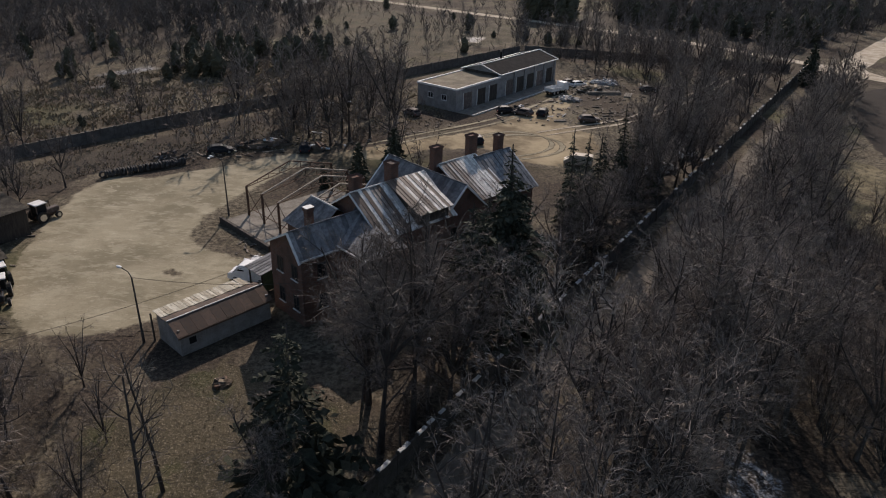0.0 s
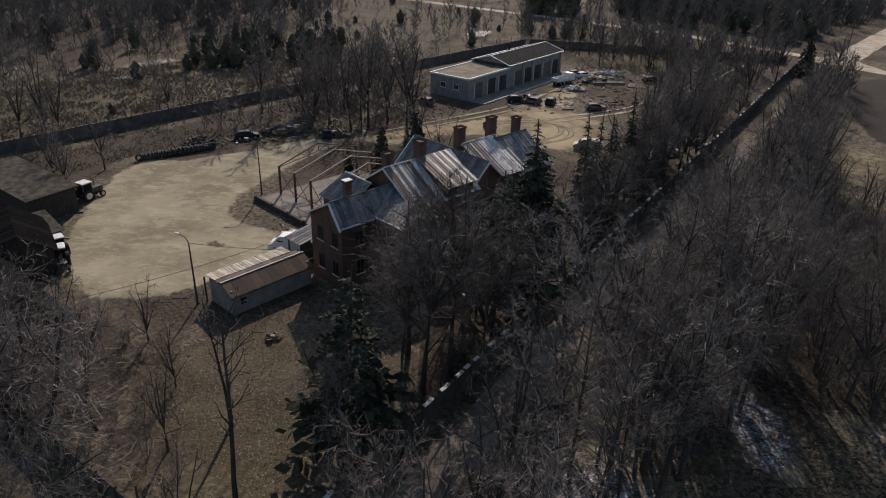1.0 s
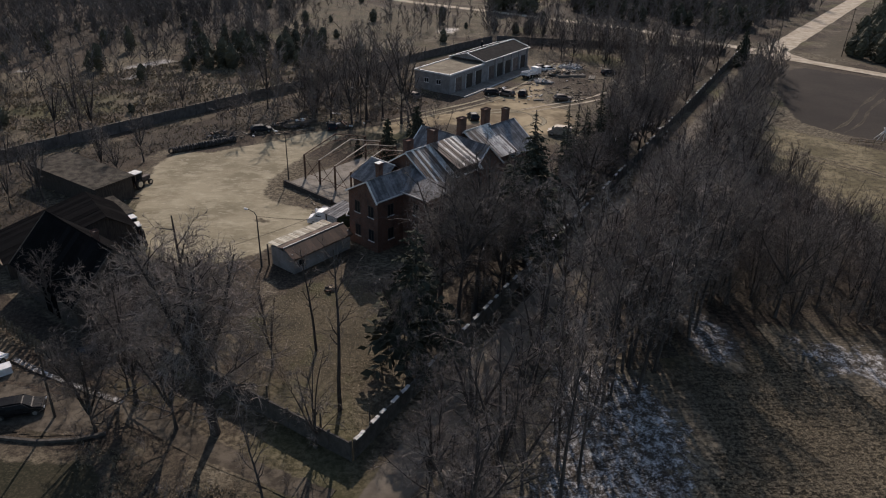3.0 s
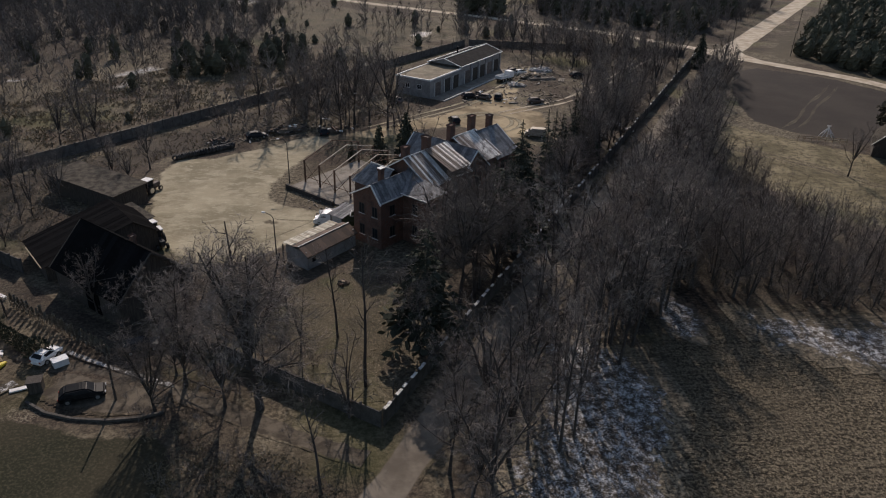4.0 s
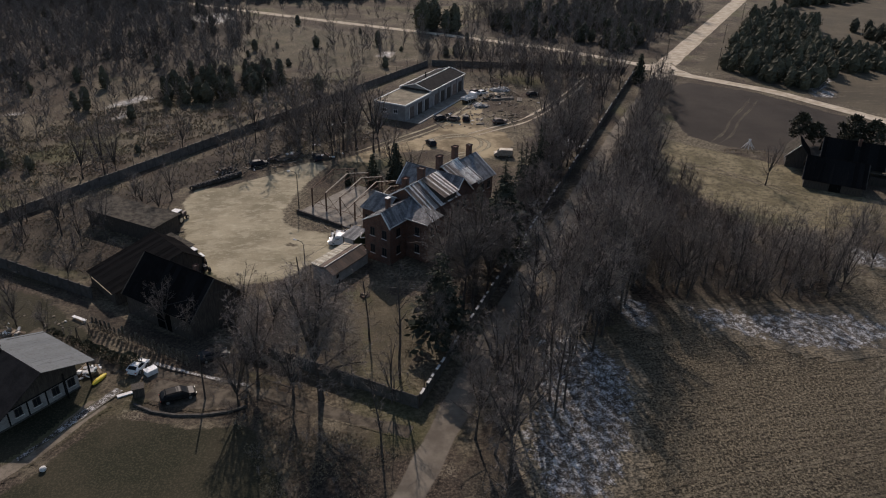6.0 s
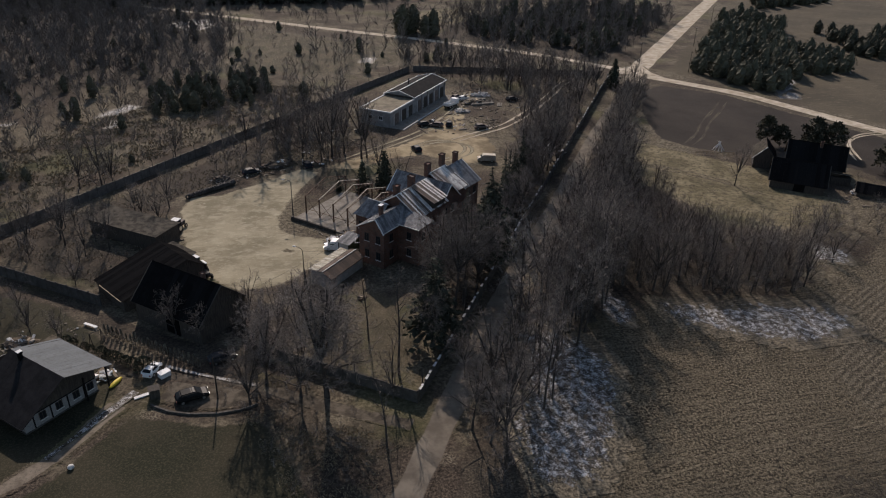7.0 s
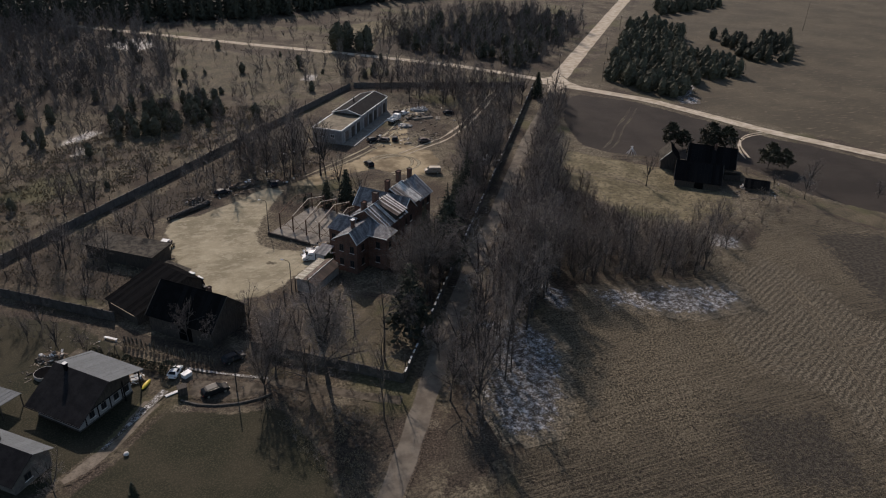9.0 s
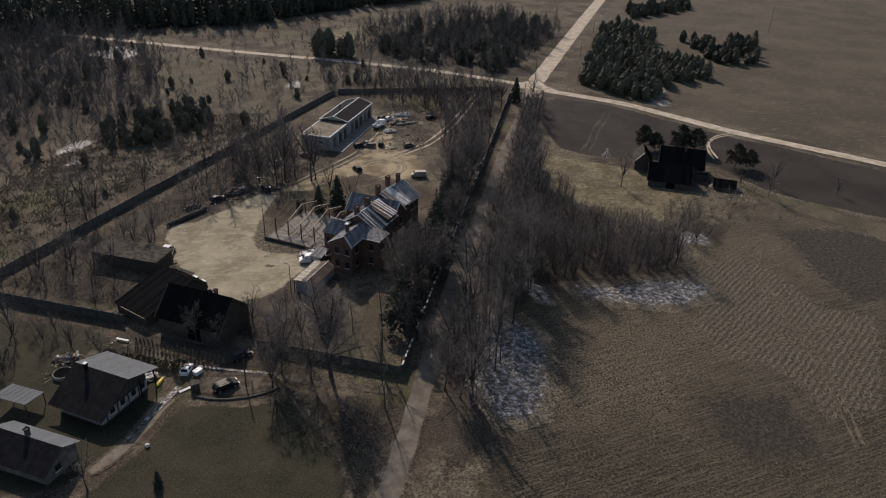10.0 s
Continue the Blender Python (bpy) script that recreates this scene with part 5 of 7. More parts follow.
def conifer(name, seed, h, rad, whorls, per, leaves, bare=0.08, droop=0.35, material=None, taper=1.0, tube=True):
    """A spruce: drooping boughs set round the trunk, each with many flat sprays."""
    r = random.Random(seed)
    wood, fine = Acc(), Acc()
    pts = grow(wood, r, Vector((0, 0, -0.2)), Vector((0, 0, 1)), h, h * 0.013, 6, 6, 0.02, 0.03)
    for i in range(whorls):
        t = bare + (0.985 - bare) * (i / whorls) ** 0.92
        z = t * h
        rr = rad * ((1 - t) / (1 - bare)) ** taper + 0.12
        for j in range(per):
            a = 2 * math.pi * (j + 0.5 * (i % 2) + r.uniform(-0.3, 0.3)) / per
            ln = rr * r.uniform(0.5, 1.28)
            c = Vector((0, 0, z + r.uniform(-0.5, 0.5) * h / whorls))
            o = Vector((math.cos(a), math.sin(a), 0))
            sd = Vector((-o.y, o.x, 0))
            tip = c + o * ln - Vector((0, 0, ln * droop * r.uniform(0.5, 1.3)))
            if tube:
                fine.tube(c, tip, 0.03, 0.01, 3)
            for m in range(leaves):
                u = (m + r.random()) / leaves
                p = c.lerp(tip, 0.15 + 0.85 * u)
                s = 1 if m % 2 else -1
                l2 = ln * (0.42 - 0.22 * u) * r.uniform(0.7, 1.3)
                d = (o * r.uniform(0.4, 0.9) + sd * s * r.uniform(0.5, 1.0) + Vector((0, 0, r.uniform(-0.65, 0.1)))).normalized()
                fine.leaf(p, p + d * l2, (d.cross(rvec(r))).normalized() * l2 * r.uniform(0.2, 0.36) * (1 if tube else 2.6))
    return wood.mesh("trunk", M_BARK), fine.mesh("crown", material or M_NEEDLE)


def clump_tree(name, seed, h, rad, clumps, leaves, material, base=0.15, flat=0.8, limbs=True, fat=1.0):
    """A rounded evergreen: clumps of small sprays on upswept boughs, ragged outline."""
    r = random.Random(seed)
    wood, fine = Acc(), Acc()
    grow(wood, r, Vector((0, 0, -0.2)), Vector((0, 0, 1)), h * 0.92, h * 0.016, 5, 5, 0.04, 0.03)
    for i in range(clumps):
        t = base + (1 - base) * r.random() ** 0.85
        rr = rad * math.sin(math.pi * min(1.0, (1.03 - t) / (1.03 - base) * 0.72 + 0.02)) * r.uniform(0.45, 1.1)
        a = r.uniform(0, 2 * math.pi)
        c = Vector((math.cos(a) * rr, math.sin(a) * rr, t * h))
        if limbs:
            wood.tube(Vector((0, 0, max(0.2, (t - 0.12) * h))), c, 0.04, 0.015, 3)
        s = rad * r.uniform(0.22, 0.4)
        for _ in range(leaves):
            d = rvec(r)
            d.z *= flat
            p = c + d * s * r.uniform(0.1, 0.7)
            e = (d + Vector((0, 0, 0.35)) + rvec(r) * 0.5).normalized()
            l2 = s * r.uniform(0.4, 0.8)
            fine.leaf(p, p + e * l2, e.cross(rvec(r)).normalized() * l2 * r.uniform(0.14, 0.26) * fat)
    return wood.mesh("trunk", M_BARK), fine.mesh("crown", material)


def full_conifer(seed, h, rad, leaves, rounded, base=0.04, size=0.17, sides=7, rings=5, material=None):
    """A full evergreen: a lumpy inner crown with many sprays standing out of it, so that the outline is ragged."""
    r = random.Random(seed)
    wood, fine = Acc(), Acc()
    wood.tube(Vector((0, 0, -0.2)), Vector((0, 0, h * 0.6)), h * 0.016, h * 0.006, 5)
    lump = [r.uniform(0.75, 1.15) for _ in range(sides)]

    def prof(t):
        return rad * (math.sin(math.pi * (0.2 + 0.77 * t)) ** 0.75 if rounded else (1.0 - t) ** 0.85 * min(1.0, 0.55 + 3 * t))
    rows_ = []
    for i in range(rings + 1):
        t = i / rings
        z, q = h * (base + (0.97 - base) * t), prof(t) * 0.66
        k = len(fine.v)
        tw = i * 0.5
        fine.v += [Vector((math.cos(2 * math.pi * j / sides + tw) * q * lump[j] * r.uniform(0.75, 1.2), math.sin(2 * math.pi * j / sides + tw) * q * lump[j] * r.uniform(0.75, 1.2), z + r.uniform(-0.3, 0.3) * h / rings * (0 < i < rings))) for j in range(sides)]
        rows_.append(k)
    for a, b in zip(rows_, rows_[1:]):
        for j in range(sides):
            m = (j + 1) % sides
            fine.f.append((a + j, a + m, b + m, b + j))
    for i in range(leaves):
        t = ((i + r.random()) / leaves) ** (0.9 if rounded else 1.25)
        a = i * 2.399 + r.uniform(-0.3, 0.3)
        q = prof(t) * r.uniform(0.45, 0.85) * (1 + 0.3 * math.sin(a * 3 + t * 9) * math.sin(t * 14 + seed))
        o = Vector((math.cos(a), math.sin(a), 0))
        p = o * q + Vector((0, 0, h * (base + (0.97 - base) * t)))
        e = (o * r.uniform(0.5, 1.0) + Vector((0, 0, r.uniform(0.0, 0.9) if rounded else r.uniform(-0.6, 0.25))) + rvec(r) * 0.35).normalized()
        s = h * size * r.uniform(0.5, 1.1) * (1.15 - 0.6 * t)
        fine.leaf(p, p + e * s, e.cross(rvec(r)).normalized() * s * r.uniform(0.22, 0.36))
    return wood.mesh("trunk", M_BARK), fine.mesh("crown", material or M_NEEDLE)


def tree_thing(name, meshes, label, category, group):
    ob = thing(name, 0, 0, 0, 0, label, category, group)
    for me in meshes:
        k = new(me.name, me)
        k.parent = ob
    return ob


BIG = [tree_thing("bare_tree", fork_tree(100 + i, h, f, 6, 8, 8, 6, 2, 0.023, fan), "tall leafless deciduous tree with a dense twiggy crown", "tree", "bare trees")
       for i, (h, f, fan) in enumerate(((20, 0.34, 36), (22, 0.42, 26), (18, 0.28, 38), (21, 0.45, 28)))]
PALEBIG = [tree_thing("bare_tree", fork_tree(140 + i, 18, 0.35, 5, 6, 6, 5, 2, 0.022, 34, M_SUNLIT_TWIG), "leafless tree, its twigs coloured pale as if sunlit", "tree", "bare trees") for i in range(2)]
MID = [tree_thing("bare_tree", fork_tree(200 + i, h, f, 5, 5, 5, 5, 2, 0.022, 26), "slender leafless tree with fine upswept twigs", "tree", "bare trees") for i, (h, f) in enumerate(((13, 0.25), (15, 0.35), (11, 0.2), (14, 0.3)))]
SLIM = [tree_thing("bare_tree", bare_tree("slim", 260 + i, h, 13, 4, 3, 2, 0.018, clear=0.4, spread=0.16, rise=0.15, trunk_r=0.0135), "thin straight leafless tree", "tree", "bare trees") for i, h in enumerate((14, 16))]
ALDER = [tree_thing("bare_tree", bare_tree("alder", 280 + i, h, 22, 5, 4, 2, 0.024, clear=0.28, spread=0.2, rise=0.14, trunk_r=0.0115), "tall slender leafless tree with fine ascending branches", "tree", "bare trees") for i, h in enumerate((18, 20, 16))]
BUSH = [tree_thing("bare_bush", light_tree(300 + i, h, 14, 7, 5, 0.02, 0.42, clear=0.0, stems=5), "leafless many-stemmed thicket bush", "bush", "thicket") for i, h in enumerate((4.5, 6, 7.5))]
SPRUCE = [tree_thing("spruce", conifer("spruce", 400 + i, h, rd, 25, 8, 13, bare=b, droop=0.42, material=M_SPRUCE), "dark green spruce with drooping boughs", "tree", "spruces") for i, (h, rd, b) in enumerate(((17, 3.6, 0.10), (20, 4.0, 0.2), (14, 3.2, 0.05), (19, 2.7, 0.12)))]
HIGHSPRUCE = [tree_thing("spruce", conifer("spruce", 430 + i, h, rd, 15, 7, 12, bare=0.42, droop=0.35, material=M_SPRUCE, taper=0.7), "tall spruce with a bare lower trunk and a dark crown", "tree", "spruces") for i, (h, rd) in enumerate(((18, 3.9), (16, 3.5)))]
LOOSE = [tree_thing("spruce", conifer("spruce", 440, 16, 4.6, 15, 6, 13, bare=0.2, droop=0.3, material=M_SPRUCE, taper=0.8), "loose old spruce with layered drooping boughs", "tree", "spruces")]
THUJA = [tree_thing("thuja", full_conifer(450 + i, h, rd, 620, False, 0.03, 0.10, 9, 9, M_THUJA), "dense dark evergreen with a pointed crown", "tree", "evergreens") for i, (h, rd) in enumerate(((10, 2.7), (8, 2.0)))]
PINE = [tree_thing("pine", clump_tree("pine", 480 + i, h, rd * 1.1, 64, 34, M_PINE, base=0.25, fat=1.5), "young dark green pine", "tree", "pines") for i, (h, rd) in enumerate(((6, 2.6), (8, 3.1), (4.5, 2.1)))]
USED = {}


def plant(kinds, x, y, s=1.0, which=None, r=random.Random(5)):
    i = r.randrange(len(kinds)) if which is None else which
    ob = kinds[i]
    m = pose(x, y, 0, r.uniform(-2.5, 2.5), r.uniform(-2.5, 2.5), r.uniform(0, 360)) @ Matrix.Scale(s * r.uniform(0.92, 1.08), 4)
    if ob.name not in USED:
        USED[ob.name] = ob
        ob.matrix_basis = m
        return ob
    made = copy_thing(ob, Matrix.Identity(4))
    made.matrix_basis = m
    return made


def scatter(kinds, poly, n, smin, smax, seed, gap=2.0, avoid=()):
    r = random.Random(seed)
    xs, ys = [p[0] for p in poly], [p[1] for p in poly]
    done, tries = [], 0
    while len(done) < n and tries < n * 40:
        tries += 1
        x, y = r.uniform(min(xs), max(xs)), r.uniform(min(ys), max(ys))
        if not inside(poly, x, y) or any((x - a) ** 2 + (y - b) ** 2 < gap * gap for a, b in done) or any(inside(q, x, y) for q in avoid):
            continue
        done.append((x, y))
        plant(kinds, x, y, r.uniform(smin, smax))
    return done


# outside the wall corner
MAIN = [tree_thing("bare_tree", fork_tree(777, 19, 0.34, 9, 10, 9, 6, 2, 0.025, 24, None, 0.024), "great leafless tree forked low into rising limbs", "tree", "bare trees"),
        tree_thing("bare_tree", fork_tree(778, 15.5, 0.22, 6, 9, 8, 6, 3, 0.024, 42, None, 0.020), "broad leafless tree with a round twiggy crown", "tree", "bare trees")]
plant(MAIN, -27.8, 26.3, 1.02, 0)
plant(MAIN, -36.2, 31.0, 1.0, 1)
plant(MAIN, -38.6, 27.0, 0.75, 1)
plant(MID, -37.6, 33.0, 0.95, 2)
plant(MID, -31.5, 27.0, 0.9, 0)
plant(MID, -18.5, 24.0, 0.9, 2)
# along the edge of the field, beside the snow
for x, y, s, w in ((-6.0, 9.5, 1.0, 1), (-3.2, 16.0, 1.05, 3), (-5.0, 20.5, 1.05, 1), (0.2, 23.5, 1.0, 0), (1.8, 30.0, 1.1, 1), (-8.0, 5.0, 0.85, 2)):
    plant(MID, x, y, s, w)
plant(SLIM, -21.2, 14.0, 0.85, 0)
for x, y, s, w in ((-30.6, 28.8, 0.5, 0), (-24.5, 21.5, 0.4, 1), (-20.5, 19.5, 0.4, 0), (-33.5, 30.0, 0.7, 2)):
    plant(BUSH, x, y, s, w)
# garden inside the wall
plant(SLIM, -16.6, 29.0, 1.15, 0)
plant(SLIM, -19.7, 38.9, 0.8, 1)
plant(LOOSE, -9.5, 36.4, 1.0, 0)
for x, y, s, w in ((2.8, 52.4, 1.08, 1), (6.5, 58.5, 1.0, 0)):
    plant(HIGHSPRUCE, x, y, s, w)
for x, y, s, w in ( (7.2, 59.2, 1.1, 1), (15.5, 75.0, 1.0, 3), (20, 83, 0.95, 0), (5.5, 70.0, 0.9, 2), (25, 90, 0.9, 3), (17.5, 79.5, 0.85, 3), (30, 102, 0.7, 2)):
    plant(SPRUCE, x, y, s, w)
for x, y, s, w in ((-4.0, 43.5, 0.9, 3), (-1.5, 46.4, 0.9, 1), (-5.5, 49.5, 0.8, 1), (-9.9, 34.6, 0.55, 3), (1.5, 49.0, 0.85, 2), (7, 60, 0.7, 1), (-6.0, 50.0, 0.62, 2), (18, 73, 0.65, 3), (31, 91, 0.55, 3)):
    plant(BIG, x, y, s, w)
scatter(BIG, [(-4, 58), (0, 54), (6, 56), (12, 66), (6, 66)], 5, 0.6, 0.78, 71, 2.6)
scatter(BIG, [(7, 67), (12, 66), (24, 84), (20, 86)], 5, 0.45, 0.58, 72, 3.0)
scatter(BIG, [(24, 86), (29, 91), (46, 117), (38, 116), (26, 96)], 9, 0.55, 0.8, 73, 3.0)
# along the lane, outside the wall
for x, y, s, w in ((-7.5, 12, 0.62, 2), (-1.0, 17.5, 0.65, 2), (-9.2, 15.0, 0.5, 1)):
    plant(BIG, x, y, s, w)
scatter(ALDER, [(0, 13), (4, 18), (8, 26), (12, 28), (18, 34), (26, 44), (22, 51), (14, 46), (8, 36), (4, 28)], 32, 0.68, 1.02, 81, 2.0)
for x, y, s, w in ((8.4, 43.9, 0.95, 0), (12.3, 44.0, 1.0, 1), (6.5, 36.0, 0.8, 0), (-3.0, 25.0, 0.42, 1), (24, 62, 0.7, 0), (35, 78, 0.65, 1)):
    plant(PALEBIG, x, y, s, w)
for x, y, s, w in ((13.5, 34.5, 0.85, 0), (20.0, 46.0, 0.85, 2), (22.0, 47.0, 0.85, 1), (34.5, 43.7, 0.75, 0), (30.0, 47.0, 0.75, 3), (-7.0, 26.2, 0.42, 0)):
    plant(BIG, x, y, s, w)
LANE_E = [(12, 40), (18, 40), (26, 45), (36, 60), (48, 80), (62, 104), (70, 122), (60, 118), (38, 86), (18, 56)]
scatter(MID, LANE_E, 24, 0.65, 1.1, 21, 3.0)
scatter(BIG, [(6, 34), (16, 36), (28, 50), (40, 70), (50, 88), (44, 88), (24, 60)], 9, 0.6, 0.8, 22, 4)
scatter(BIG, [(40, 80), (50, 88), (64, 112), (66, 122), (58, 114)], 7, 0.5, 0.7, 74, 3.5)
THICKET = [(57, 104), (44, 78), (27, 53), (26, 47), (36, 43), (50, 38), (62, 35.5), (68, 42), (72, 52), (64, 60), (58, 72), (60, 90)]
scatter(BUSH, THICKET, 170, 0.9, 1.4, 23, 1.6)
scatter(MID, THICKET, 30, 0.45, 0.75, 24, 3.0)
for x, y, s in ((28, 47, 0.9), (35.5, 42.0, 1.05), (38, 44.5, 0.7), (44.5, 42.5, 1.05), (47.5, 39.0, 0.65), (54, 40.2, 1.0), (60.5, 37.6, 0.7), (66, 41, 0.85), (24.5, 51, 0.8)):
    plant(ALDER, x, y, s * 0.72)
scatter(ALDER, [(26, 50), (36, 45), (50, 40), (62, 37.5), (66, 42), (50, 45), (36, 50), (28, 54)], 22, 0.5, 0.72, 82, 2.0)
scatter(BUSH, [(70, 54), (76, 44), (88, 52), (96, 62), (88, 66), (78, 62)], 14, 0.8, 1.3, 25, 3.0)
# inner side of the lane wall up to the crossroads
scatter(MID, [(33, 100), (40, 104), (62, 138), (92, 184), (86, 190), (70, 176), (48, 150), (36, 128), (30, 108)], 30, 0.6, 0.9, 26, 3.2)
scatter(MID, [(70, 124), (80, 140), (94, 162), (104, 178), (98, 176), (76, 144), (64, 124)], 12, 0.6, 0.9, 27, 4)
scatter(MID, [(44, 176), (62, 172), (88, 192), (60, 196), (34, 204)], 26, 0.7, 1.0, 28, 3)
# trees along the west wall, both sides
for x, y, s in ((-19, 121, 0.95), (-23.6, 125, 0.9), (-16, 124, 1.0), (-12.5, 126, 0.95), (-8.5, 121, 1.05), (-7, 121.6, 1.0), (-18, 129, 0.9), (-27, 129, 0.9), (-30, 133, 0.9), (-13, 139, 0.9), (-22, 136, 0.8), (-20, 149, 0.95), (-27, 146, 0.9), (-68.6, 112.5, 0.85), (-71, 112.5, 0.9), (-75.9, 113, 0.85), (-56, 130, 0.7), (-38, 132, 0.7), (-2.2, 99.5, 0.7), (-6, 108, 0.75)):
    plant(MID, x, y, s * 1.2)
for x, y, s, w in ((-11.5, 99.2, 0.95, 1), (-6.2, 98.6, 1.05, 0), (-17, 100.5, 0.5, 1), (28, 96, 1.0, 0), (33, 101, 0.9, 1), (93, 178, 1.1, 0)):
    plant(THUJA, x, y, s, w)
for x, y, s in ((-30.5, 38, 0.8), (-26, 44, 0.55), (-34, 44, 0.75), (-38.5, 49, 0.8), (-31, 51, 0.6), (-24, 36, 0.55)):
    plant(MID, x, y, s)
for x, y, s, w in ((-28, 40, 0.5, 0), (-36, 47, 0.6, 1), (-40, 52, 0.5, 2), (-32, 47, 0.45, 0), (-22, 33, 0.4, 1), (-26, 37, 0.45, 2)):
    plant(BUSH, x, y, s, w)
scatter(BUSH, [(-40, 56), (-31, 52), (-26, 44), (-22, 36), (-18, 30), (-30, 36), (-42, 45)], 26, 0.35, 0.65, 75, 1.6)
scatter(MID, [(-90, 82), (-68, 64), (-62, 76), (-66, 96), (-80, 94)], 16, 0.4, 0.75, 76, 3.0)
scatter(MID, [(-102, 74), (-76, 56), (-64, 50), (-62, 48), (-80, 52), (-104, 66)], 10, 0.35, 0.6, 77, 3.5)
scatter(BUSH, [(-100, 78), (-70, 56), (-58, 46), (-60, 44), (-80, 54), (-104, 70)], 24, 0.4, 0.8, 78, 2.0)
# in front of the dark barns and behind them
for x, y, s in ((-50, 47.0, 0.75), (-46, 44, 0.6), (-56, 88, 0.6), (-60, 92, 0.6), (-62, 97, 0.65), (-55, 98, 0.6), (-75, 92, 0.7), (-80, 84, 0.6), (-84, 62, 0.7), (-76, 60, 0.6)):
    plant(MID, x, y, s)
for x, y, s, w in ((-33, 50, 0.6, 0), (-36, 46, 0.5, 1), (-36.5, 54.5, 0.5, 1)):
    plant(BUSH, x, y, s, w)
# by the neighbour's houses
for x, y, s in ((-88, 42, 0.7), (-84, 48, 0.6), (-69.5, 12.5, 0.55), (-73, 53, 0.5)):
    plant(MID, x, y, s)
# farm trees
for x, y, s in ((109, 112, 1.35), (112.5, 110, 1.1), (122, 108, 1.35), (125.5, 104, 1.4), (119, 104, 1.0), (128, 87, 1.25), (131.5, 84.5, 1.0)):
    plant(PINE, x, y, s * 0.72, 1)
plant(PALEBIG, 120, 64, 0.5, 1)
plant(MID, 81, 86, 0.7, 1)
for x, y, s, w in ((104, 62, 0.6, 1), (108, 58, 0.5, 0), (98, 60, 0.7, 2), (92, 64, 0.6, 1), (114, 62, 0.5, 0), (117, 84, 0.5, 1), (121, 77, 0.5, 0), (90, 70, 0.4, 0), (84, 66, 0.6, 2), (100, 52, 0.5, 1), (110, 50, 0.5, 0), (86, 62, 1.0, 2), (103, 63, 0.9, 2), (96, 55, 0.8, 1), (88, 59, 0.9, 1), (106, 66, 0.8, 2), (118, 68, 0.7, 1)):
    plant(BUSH, x, y, s, w)

for x, y, s in ((76.3, 46, 0.6), (82, 56, 0.6), (128, 70, 0.6), (118, 74, 0.5), (142, 58, 0.5)):
    plant(MID, x, y, s)


def woods(name, poly, kinds, n, smin, smax, seed, label, material, category="woods", avoid=(), gap=0.0):
    """Far woods: many trees joined in one mesh."""
    r = random.Random(seed)
    xs, ys = [p[0] for p in poly], [p[1] for p in poly]
    data = []
    for me in kinds:
        co = np.empty(len(me.vertices) * 3)
        me.vertices.foreach_get("co", co)
        data.append((co.reshape(-1, 3), [tuple(p.vertices) for p in me.polygons]))
    vs, fs, off, k, tries, done = [], [], 0, 0, 0, []
    while k < n and tries < n * 30:
        tries += 1
        x, y = r.uniform(min(xs), max(xs)), r.uniform(min(ys), max(ys))
        if not inside(poly, x, y) or any(inside(q, x, y) for q in avoid):
            continue
        if gap and any((x - a) ** 2 + (y - b) ** 2 < gap * gap for a, b in done):
            continue
        done.append((x, y))
        co, pf = data[r.randrange(len(data))]
        s, a = r.uniform(smin, smax), r.uniform(0, 6.28)
        ca, sa = math.cos(a) * s, math.sin(a) * s
        c = np.empty_like(co)
        c[:, 0], c[:, 1], c[:, 2] = co[:, 0] * ca - co[:, 1] * sa + x, co[:, 0] * sa + co[:, 1] * ca + y, co[:, 2] * s * r.uniform(0.85, 1.2)
        vs.append(c)
        fs += [tuple(i + off for i in f) for f in pf]
        off += len(co)
        k += 1
    me = bpy.data.meshes.new(name)
    me.from_pydata(np.concatenate(vs).tolist(), [], fs)
    me.materials.append(material)
    return tagged(new(name, me), label, category, kind="stuff")


def joined(pair):
    """Trunk and crown of a low-detail tree in one mesh."""
    v, f = [], []
    for me in pair:
        k = len(v)
        v += [tuple(p.co) for p in me.vertices]
        f += [tuple(i + k for i in p.vertices) for p in me.polygons]
    me = bpy.data.meshes.new("low")
    me.from_pydata(v, [], f)
    return me


LOWBARE = [joined(light_tree(600 + i, h, 15, 8, 0, 0.085, 0.33)) for i, h in enumerate((9, 11, 7, 12, 10))]
LOWBUSH = [joined(light_tree(640 + i, h, 8, 5, 2, 0.036, 0.55, clear=0.0, stems=3)) for i, h in enumerate((2.2, 3.2, 4.2))]
LOWPINE = [joined(full_conifer(660 + i, h, rd, 150, True, 0.04, 0.115)) for i, (h, rd) in enumerate(((6.0, 2.9), (7.4, 3.2), (4.8, 2.7), (7.8, 2.9)))]
LOWSPRUCE = [joined(full_conifer(680 + i, h, rd, 60, False, 0.06, 0.16, 6, 5)) for i, (h, rd) in enumerate(((16, 3.2), (20, 3.6), (13, 2.8)))]
ROADS = ([(111, 207), (119, 198), (258, 362), (340, 452), (328, 456), (240, 356)], [(106, 198), (112, 205), (-8, 309), (-77, 362), (-200, 457), (-201, 447), (-78, 352), (-10, 299)])
woods("pine_wood", [(135, 192), (148, 160), (156, 165), (178, 182), (203, 184), (216, 206), (206, 226), (212, 250), (233, 262), (246, 308), (226, 302), (197, 274)], LOWPINE, 270, 0.75, 1.2, 31, "dark young pine plantation on the meadow", M_PINE, gap=3.1)
woods("pine_wood", [(220, 206), (252, 202), (290, 240), (268, 248), (250, 268), (240, 236)], LOWPINE, 70, 0.8, 1.1, 32, "ragged belt of young pines", M_PINE)
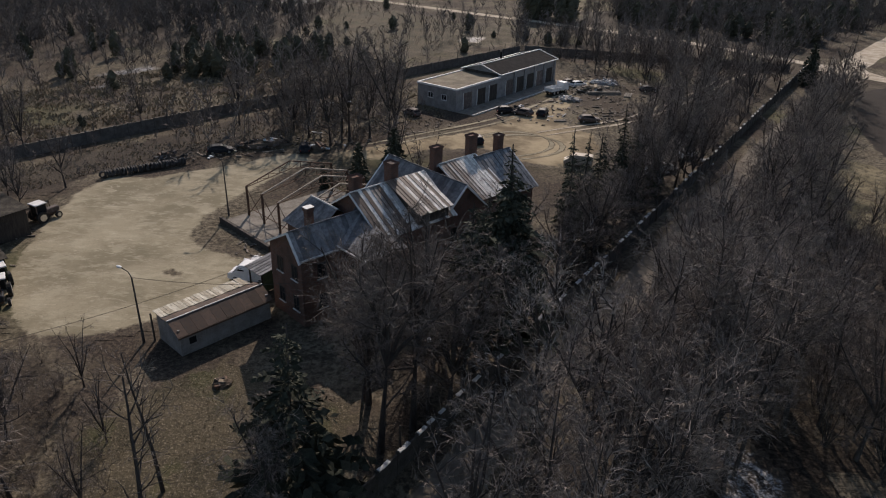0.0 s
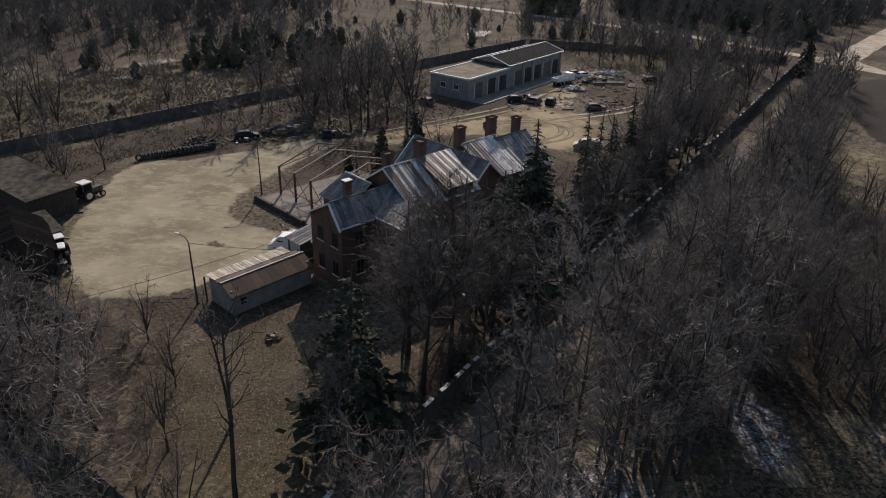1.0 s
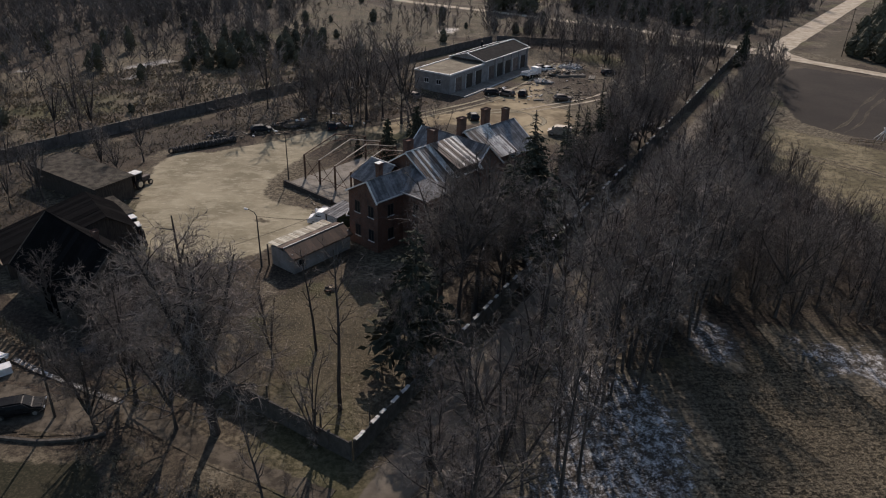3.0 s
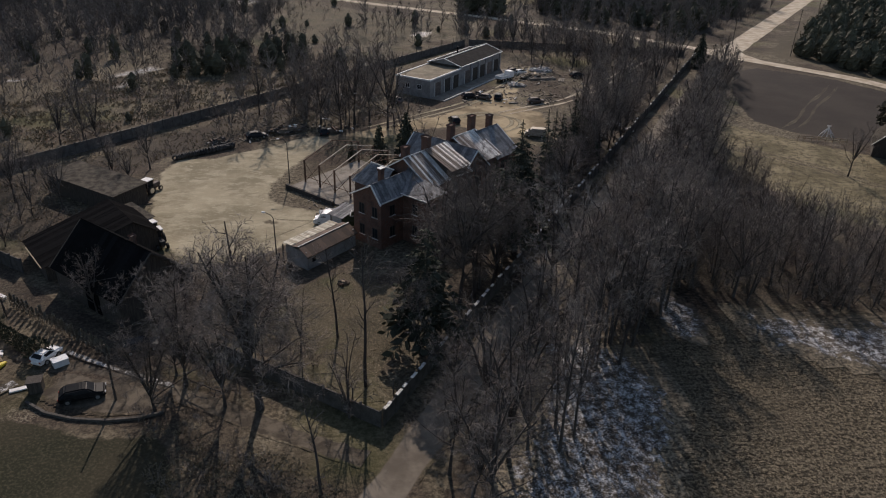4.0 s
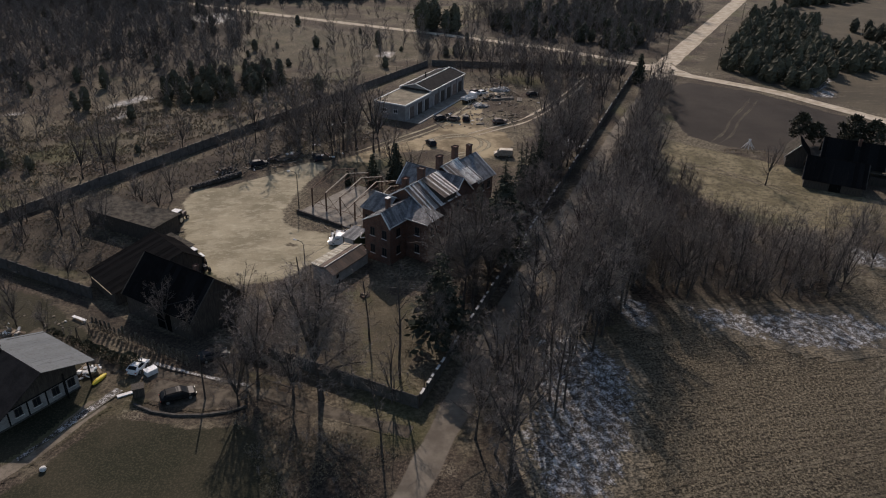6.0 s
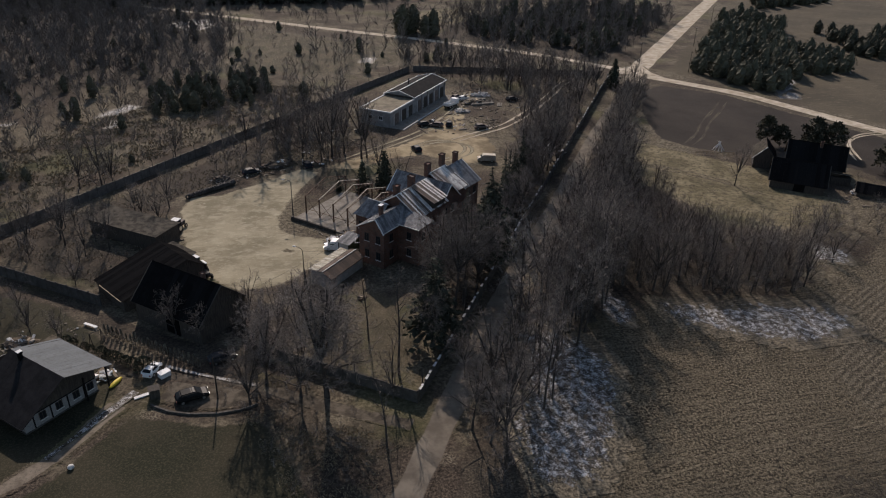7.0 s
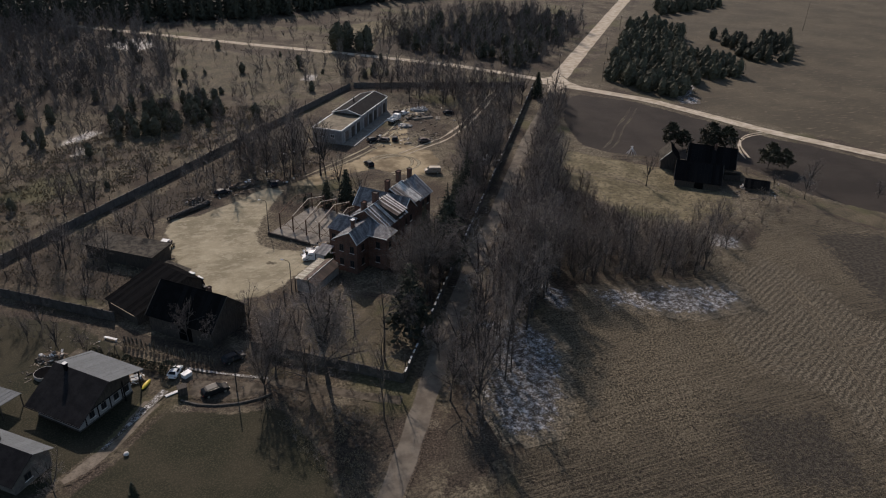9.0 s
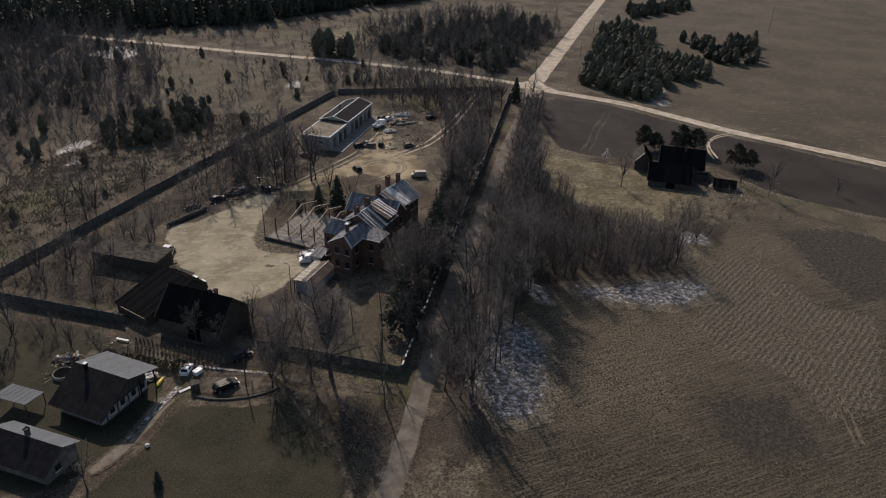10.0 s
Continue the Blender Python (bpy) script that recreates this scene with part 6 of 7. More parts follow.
woods("pine_wood", [(262, 330), (330, 350), (350, 372), (285, 362)], LOWPINE, 80, 0.8, 1.2, 33, "far strip of pines by the road", M_PINE)
woods("young_wood", [(46, 268), (108, 216), (130, 235), (188, 298), (186, 330), (178, 372), (120, 362), (72, 328)], LOWBARE, 760, 0.7, 1.1, 34, "grey leafless young wood", M_TWIGDARK, avoid=ROADS)
woods("young_pines", [(60, 280), (108, 225), (188, 300), (178, 350), (110, 330)], LOWPINE, 150, 0.8, 1.2, 35, "young pines among the leafless wood", M_PINE, avoid=ROADS)
woods("far_forest", [(-420, 330), (-250, 345), (-118, 360), (-78, 366), (-30, 370), (20, 372), (50, 392), (102, 427), (160, 440), (300, 480), (330, 560), (-420, 460)], LOWSPRUCE, 800, 0.8, 1.25, 36, "dark spruce forest at the edge of the land", M_NEEDLE, avoid=ROADS)
woods("far_forest", [(-260, 352), (-118, 360), (-78, 366), (-30, 368), (20, 370), (50, 390), (102, 416), (160, 436), (158, 452), (100, 436), (40, 412), (-30, 390), (-120, 384), (-260, 372)], LOWSPRUCE, 420, 0.75, 1.1, 47, "closed dark front of the spruce forest", M_NEEDLE, avoid=ROADS)
woods("far_forest", [(345, 470), (700, 440), (760, 520), (400, 640), (340, 560)], LOWSPRUCE, 180, 0.8, 1.2, 46, "dark forest beyond the meadow", M_NEEDLE)
SCRUB = [(-95, 90), (-20, 172), (24, 216), (60, 206), (78, 230), (38, 262), (-10, 298), (-75, 346), (-170, 400), (-240, 300), (-210, 160), (-150, 100)]
OPEN_W = [(-95, 92), (-22, 172), (-8, 192), (-40, 190), (-62, 172), (-80, 150), (-98, 128)]
OPEN_C = [(-41, 268), (-16, 292), (-8, 251), (-13, 224), (-28, 206), (-44, 210)]
OPEN_N = [(-20, 296), (50, 246), (40, 236), (-2, 262), (-40, 290)]
woods("scrub", SCRUB, LOWBUSH, 1050, 0.6, 1.6, 37, "leafless scrub bushes over dry grass", M_BUSHTWIG)
woods("alder_wood", [(-104, 100), (-78, 150), (-62, 172), (-40, 192), (-10, 196), (14, 220), (40, 236), (-2, 262), (-30, 296), (-75, 348), (-170, 400), (-260, 330), (-210, 160), (-150, 105)], LOWBARE, 850, 0.55, 1.15, 38, "dense grey leafless wood", M_TWIGDARK, avoid=(OPEN_W, OPEN_N, OPEN_C))
woods("alder_wood", [(-130, 376), (-77, 364), (-55, 350), (-40, 300), (-44, 232), (-62, 211), (-88, 202), (-99, 193), (-150, 120), (-200, 150), (-240, 330)], LOWBARE, 1150, 0.8, 1.3, 51, "dense dark leafless wood with a closed crown", M_TWIGDARK, avoid=([(-74, 312), (-60, 294), (-48, 308), (-50, 330), (-66, 330)],))
woods("young_pines", [(-120, 376), (-80, 360), (-45, 330), (-50, 240), (-75, 215), (-130, 180), (-200, 300)], LOWPINE, 30, 0.6, 0.9, 52, "dark young pines among the leafless wood", M_PINE, avoid=ROADS)
woods("scrub", [(-70, 366), (20, 360), (60, 388), (110, 350), (100, 320), (60, 285), (-4, 312)], LOWBUSH, 150, 0.8, 1.8, 53, "dark scrub between the road and the forest", M_TWIGDARK, avoid=ROADS)
woods("roadside_pines", [(30, 282), (36, 276), (48, 272), (50, 280), (40, 288)], LOWPINE, 9, 1.4, 1.8, 54, "tall dark pines beside the gravel road", M_PINE)
woods("alder_wood", [(20, 214), (54, 208), (98, 196), (104, 200), (70, 230), (36, 240), (18, 226)], LOWBARE, 110, 0.6, 0.95, 55, "leafless saplings outside the north wall", M_TWIGDARK, avoid=ROADS)
woods("alder_wood", OPEN_W, LOWBARE, 45, 0.4, 0.8, 39, "thin leafless saplings over dry grass", M_TWIG)
woods("scrub_pines", SCRUB, LOWPINE, 130, 0.4, 0.85, 40, "scattered young pines in the scrub", M_PINE)
woods("scrub_pines", [(-66, 165), (-40, 175), (-28, 190), (-50, 200), (-72, 185)], LOWPINE, 34, 0.6, 1.0, 41, "group of young pines in the scrub", M_PINE)
woods("scrub", [(28, 98), (62, 140), (92, 186), (60, 196), (30, 206), (40, 150), (30, 130)], LOWBUSH, 110, 0.5, 1.0, 42, "leafless scrub in the compound", M_TWIG)
woods("scrub", [(-4, 22), (14, 31), (26, 45), (60, 104), (70, 124), (52, 110), (18, 60)], LOWBUSH, 120, 0.5, 1.1, 43, "leafless undergrowth along the lane", M_TWIG)
woods("scrub", [(-52, 52), (-40, 30), (-20, 16), (-33, 3), (-38, 22), (-46, 36)], LOWBUSH, 30, 0.4, 0.9, 44, "low bare shrubs by the drive", M_TWIG)
woods("scrub", [(-88, 84), (-62, 62), (-58, 76), (-62, 92), (-54, 104), (-36, 114), (-24, 120), (-6, 130), (2, 140), (-8, 172), (-40, 138)], LOWBUSH, 120, 0.4, 1.0, 56, "bare shrubs on the rough ground inside the wall", M_TWIG)
woods("scrub", [(28, 206), (60, 199), (92, 190), (88, 185), (58, 193), (30, 199)], LOWBUSH, 60, 0.9, 1.5, 57, "bare scrub along the far wall", M_BUSHTWIG)
woods("alder_wood", [(44, 134), (52, 132), (66, 150), (92, 186), (84, 192), (60, 197), (44, 192), (56, 176), (52, 158)], LOWBARE, 90, 0.7, 1.05, 58, "grey leafless saplings in the far half of the compound", M_TWIG)
woods("alder_wood", [(-44, 114), (-24, 118), (-8, 127), (-10, 146), (-4, 168), (-14, 160), (-48, 122)], LOWBARE, 50, 0.9, 1.3, 59, "leafless saplings inside the west wall", M_TWIG)
woods("alder_wood", [(60, 110), (72, 126), (84, 142), (100, 166), (94, 168), (78, 148), (62, 124)], LOWBARE, 60, 0.6, 1.0, 60, "leafless saplings along the lane's edge", M_TWIG)
woods("scrub", [(-30, 112), (-8, 120), (4, 133), (-8, 150), (-14, 162), (-50, 124)], LOWBUSH, 40, 0.4, 0.9, 45, "bare shrubs along the west wall", M_TWIG)


def tufts(name, poly, n, h, seed, label, material):
    """Dead grass: many small bent blades in tufts, thinned out by patches."""
    r = random.Random(seed)
    xs, ys = [p[0] for p in poly], [p[1] for p in poly]
    acc, k, tries = Acc(), 0, 0
    while k < n and tries < n * 12:
        tries += 1
        x, y = r.uniform(min(xs), max(xs)), r.uniform(min(ys), max(ys))
        if noise.noise((x * 0.25, y * 0.25, seed)) + r.uniform(-0.4, 0.4) < 0 or not inside(poly, x, y):
            continue
        k += 1
        p = Vector((x, y, 0.0))
        for _ in range(3):
            d = Vector((r.uniform(-0.8, 0.8), r.uniform(-0.8, 0.8), r.uniform(0.5, 1))).normalized()
            acc.blade(p, p + d * h * r.uniform(0.6, 1.4), h * 0.22, rvec(r))
    return tagged(new(name, acc.mesh(name, material)), label, "grass", kind="stuff")


tufts("dry_grass", [(-27, 51), (-20, 57), (-14, 52), (-4, 50), (-8, 38), (-15, 25), (-26, 33), (-36, 43), (-38, 55)], 7000, 0.15, 1, "tufts of dead grass inside the wall", M_STRAW)
tufts("dry_grass", [(14, 20), (24, 40), (36, 40), (60, 32), (90, 50), (110, 60), (90, 0), (60, -40), (0, -30), (-4, 0)], 19000, 0.19, 2, "short dead stubble on the field", M_STRAW)
tufts("dry_grass", [(-95, 92), (-22, 172), (-8, 192), (-40, 200), (-62, 182), (-90, 160), (-110, 120)], 9000, 0.6, 3, "tall dead grass over the scrubland", M_STRAW)
tufts("dry_grass", [(56, 108), (64, 128), (86, 108), (98, 96), (104, 72), (96, 62), (76, 60), (62, 76)], 5000, 0.2, 4, "pale dead grass by the farm", M_STRAW)
tufts("dry_grass", [(-88, 84), (-62, 62), (-58, 76), (-62, 92), (-54, 104), (-36, 114), (-24, 120), (-6, 130), (2, 140), (-8, 172), (-40, 138)], 5000, 0.4, 6, "dead grass inside the wall", M_STRAW)
tufts("dry_grass", [(-33, 3), (-40, 26), (-24, 19), (-19.5, 14), (-24, 7), (-31, -4)], 3200, 0.28, 5, "dead grass along the lane", M_STRAW)

# ---- street lamps, poles, wires ----


def street_lamp(x, y, h, rz, heads=1, label="dark street lamp post with a bent arm"):
    ob = thing("street_lamp", x, y, rz, 0, label, "lamp", "street lamps")
    bm = bmesh.new()
    rod(bm, (0, 0, 0), (0, 0, 1.2), 0.14, 8)
    rod(bm, (0, 0, 1.2), (0, 0, h - 0.7), 0.11, 8, 0.07)
    part("pole", bm, M_DARKPOST, ob)
    for s in (1, -1)[:heads]:
        part("arm", rods([((0, 0, h - 0.7), (0.35 * s, 0, h - 0.2)), ((0.35 * s, 0, h - 0.2), (1.3 * s, 0, h))], 0.05), M_DARKPOST, ob)
        bm = bmesh.new()
        bmesh.ops.create_uvsphere(bm, u_segments=10, v_segments=6, radius=0.5)
        bmesh.ops.scale(bm, vec=(0.75, 0.36, 0.24), verts=bm.verts)
        bmesh.ops.translate(bm, vec=(1.6 * s, 0, h), verts=bm.verts)
        part("lamp_head", bm, M_WHITETRIM, ob)
    return ob


street_lamp(-28.4, 58.2, 8.0, 150)
street_lamp(-28.5, 89.3, 8.4, 165)
street_lamp(-17.1, 122.1, 7.6, 20, 2)
street_lamp(-0.3, 48.9, 6.2, 90, 1)


def pole(x, y, h, label, lean=0.0, cross=True):
    ob = thing("utility_pole", x, y, 20, 0, label, "pole", "utility poles")
    bm = bmesh.new()
    rod(bm, (0, 0, 0), (lean, 0, h), 0.13, 7, 0.09)
    part("post", bm, M_DARKWOOD, ob)
    if cross:
        part("crossarm", boxed(lean - 0.8, lean + 0.8, -0.06, 0.06, h - 0.5, h - 0.38), M_DARKWOOD, ob)
        for x0 in (-0.7, 0.0, 0.7):
            part("insulator", rods([((lean + x0, 0, h - 0.38), (lean + x0, 0, h - 0.2))], 0.05), M_WHITETRIM, ob)
    return ob


pole(-43.1, 29.2, 7.2, "plain wooden pole beside the drive", 0.1, False)
for x, y, h in ((98.5, 166, 8), (134, 194, 8.5), (98.3, 180, 7), (165, 240, 8.5), (210, 295, 8.5), (122, 212, 8.5)):
    pole(x, y, h, "wooden utility pole at the roadside")
pole(325.7, 268.1, 17, "tall thin mast standing in the meadow", 0.4, False)
pole(-87, 35, 7, "leaning pole beside the neighbour's garden", 1.2, False)
pole(-88, 43, 6.5, "leaning pole beside the neighbour's garden", -1.4, False)


def wire(a, b, sag, label="thin dark overhead cable on poles", r=0.025):
    bm = bmesh.new()
    a, b = Vector(a), Vector(b)
    pts = [a.lerp(b, i / 14) - Vector((0, 0, sag * 4 * (i / 14) * (1 - i / 14))) for i in range(15)]
    u = Vector((-(b - a).y, (b - a).x, 0)).normalized()
    rings = [[bm.verts.new(p + (u * math.cos(k * math.pi / 2) + Vector((0, 0, math.sin(k * math.pi / 2)))) * r) for k in range(4)] for p in pts]
    for p, q in zip(rings, rings[1:]):
        for k in range(4):
            bm.faces.new((p[k], p[(k + 1) % 4], q[(k + 1) % 4], q[k]))
    bm.faces.new(rings[0][::-1])
    bm.faces.new(rings[-1])
    return lone("cable", bm, M_DARKPOST, label, "cable", "cables")


wire((-20.2, 69.6, 3.0), (-39.2, 51.2, 4.0), 0.5)
wire((-28.4, 58.2, 7.3), (-9.0, 60.3, 6.5), 0.7)
wire((-38.9, 47.5, 6.4), (-86, 35, 6.8), 1.0)

# ---- vehicles ----


def wheel(parent, x, y, r, w=0.22):
    bm = bmesh.new()
    rod(bm, (x, y - w / 2, r), (x, y + w / 2, r), r, 14)
    t = part("wheel", bm, M_RUBBER, parent)
    bm = bmesh.new()
    s = 1 if y > 0 else -1
    rod(bm, (x, y + s * (w / 2 + 0.003), r), (x, y + s * (w / 2 + 0.02), r), r * 0.6, 10)
    part("rim", bm, M_CHROME, t)


def car(x, y, rz, paint, label, ln=4.4, w=1.8, h=1.5, tall=0.0, name="car", group=""):
    """A car: side outline pushed across and drawn in at the roof, glass set in, wheels, lamps."""
    ob = thing(name, x, y, rz, 0, label, "car", group)
    L = ln / 2
    out = [(-L, 0.28), (L, 0.28), (L, 0.62 + tall), (L - 0.12, 0.78 + tall), (L - 1.05, 0.95 + tall), (L - 1.75, h - 0.06), (L - 2.3, h), (-L + 0.75, h - 0.02), (-L + 0.2, 0.98 + tall), (-L + 0.02, 0.85 + tall)]
    bm = bmesh.new()
    prism(bm, out, "y", -w / 2, w / 2)
    for v in bm.verts:
        if v.co.z > 1.05 + tall:
            v.co.y *= 0.80
        elif v.co.z < 0.4:
            v.co.y *= 0.95
    bmesh.ops.bevel(bm, geom=list(bm.edges), offset=0.13, segments=3, affect="EDGES")
    part("body", bm, paint, ob)
    zg0, zg1 = 0.98 + tall, h - 0.10
    bm = bmesh.new()
    slab(bm, [(L - 1.10, -w * 0.40, zg0 + 0.03), (L - 1.10, w * 0.40, zg0 + 0.03), (L - 1.72, w * 0.36, zg1 + 0.02), (L - 1.72, -w * 0.36, zg1 + 0.02)], -0.03)
    part("windscreen", bm, M_GLASS, ob)
    bm = bmesh.new()
    slab(bm, [(-L + 0.22, -w * 0.40, zg0 + 0.06), (-L + 0.22, w * 0.40, zg0 + 0.06), (-L + 0.66, w * 0.36, zg1), (-L + 0.66, -w * 0.36, zg1)], -0.03)
    part("rear_window", bm, M_GLASS, ob)
    for s in (-1, 1):
        bm = bmesh.new()
        y0, y1 = s * (w / 2 * 0.955), s * (w / 2 * 0.83)
        a = [Vector(p) for p in ((L - 1.25, y0, zg0 + 0.02), (-L + 0.45, y0, zg0 + 0.04), (-L + 0.85, y1, zg1), (L - 1.75, y1, zg1))]
        vs = [bm.verts.new(p + Vector((0, s * d, 0))) for d in (-0.02, 0.035) for p in a]
        bm.faces.new(vs[:4])
        bm.faces.new(vs[4:][::-1])
        for i in range(4):
            bm.faces.new((vs[i], vs[(i + 1) % 4], vs[4 + (i + 1) % 4], vs[4 + i]))
        bmesh.ops.recalc_face_normals(bm, faces=bm.faces)
        part("side_window", bm, M_GLASS, ob)
        part("headlight", boxed(L - 0.06, L + 0.02, s * w * 0.36 - 0.18, s * w * 0.36 + 0.18, 0.55 + tall, 0.70 + tall, bevel=0.02), M_CHROME, ob)
        part("tail_light", boxed(-L - 0.02, -L + 0.06, s * w * 0.40 - 0.1, s * w * 0.40 + 0.1, 0.6 + tall, 0.8 + tall, bevel=0.02), M_RED, ob)
        for x0 in (L - 0.85, -L + 0.85):
            wheel(ob, x0, s * (w / 2 - 0.1), 0.33 + tall * 0.3)
    return ob


def van(x, y, rz, paint, label, ln=5.3, w=2.0, h=2.4):
    ob = thing("van", x, y, rz, 0, label, "van")
    L = ln / 2
    bm = bmesh.new()
    prism(bm, [(-L, 0.35), (L, 0.35), (L, 0.85), (L - 0.15, 1.05), (L - 0.75, 1.25), (L - 1.35, h - 0.15), (L - 1.7, h), (-L + 0.1, h - 0.03), (-L, h - 0.3)], "y", -w / 2, w / 2)
    for v in bm.verts:
        if v.co.z > 1.4:
            v.co.y *= 0.9
    bmesh.ops.bevel(bm, geom=list(bm.edges), offset=0.07, segments=2, affect="EDGES")
    part("body", bm, paint, ob)
    bm = bmesh.new()
    slab(bm, [(L - 0.80, -w * 0.43, 1.32), (L - 0.80, w * 0.43, 1.32), (L - 1.32, w * 0.40, h - 0.25), (L - 1.32, -w * 0.40, h - 0.25)], -0.04)
    part("windscreen", bm, M_GLASS, ob)
    for s in (-1, 1):
        part("side_window", boxed(L - 2.1, L - 1.3, s * w * 0.475 - 0.02, s * w * 0.475 + 0.02, 1.35, h - 0.5), M_GLASS, ob)
        part("headlight", boxed(L - 0.1, L + 0.02, s * w * 0.36 - 0.18, s * w * 0.36 + 0.18, 0.75, 0.95, bevel=0.02), M_CHROME, ob)
        for x0 in (L - 0.95, -L + 0.95):
            wheel(ob, x0, s * (w / 2 - 0.12), 0.36)
    return ob


def truck(x, y, rz, cab, bed, label, ln=7.0, name="truck"):
    ob = thing(name, x, y, rz, 0, label, "truck")
    L = ln / 2
    part("chassis", boxed(-L, L - 0.2, -0.45, 0.45, 0.65, 0.9), M_STEEL, ob)
    bm = bmesh.new()
    prism(bm, [(L - 1.9, 0.7), (L, 0.7), (L, 1.5), (L - 0.25, 2.5), (L - 1.9, 2.55)], "y", -1.1, 1.1)
    bmesh.ops.bevel(bm, geom=list(bm.edges), offset=0.08, segments=2, affect="EDGES")
    c = part("cab", bm, cab, ob)
    part("windscreen", boxed(L - 0.2, L - 0.02, -0.95, 0.95, 1.55, 2.25, Matrix.Rotation(radians(0), 4, "Y")), M_GLASS, c)
    bm = bmesh.new()
    box(bm, -L, L - 2.1, -1.15, 1.15, 0.92, 1.05)
    for a in ((-L, L - 2.1, -1.15, -1.08), (-L, L - 2.1, 1.08, 1.15), (-L, -L + 0.07, -1.077, 1.077), (L - 2.17, L - 2.1, -1.077, 1.077)):
        box(bm, *a, 1.053, 1.7)
    part("load_bed", bm, bed, ob)
    for s in (-1, 1):
        for x0 in (L - 1.0, -L + 1.1, -L + 2.3):
            wheel(ob, x0, s * 0.95, 0.48, 0.3)
    return ob


def tractor(x, y, rz, paint, label):
    ob = thing("tractor", x, y, rz, 0, label, "tractor")
    bm = boxed(0.2, 2.1, -0.4, 0.4, 0.8, 1.5, bevel=0.08)
    part("bonnet", bm, paint, ob)
    part("chassis", boxed(-1.2, 1.9, -0.3, 0.3, 0.55, 0.8), M_STEEL, ob)
    bm = bmesh.new()
    for sx in (-1.2, 0.15):
        for sy in (-0.7, 0.7):
            box(bm, sx - 0.05, sx + 0.05, sy - 0.05, sy + 0.05, 0.9, 2.5)
    c = part("cab_frame", bm, paint, ob)
    part("cab_roof", boxed(-1.35, 0.3, -0.85, 0.85, 2.503, 2.65, bevel=0.04), M_WHITETRIM, c)
    part("cab_glass", boxed(-1.14, 0.09, -0.66, 0.66, 1.2, 2.45), M_GLASS, c)
    part("exhaust", rods([((1.2, 0.25, 1.5), (1.2, 0.25, 2.4))], 0.05), M_STEEL, ob)
    for s in (-1, 1):
        wheel(ob, -0.7, s * 0.9, 0.8, 0.42)
        wheel(ob, 1.6, s * 0.75, 0.45, 0.28)
    return ob


def heap(name, x, y, rx, ry, h, n, seed, materials, label, category, rz=0, size=0.5):
    """A pile of odd pieces: each piece an irregular bevelled block laid on the pile."""
    r = random.Random(seed)
    ob = thing(name, x, y, rz, 0, label, category)
    bm = bmesh.new()
    bmesh.ops.create_icosphere(bm, subdivisions=3, radius=1.0)
    for v in bm.verts:
        k = 1 + 0.35 * noise.noise(v.co * 2.3 + Vector((seed, 0, 0)))
        v.co = Vector((v.co.x * rx * k, v.co.y * ry * k, max(-0.1, v.co.z) * h * 0.8 * k))
    part("core", bm, M_EARTH if materials[0] is not M_STONE else M_STONE, ob)
    for i in range(n):
        a, d = r.uniform(0, 6.28), math.sqrt(r.random())
        px, py = math.cos(a) * d * rx, math.sin(a) * d * ry
        z = h * 0.8 * math.sqrt(max(0.0, 1 - d * d)) * r.uniform(0.75, 1.0)
        s = size * r.uniform(0.4, 1.4)
        bm = boxed(-s * r.uniform(0.5, 1.6), s * r.uniform(0.5, 1.6), -s * r.uniform(0.2, 0.7), s * r.uniform(0.2, 0.7), -s * 0.2, s * r.uniform(0.1, 0.5), bevel=0.03)
        bm.transform(pose(px, py, z + 0.05, r.uniform(-28, 28), r.uniform(-28, 28), r.uniform(0, 360)))
        part("piece", bm, r.choice(materials), ob)
    return ob


van(-21.0, 71.3, 168, M_WHITE, "white panel van parked half under the lean-to", 5.0, 1.95, 2.2)
tractor(-46.4, 65.6, -60, M_DARKCAR, "dark tractor with a pale cab roof")
tractor(-48.4, 69.0, 130, M_GREENP, "green tractor parked by the barn")
tractor(-52.3, 86.5, 60, M_RUSTCAR, "dusty brown tractor beside the flat shed")
car(-46.6, 30.0, 15, M_BLACK, "glossy black estate car parked on gravel", 4.6, 1.85, 1.6, 0.1)
car(-52.7, 37.4, 65, M_WHITE, "small white car parked by the hedge", 3.4, 1.6, 1.5, 0.05)
car(-42.6, 38.4, 20, M_DARKCAR, "dark car parked in the barn's shade", 4.3)
truck(27.4, 163.4, 40, M_WHITE, M_WHITETRIM, "white truck with a box body beside the garage", 6.0)
for x, y, rz, m, lab in ((-5.4, 142.0, 130, M_RUSTCAR, "abandoned rusty car by the garage wall"), (14.4, 145.4, 10, M_DARKCAR, "dark derelict car among scrap"), (17.6, 144.2, 150, M_RUSTCAR, "rusty car hulk among scrap"), (21.8, 144.5, 70, M_DARKCAR, "dark car hulk beside the track"),
                         (30.7, 140.2, 5, M_RUSTCAR, "faded car parked on the sand"), (31.8, 172.2, 30, M_RUSTCAR, "faded car behind the garage"), (33.6, 170.5, 30, M_WHITETRIM, "pale car behind the garage"), (7.2, 124.8, 100, M_DARKCAR, "dark car under a bare bush"), (49.9, 167.2, 15, M_DARKCAR, "dark car at the far end of the compound"), (-37.0, 115.5, 20, M_DARKCAR, "dark car hulk by the yard's edge"), (-23, 117.8, 100, M_DARKCAR, "dark van-like hulk under the trees")):
    car(x, y, rz, m, lab, group="parked and scrapped cars")
van(23.9, 113.6, 165, M_PALESTEEL, "dusty pale van parked behind the brick house", 4.8, 1.9, 2.0)
car(44.5, 119.5, 40, M_WHITETRIM, "pale car parked under the trees", 4.3)
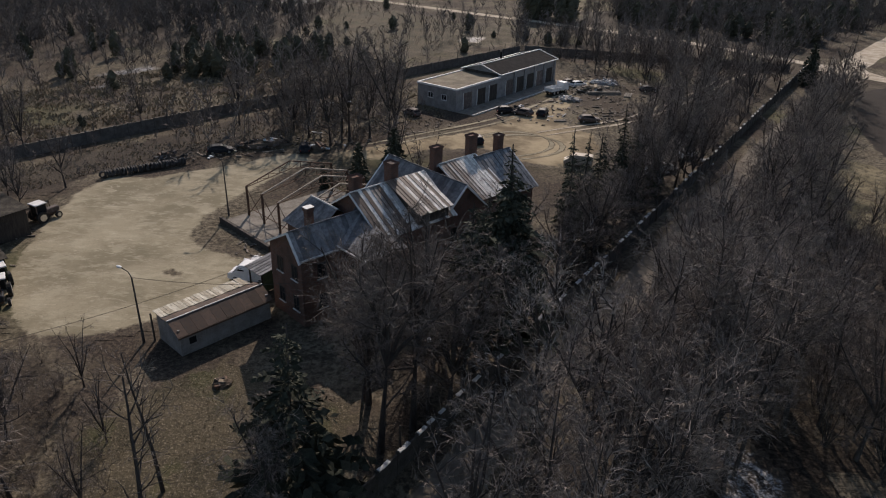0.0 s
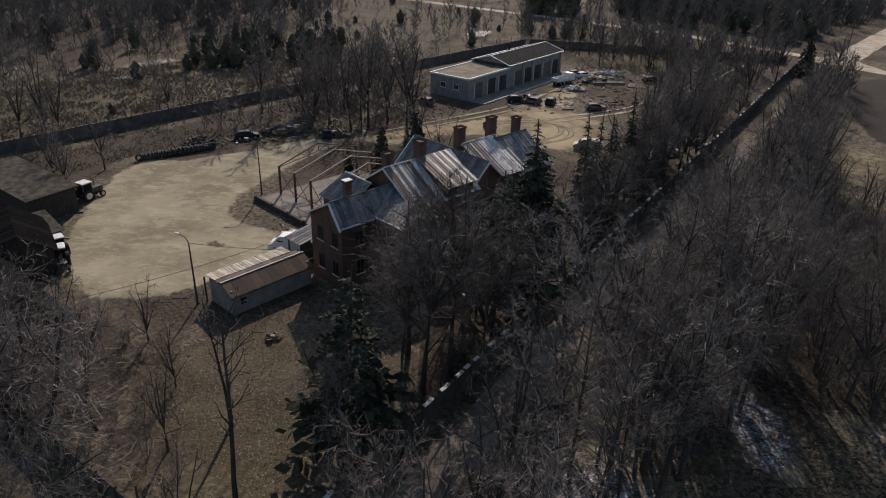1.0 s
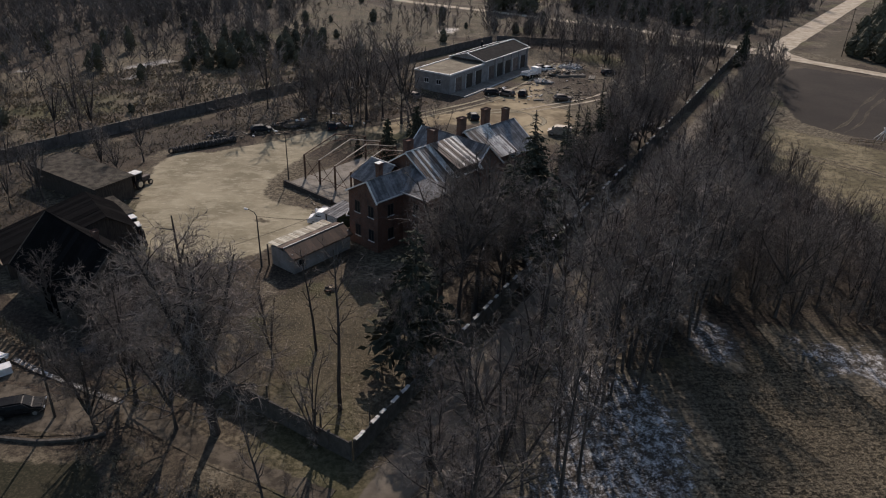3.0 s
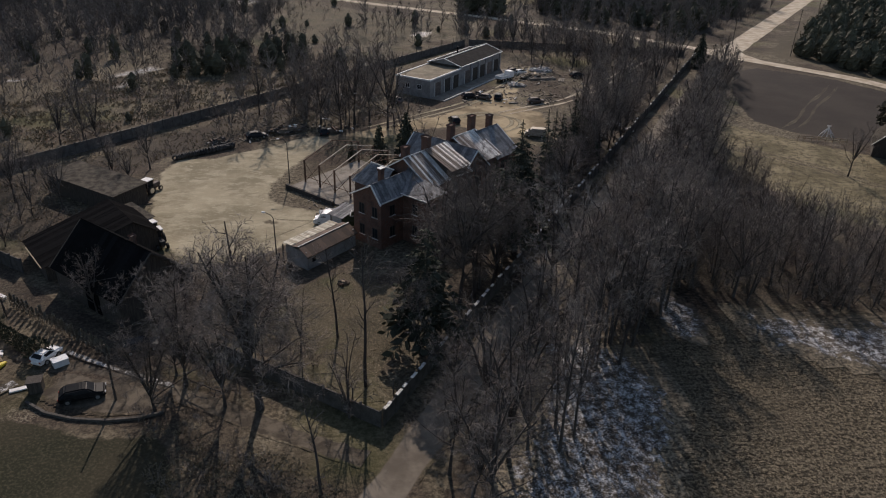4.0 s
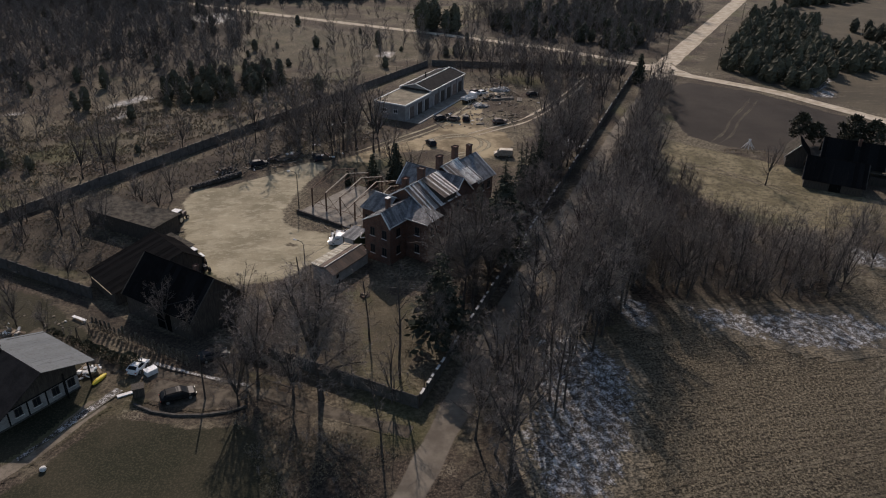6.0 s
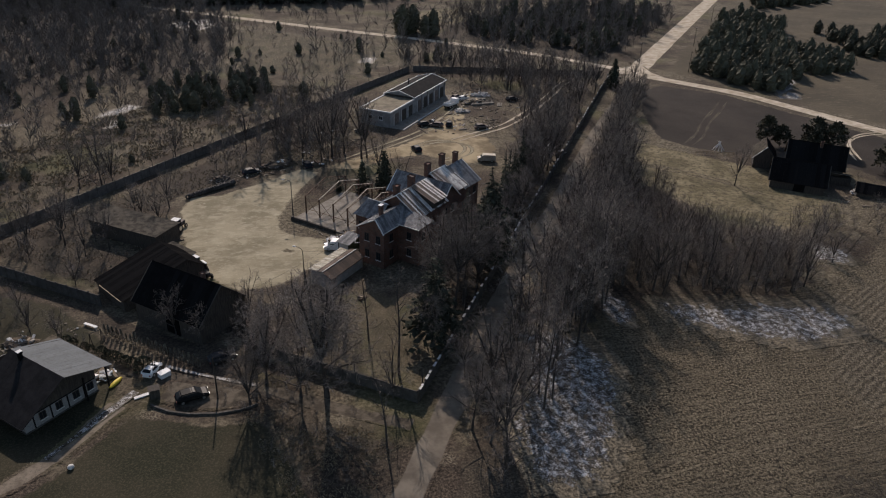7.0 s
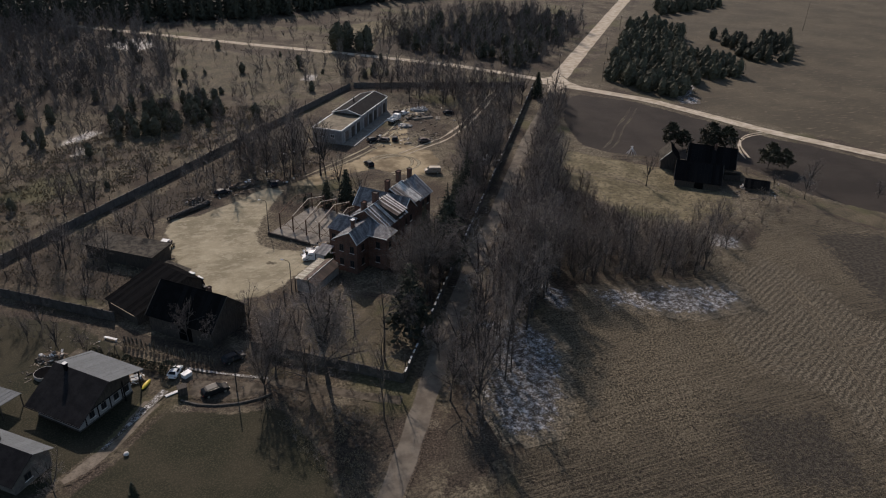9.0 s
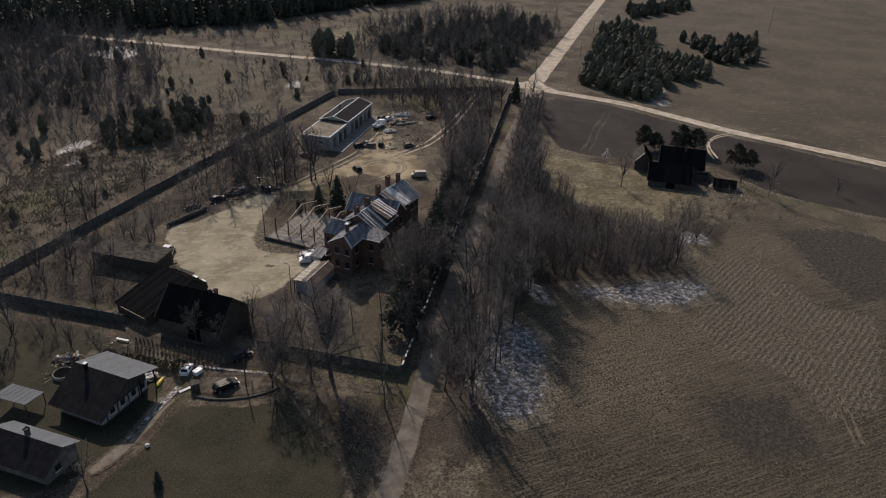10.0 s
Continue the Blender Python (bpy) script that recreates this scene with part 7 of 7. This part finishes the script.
car(38.0, 112.0, 20, M_WHITETRIM, "pale car parked among trees by the wall", 4.3)

# ---- tyres, timber, scrap ----
bm = bmesh.new()
N_, K_ = 14, 6
ring = []
for i in range(N_):
    a = 2 * math.pi * i / N_
    ring.append([bm.verts.new(((0.46 + 0.16 * math.cos(2 * math.pi * j / K_)) * math.cos(a), 0.19 * math.sin(2 * math.pi * j / K_), (0.46 + 0.16 * math.cos(2 * math.pi * j / K_)) * math.sin(a))) for j in range(K_)])
for i in range(N_):
    for j in range(K_):
        bm.faces.new((ring[i][j], ring[(i + 1) % N_][j], ring[(i + 1) % N_][(j + 1) % K_], ring[i][(j + 1) % K_]))
bmesh.ops.recalc_face_normals(bm, faces=bm.faces)
TYRE = lone("tyre", bm, plain("grey_rubber", (0.025, 0.024, 0.023), (0.11, 0.10, 0.092), 1.5, 0.8, rnd=0.7), "old worn tyre standing in a long row", "tyre", "row of old tyres")
TYRE.matrix_basis = pose(-51.3, 102.4, 0.6, 10, 0, 40)
for i in range(1, 34):
    t = i / 33
    copy_thing(TYRE, pose(-51.3 + 10.2 * t + RND.uniform(-0.1, 0.1), 102.4 + 7.0 * t + RND.uniform(-0.1, 0.1), 0.6, RND.uniform(-20, 20), RND.uniform(-8, 8), 34 + RND.uniform(-14, 14) + 90))
for i in range(9):
    copy_thing(TYRE, pose(-43.5 + RND.uniform(-1.6, 1.8), 109.3 + RND.uniform(-0.8, 1.2), 0.2 + 0.3 * (i % 3), 90 + RND.uniform(-15, 15), 0, RND.uniform(0, 180)))
DARKS = (M_STEEL, M_DARKWOOD, M_RUBBER, M_RUSTCAR)
heap("scrap_heap", -44.2, 111.5, 1.7, 1.3, 2.0, 20, 1, DARKS, "dark heap of scrap metal at the yard's edge", "scrap")
heap("scrap_heap", -30.5, 119.5, 5.0, 1.8, 1.5, 46, 2, DARKS + (M_WHITETRIM,), "long dark heap of scrap under the trees", "scrap", 20)
heap("scrap_heap", -21, 118.6, 2.0, 1.5, 1.4, 18, 3, DARKS + (M_WHITETRIM,), "scrap and boards under the trees", "scrap")
heap("rubble_heap", 41, 174.5, 3.5, 2.2, 1.0, 40, 4, (M_STONE, M_COPING, M_WHITETRIM), "heap of pale rubble", "rubble")
heap("rubble_heap", 29.5, 157.5, 2.6, 2.0, 0.9, 26, 5, (M_STONE, M_COPING), "heap of broken stone by the garage", "rubble")
heap("scrap_heap", 16.2, 146.8, 3.6, 1.6, 1.4, 34, 6, DARKS + (M_WHITETRIM,), "dark heap of machine parts", "scrap")
heap("timber_pile", -20.8, 75.2, 2.6, 1.4, 0.8, 34, 7, (M_WOOD, M_WHITETRIM, M_DEBRIS, M_DARKWOOD), "untidy pile of pallets and boards", "timber", 30, 0.55)
heap("log_heap", -18.9, 51.8, 0.95, 0.6, 0.6, 12, 16, (M_DARKWOOD, M_WOOD, M_STEEL), "small heap of old logs on the grass", "timber", 10, 0.4)
heap("timber_pile", -17.3, 77.0, 1.8, 1.2, 0.9, 24, 8, (M_WOOD, M_DARKWOOD, M_DEBRIS), "pile of boards beside the steel frame", "timber", 10, 0.5)
heap("stone_heap", -73.5, 49.5, 2.6, 1.6, 0.7, 30, 9, (M_DEBRIS, M_DARKWOOD, M_WOOD, M_COPING), "garden rubble and boards in a heap", "rubble")
heap("stone_heap", 110.0, 76.0, 2.4, 1.4, 1.0, 26, 10, (M_STONE, M_COPING, M_WOOD), "pale stones and boards by the farm", "rubble")
heap("timber_pile", 36.5, 166, 4.2, 1.6, 1.1, 30, 12, (M_WOOD, M_DARKWOOD, M_DEBRIS), "stack of long beams on the compound", "timber", 8, 0.8)
heap("timber_pile", 46.0, 116.0, 2.0, 1.0, 0.6, 20, 13, (M_WHITETRIM, M_WOOD), "pale boards stacked under the trees", "timber", 30)
heap("timber_pile", 36.0, 110.5, 2.2, 1.0, 0.5, 18, 14, (M_WHITETRIM, M_COPING), "pale boards lying by the wall", "timber", 30)


def plank_stack(x, y, rz, ln, n, label):
    ob = thing("beam_stack", x, y, rz, 0, label, "timber")
    for i in range(n):
        part("beam", boxed(-ln / 2 + RND.uniform(0, 0.3), ln / 2, -0.2, 0.2, 0, 0.3, Matrix.Translation((0, (i % 3) * 0.55, (i // 3) * 0.303))), M_TRACKSLAB, ob)
    return ob


plank_stack(37.5, 168.5, 5, 7.0, 6, "stack of pale concrete beams")
plank_stack(38.5, 163.5, 5, 8.0, 6, "stack of pale concrete beams")
plank_stack(44.5, 162.5, 70, 4.0, 3, "short concrete beams on the ground")
plank_stack(24.8, 139.8, 10, 2.6, 2, "pale slabs lying on the sand")

# ---- neighbour's garden ----
r_ = random.Random(3)


def hedge_plant(seed, h, rad, n, material, cone=False):
    r = random.Random(seed)
    fine = Acc()
    for i in range(n):
        t = r.random() ** 0.8
        a = r.uniform(0, 6.28)
        rr = rad * math.sqrt(max(0.02, math.sin(math.pi * (0.18 + 0.80 * t)))) * r.uniform(0.6, 1.05)
        if cone:
            rr = rad * (1.02 - t) * r.uniform(0.75, 1.05)
        p = Vector((math.cos(a) * rr, math.sin(a) * rr, t * h))
        e = Vector((math.cos(a) * 0.5, math.sin(a) * 0.5, 0.8)) + rvec(r) * 0.4
        e.normalize()
        s = h * 0.10 + 0.06
        fine.leaf(p, p + e * s, e.cross(rvec(r)).normalized() * s * 0.3)
    k = Acc()
    k.tube(Vector((0, 0, -0.1)), Vector((0, 0, h * 0.8)), 0.05, 0.01, 5)
    return k.mesh("stem", M_BARK), fine.mesh("foliage", material)


TALL = tree_thing("thuja_shrub", hedge_plant(1, 2.1, 0.24, 150, M_PALESHRUB, True), "slim pale pointed hedge shrub", "shrub", "tall hedge row")
ROUND = tree_thing("round_shrub", hedge_plant(2, 1.35, 0.8, 420, M_THUJA), "small rounded dark shrub", "shrub", "row of round shrubs")
for i in range(22):
    t = i / 21
    plant([TALL], -61.0 + 15.0 * t, 49.4 - 12.2 * t, r_.uniform(0.75, 1.1))
for i in range(14):
    t = i / 13
    if i not in (2, 5):
        plant([ROUND], -66.4 + 12.6 * t, 48.0 - 10.0 * t, r_.uniform(0.8, 1.2) * (1.5 if i == 13 else 1))
plant(THUJA, -59.5, 9.8, 0.45, 1)
bm = bmesh.new()
bmesh.ops.create_icosphere(bm, subdivisions=2, radius=0.42)
for v in bm.verts:
    v.co *= 1 + 0.12 * noise.noise(v.co * 4)
    v.co.z = v.co.z * 0.8 + 0.3
bm.transform(Matrix.Translation((-60.6, 19.3, 0)))
lone("boulder", bm, M_COPING, "pale boulder lying on the lawn", "stone")
# low kerb that curves round the parking place
bm = bmesh.new()
kp = [(-52.2, 29.6), (-49.6, 27.6), (-46.6, 26.4), (-43.2, 25.8), (-40.0, 25.9), (-37.6, 26.6)]
kerb = thing("kerb", 0, 0, 0, 0, "low kerb round the parking place, coloured dark for its shaded side", "kerb", kind="structure")
for (x0, y0), (x1, y1) in zip(kp, kp[1:]):
    for i in range(4):
        a, b = Vector((x0 + (x1 - x0) * i / 4, y0 + (y1 - y0) * i / 4, 0)), Vector((x0 + (x1 - x0) * (i + 0.97) / 4, y0 + (y1 - y0) * (i + 0.97) / 4, 0))
        d = (b - a).normalized()
        s = Vector((-d.y, d.x, 0)) * 0.14
        b2 = bmesh.new()
        slab(b2, [a - s + Vector((0, 0, 0.32)), b - s + Vector((0, 0, 0.32)), b + s + Vector((0, 0, 0.32)), a + s + Vector((0, 0, 0.32))], 0.32)
        # dark stones: shade of the side turned from the sun, kept in the colour
        part("kerb_stone", b2, M_DARKPOST, kerb)
bm.free()
patch("gravel", [(-51.5, 31), (-48, 28.2), (-43, 26.6), (-38.5, 26.8), (-37, 29), (-43, 32.5), (-50, 35)], 0.06, M_DRIVE, 0.8, "gravel parking place", "ground", wob=0.2)
strip("snow", [(-51, 38.6), (-49.2, 37.0), (-45, 34.4), (-41, 32.4), (-37.5, 31.0)], 0.6, 0.09, M_SNOW, "thin strip of old snow beside the drive", "snow")
strip("snow", [(-54.6, 33.2), (-58, 29), (-60.6, 26), (-64, 21.5)], 1.3, 0.09, M_SNOW, "strip of old snow beside the house", "snow")
crate = thing("crate", -50.9, 36.2, 35, 0, "white plastic crate beside the white car", "crate")
part("box", boxed(-0.8, 0.8, -0.55, 0.55, 0, 0.8, bevel=0.06), M_WHITE, crate)
part("lid", boxed(-0.85, 0.85, -0.6, 0.6, 0.803, 0.88, bevel=0.02), M_WHITE, crate)
bin_ = thing("garden_box", -51.8, 31.6, 10, 0, "dark wooden garden box with an open lid", "box")
part("body", boxed(-0.7, 0.7, -0.6, 0.6, 0, 1.5, bevel=0.03), M_DARKWOOD, bin_)
part("lid", boxed(-0.8, 0.8, -0.7, 0.7, 1.503, 1.58), M_DARKWOOD, bin_)
board = thing("board", -53.6, 32.0, 20, 0, "pale board lying beside the garden box", "board")
part("plank", boxed(-1.1, 1.1, -0.3, 0.3, 0.05, 0.2, bevel=0.02), M_WHITETRIM, board)
kayak = thing("plastic_boat", -57.6, 35.8, 60, 0, "small yellow plastic boat under the porch", "boat")
bm = bmesh.new()
bmesh.ops.create_uvsphere(bm, u_segments=14, v_segments=8, radius=1)
bmesh.ops.scale(bm, vec=(1.4, 0.38, 0.3), verts=bm.verts)
bmesh.ops.translate(bm, vec=(0, 0, 0.28), verts=bm.verts)
part("hull", bm, M_YELLOW, kayak)
heap("garden_clutter", -59.4, 37.8, 1.5, 1.2, 0.9, 20, 15, (M_WHITETRIM, M_WOOD, M_WHITE), "pale clutter stacked under the porch", "clutter")
pool = thing("round_pool", -74.0, 44.2, 0, 0, "round garden pool with a pale rim", "pool")
bm = bmesh.new()
rod(bm, (0, 0, 0), (0, 0, 0.75), 1.75, 28)
part("wall", bm, M_GREYWALL, pool)
bm = bmesh.new()
rod(bm, (0, 0, 0.753), (0, 0, 0.76), 1.62, 28)
part("cover", bm, M_DARKROOF, pool)
swing = thing("swing_frame", -61.8, 46.8, 35, 0, "dark A-shaped swing frame on the grass", "swing")
part("frame", rods([((-0.9, -0.7, 0), (-0.9, 0, 2.4)), ((-0.9, 0.7, 0), (-0.9, 0, 2.4)), ((0.9, -0.7, 0), (0.9, 0, 2.4)), ((0.9, 0.7, 0), (0.9, 0, 2.4)), ((-0.95, 0, 2.4), (0.95, 0, 2.4))], 0.06), M_DARKWOOD, swing)
bench = thing("bench", -63.6, 52.0, -38, 0, "pale wooden bench by the hedge", "bench")
part("seat", boxed(-1.4, 1.4, -0.25, 0.25, 0.42, 0.48), M_WHITETRIM, bench)
for x in (-1.2, 1.2):
    part("leg", boxed(x - 0.06, x + 0.06, -0.2, 0.2, 0, 0.417), M_WHITETRIM, bench)
# white sticks propped together beside the farm shed
st = thing("stick_frame", 92.5, 110.5, 0, 0, "white poles propped together like a tent", "poles")
for i in range(9):
    a = i * 0.7
    part("stick", rods([((math.cos(a) * 1.8, math.sin(a) * 1.5, 0), (math.cos(a + 2.6) * 0.4, math.sin(a + 2.6) * 0.4, 2.6))], 0.06, 5), M_WHITETRIM, st)
fence = thing("farm_fence", 84, 108.5, -18, 0, "low pale wooden farm fence", "fence")
for i in range(8):
    part("post", boxed(i * 1.5 - 0.06, i * 1.5 + 0.06, -0.06, 0.06, 0, 1.1), M_WOOD, fence)
for z in (0.45, 0.9):
    part("rail", boxed(0, 10.5, 0.063, 0.11, z, z + 0.12), M_WOOD, fence)


def scrap_litter(name, poly, n, size, seed, label):
    """Loose small pieces strewn over the ground."""
    r = random.Random(seed)
    xs, ys = [p[0] for p in poly], [p[1] for p in poly]
    acc, k = Acc(), 0
    faces = ((0, 1, 3, 2), (4, 6, 7, 5), (0, 4, 5, 1), (2, 3, 7, 6), (0, 2, 6, 4), (1, 5, 7, 3))
    while k < n:
        x, y = r.uniform(min(xs), max(xs)), r.uniform(min(ys), max(ys))
        if not inside(poly, x, y) or noise.noise((x * 0.15, y * 0.15, seed)) + r.uniform(-0.35, 0.35) < 0:
            continue
        k += 1
        m = pose(x, y, 0.08, r.uniform(-14, 14), r.uniform(-14, 14), r.uniform(0, 360))
        a, b, c = size * r.uniform(0.3, 1.0) * (2.6 if r.random() < 0.18 else 1), size * r.uniform(0.15, 0.5), size * r.uniform(0.1, 0.5)
        o = len(acc.v)
        acc.v += [m @ Vector((sx * a, sy * b, max(0, sz) * c)) for sx in (-1, 1) for sy in (-1, 1) for sz in (-1, 1)]
        acc.f += [tuple(o + i for i in f) for f in faces]
    return tagged(new(name, acc.mesh(name, M_SCRAP)), label, "litter", kind="stuff")


scrap_litter("scrap_litter", [(4, 138), (20, 136), (34, 138), (52, 160), (52, 178), (40, 186), (30, 178), (26, 160)], 330, 0.45, 61, "loose scrap, boards and rubble strewn over the compound")
scrap_litter("scrap_litter", [(-46, 108), (-24, 117), (-6, 126), (4, 136), (0, 140), (-24, 128), (-48, 114)], 170, 0.4, 62, "scrap strewn under the trees along the wall")
scrap_litter("scrap_litter", [(62, 176), (84, 196), (96, 198), (78, 214), (56, 204)], 150, 0.6, 63, "broken boards and stones at the far corner")
scrap_litter("scrap_litter", [(-24, 74), (-14, 78), (-10, 90), (-16, 96), (-26, 86)], 120, 0.3, 64, "boards and rubble about the steel frame")
scrap_litter("scrap_litter", [(100, 70), (112, 64), (122, 76), (112, 82)], 90, 0.4, 65, "boards and stones lying about the farm")
scrap_litter("scrap_litter", [(-80, 44), (-70, 42), (-64, 52), (-72, 56)], 70, 0.3, 66, "garden odds and ends on the grass")
scrap_litter("scrap_litter", [(-54, 88), (-50, 78), (-48, 68), (-52, 66), (-58, 84)], 60, 0.3, 67, "odds and ends along the sheds")
scrap_litter("scrap_litter", [(30, 104), (44, 118), (50, 128), (40, 126), (28, 112)], 80, 0.4, 68, "pale boards and scrap under the trees")
# leftover prototypes that stand nowhere yet
for group_ in (MAIN, BIG, PALEBIG, MID, SLIM, ALDER, HIGHSPRUCE, LOOSE, BUSH, SPRUCE, THUJA, PINE, [TALL], [ROUND]):
    for ob_ in group_:
        if ob_.name not in USED:
            for o_ in (*ob_.children_recursive, ob_):
                bpy.data.objects.remove(o_)
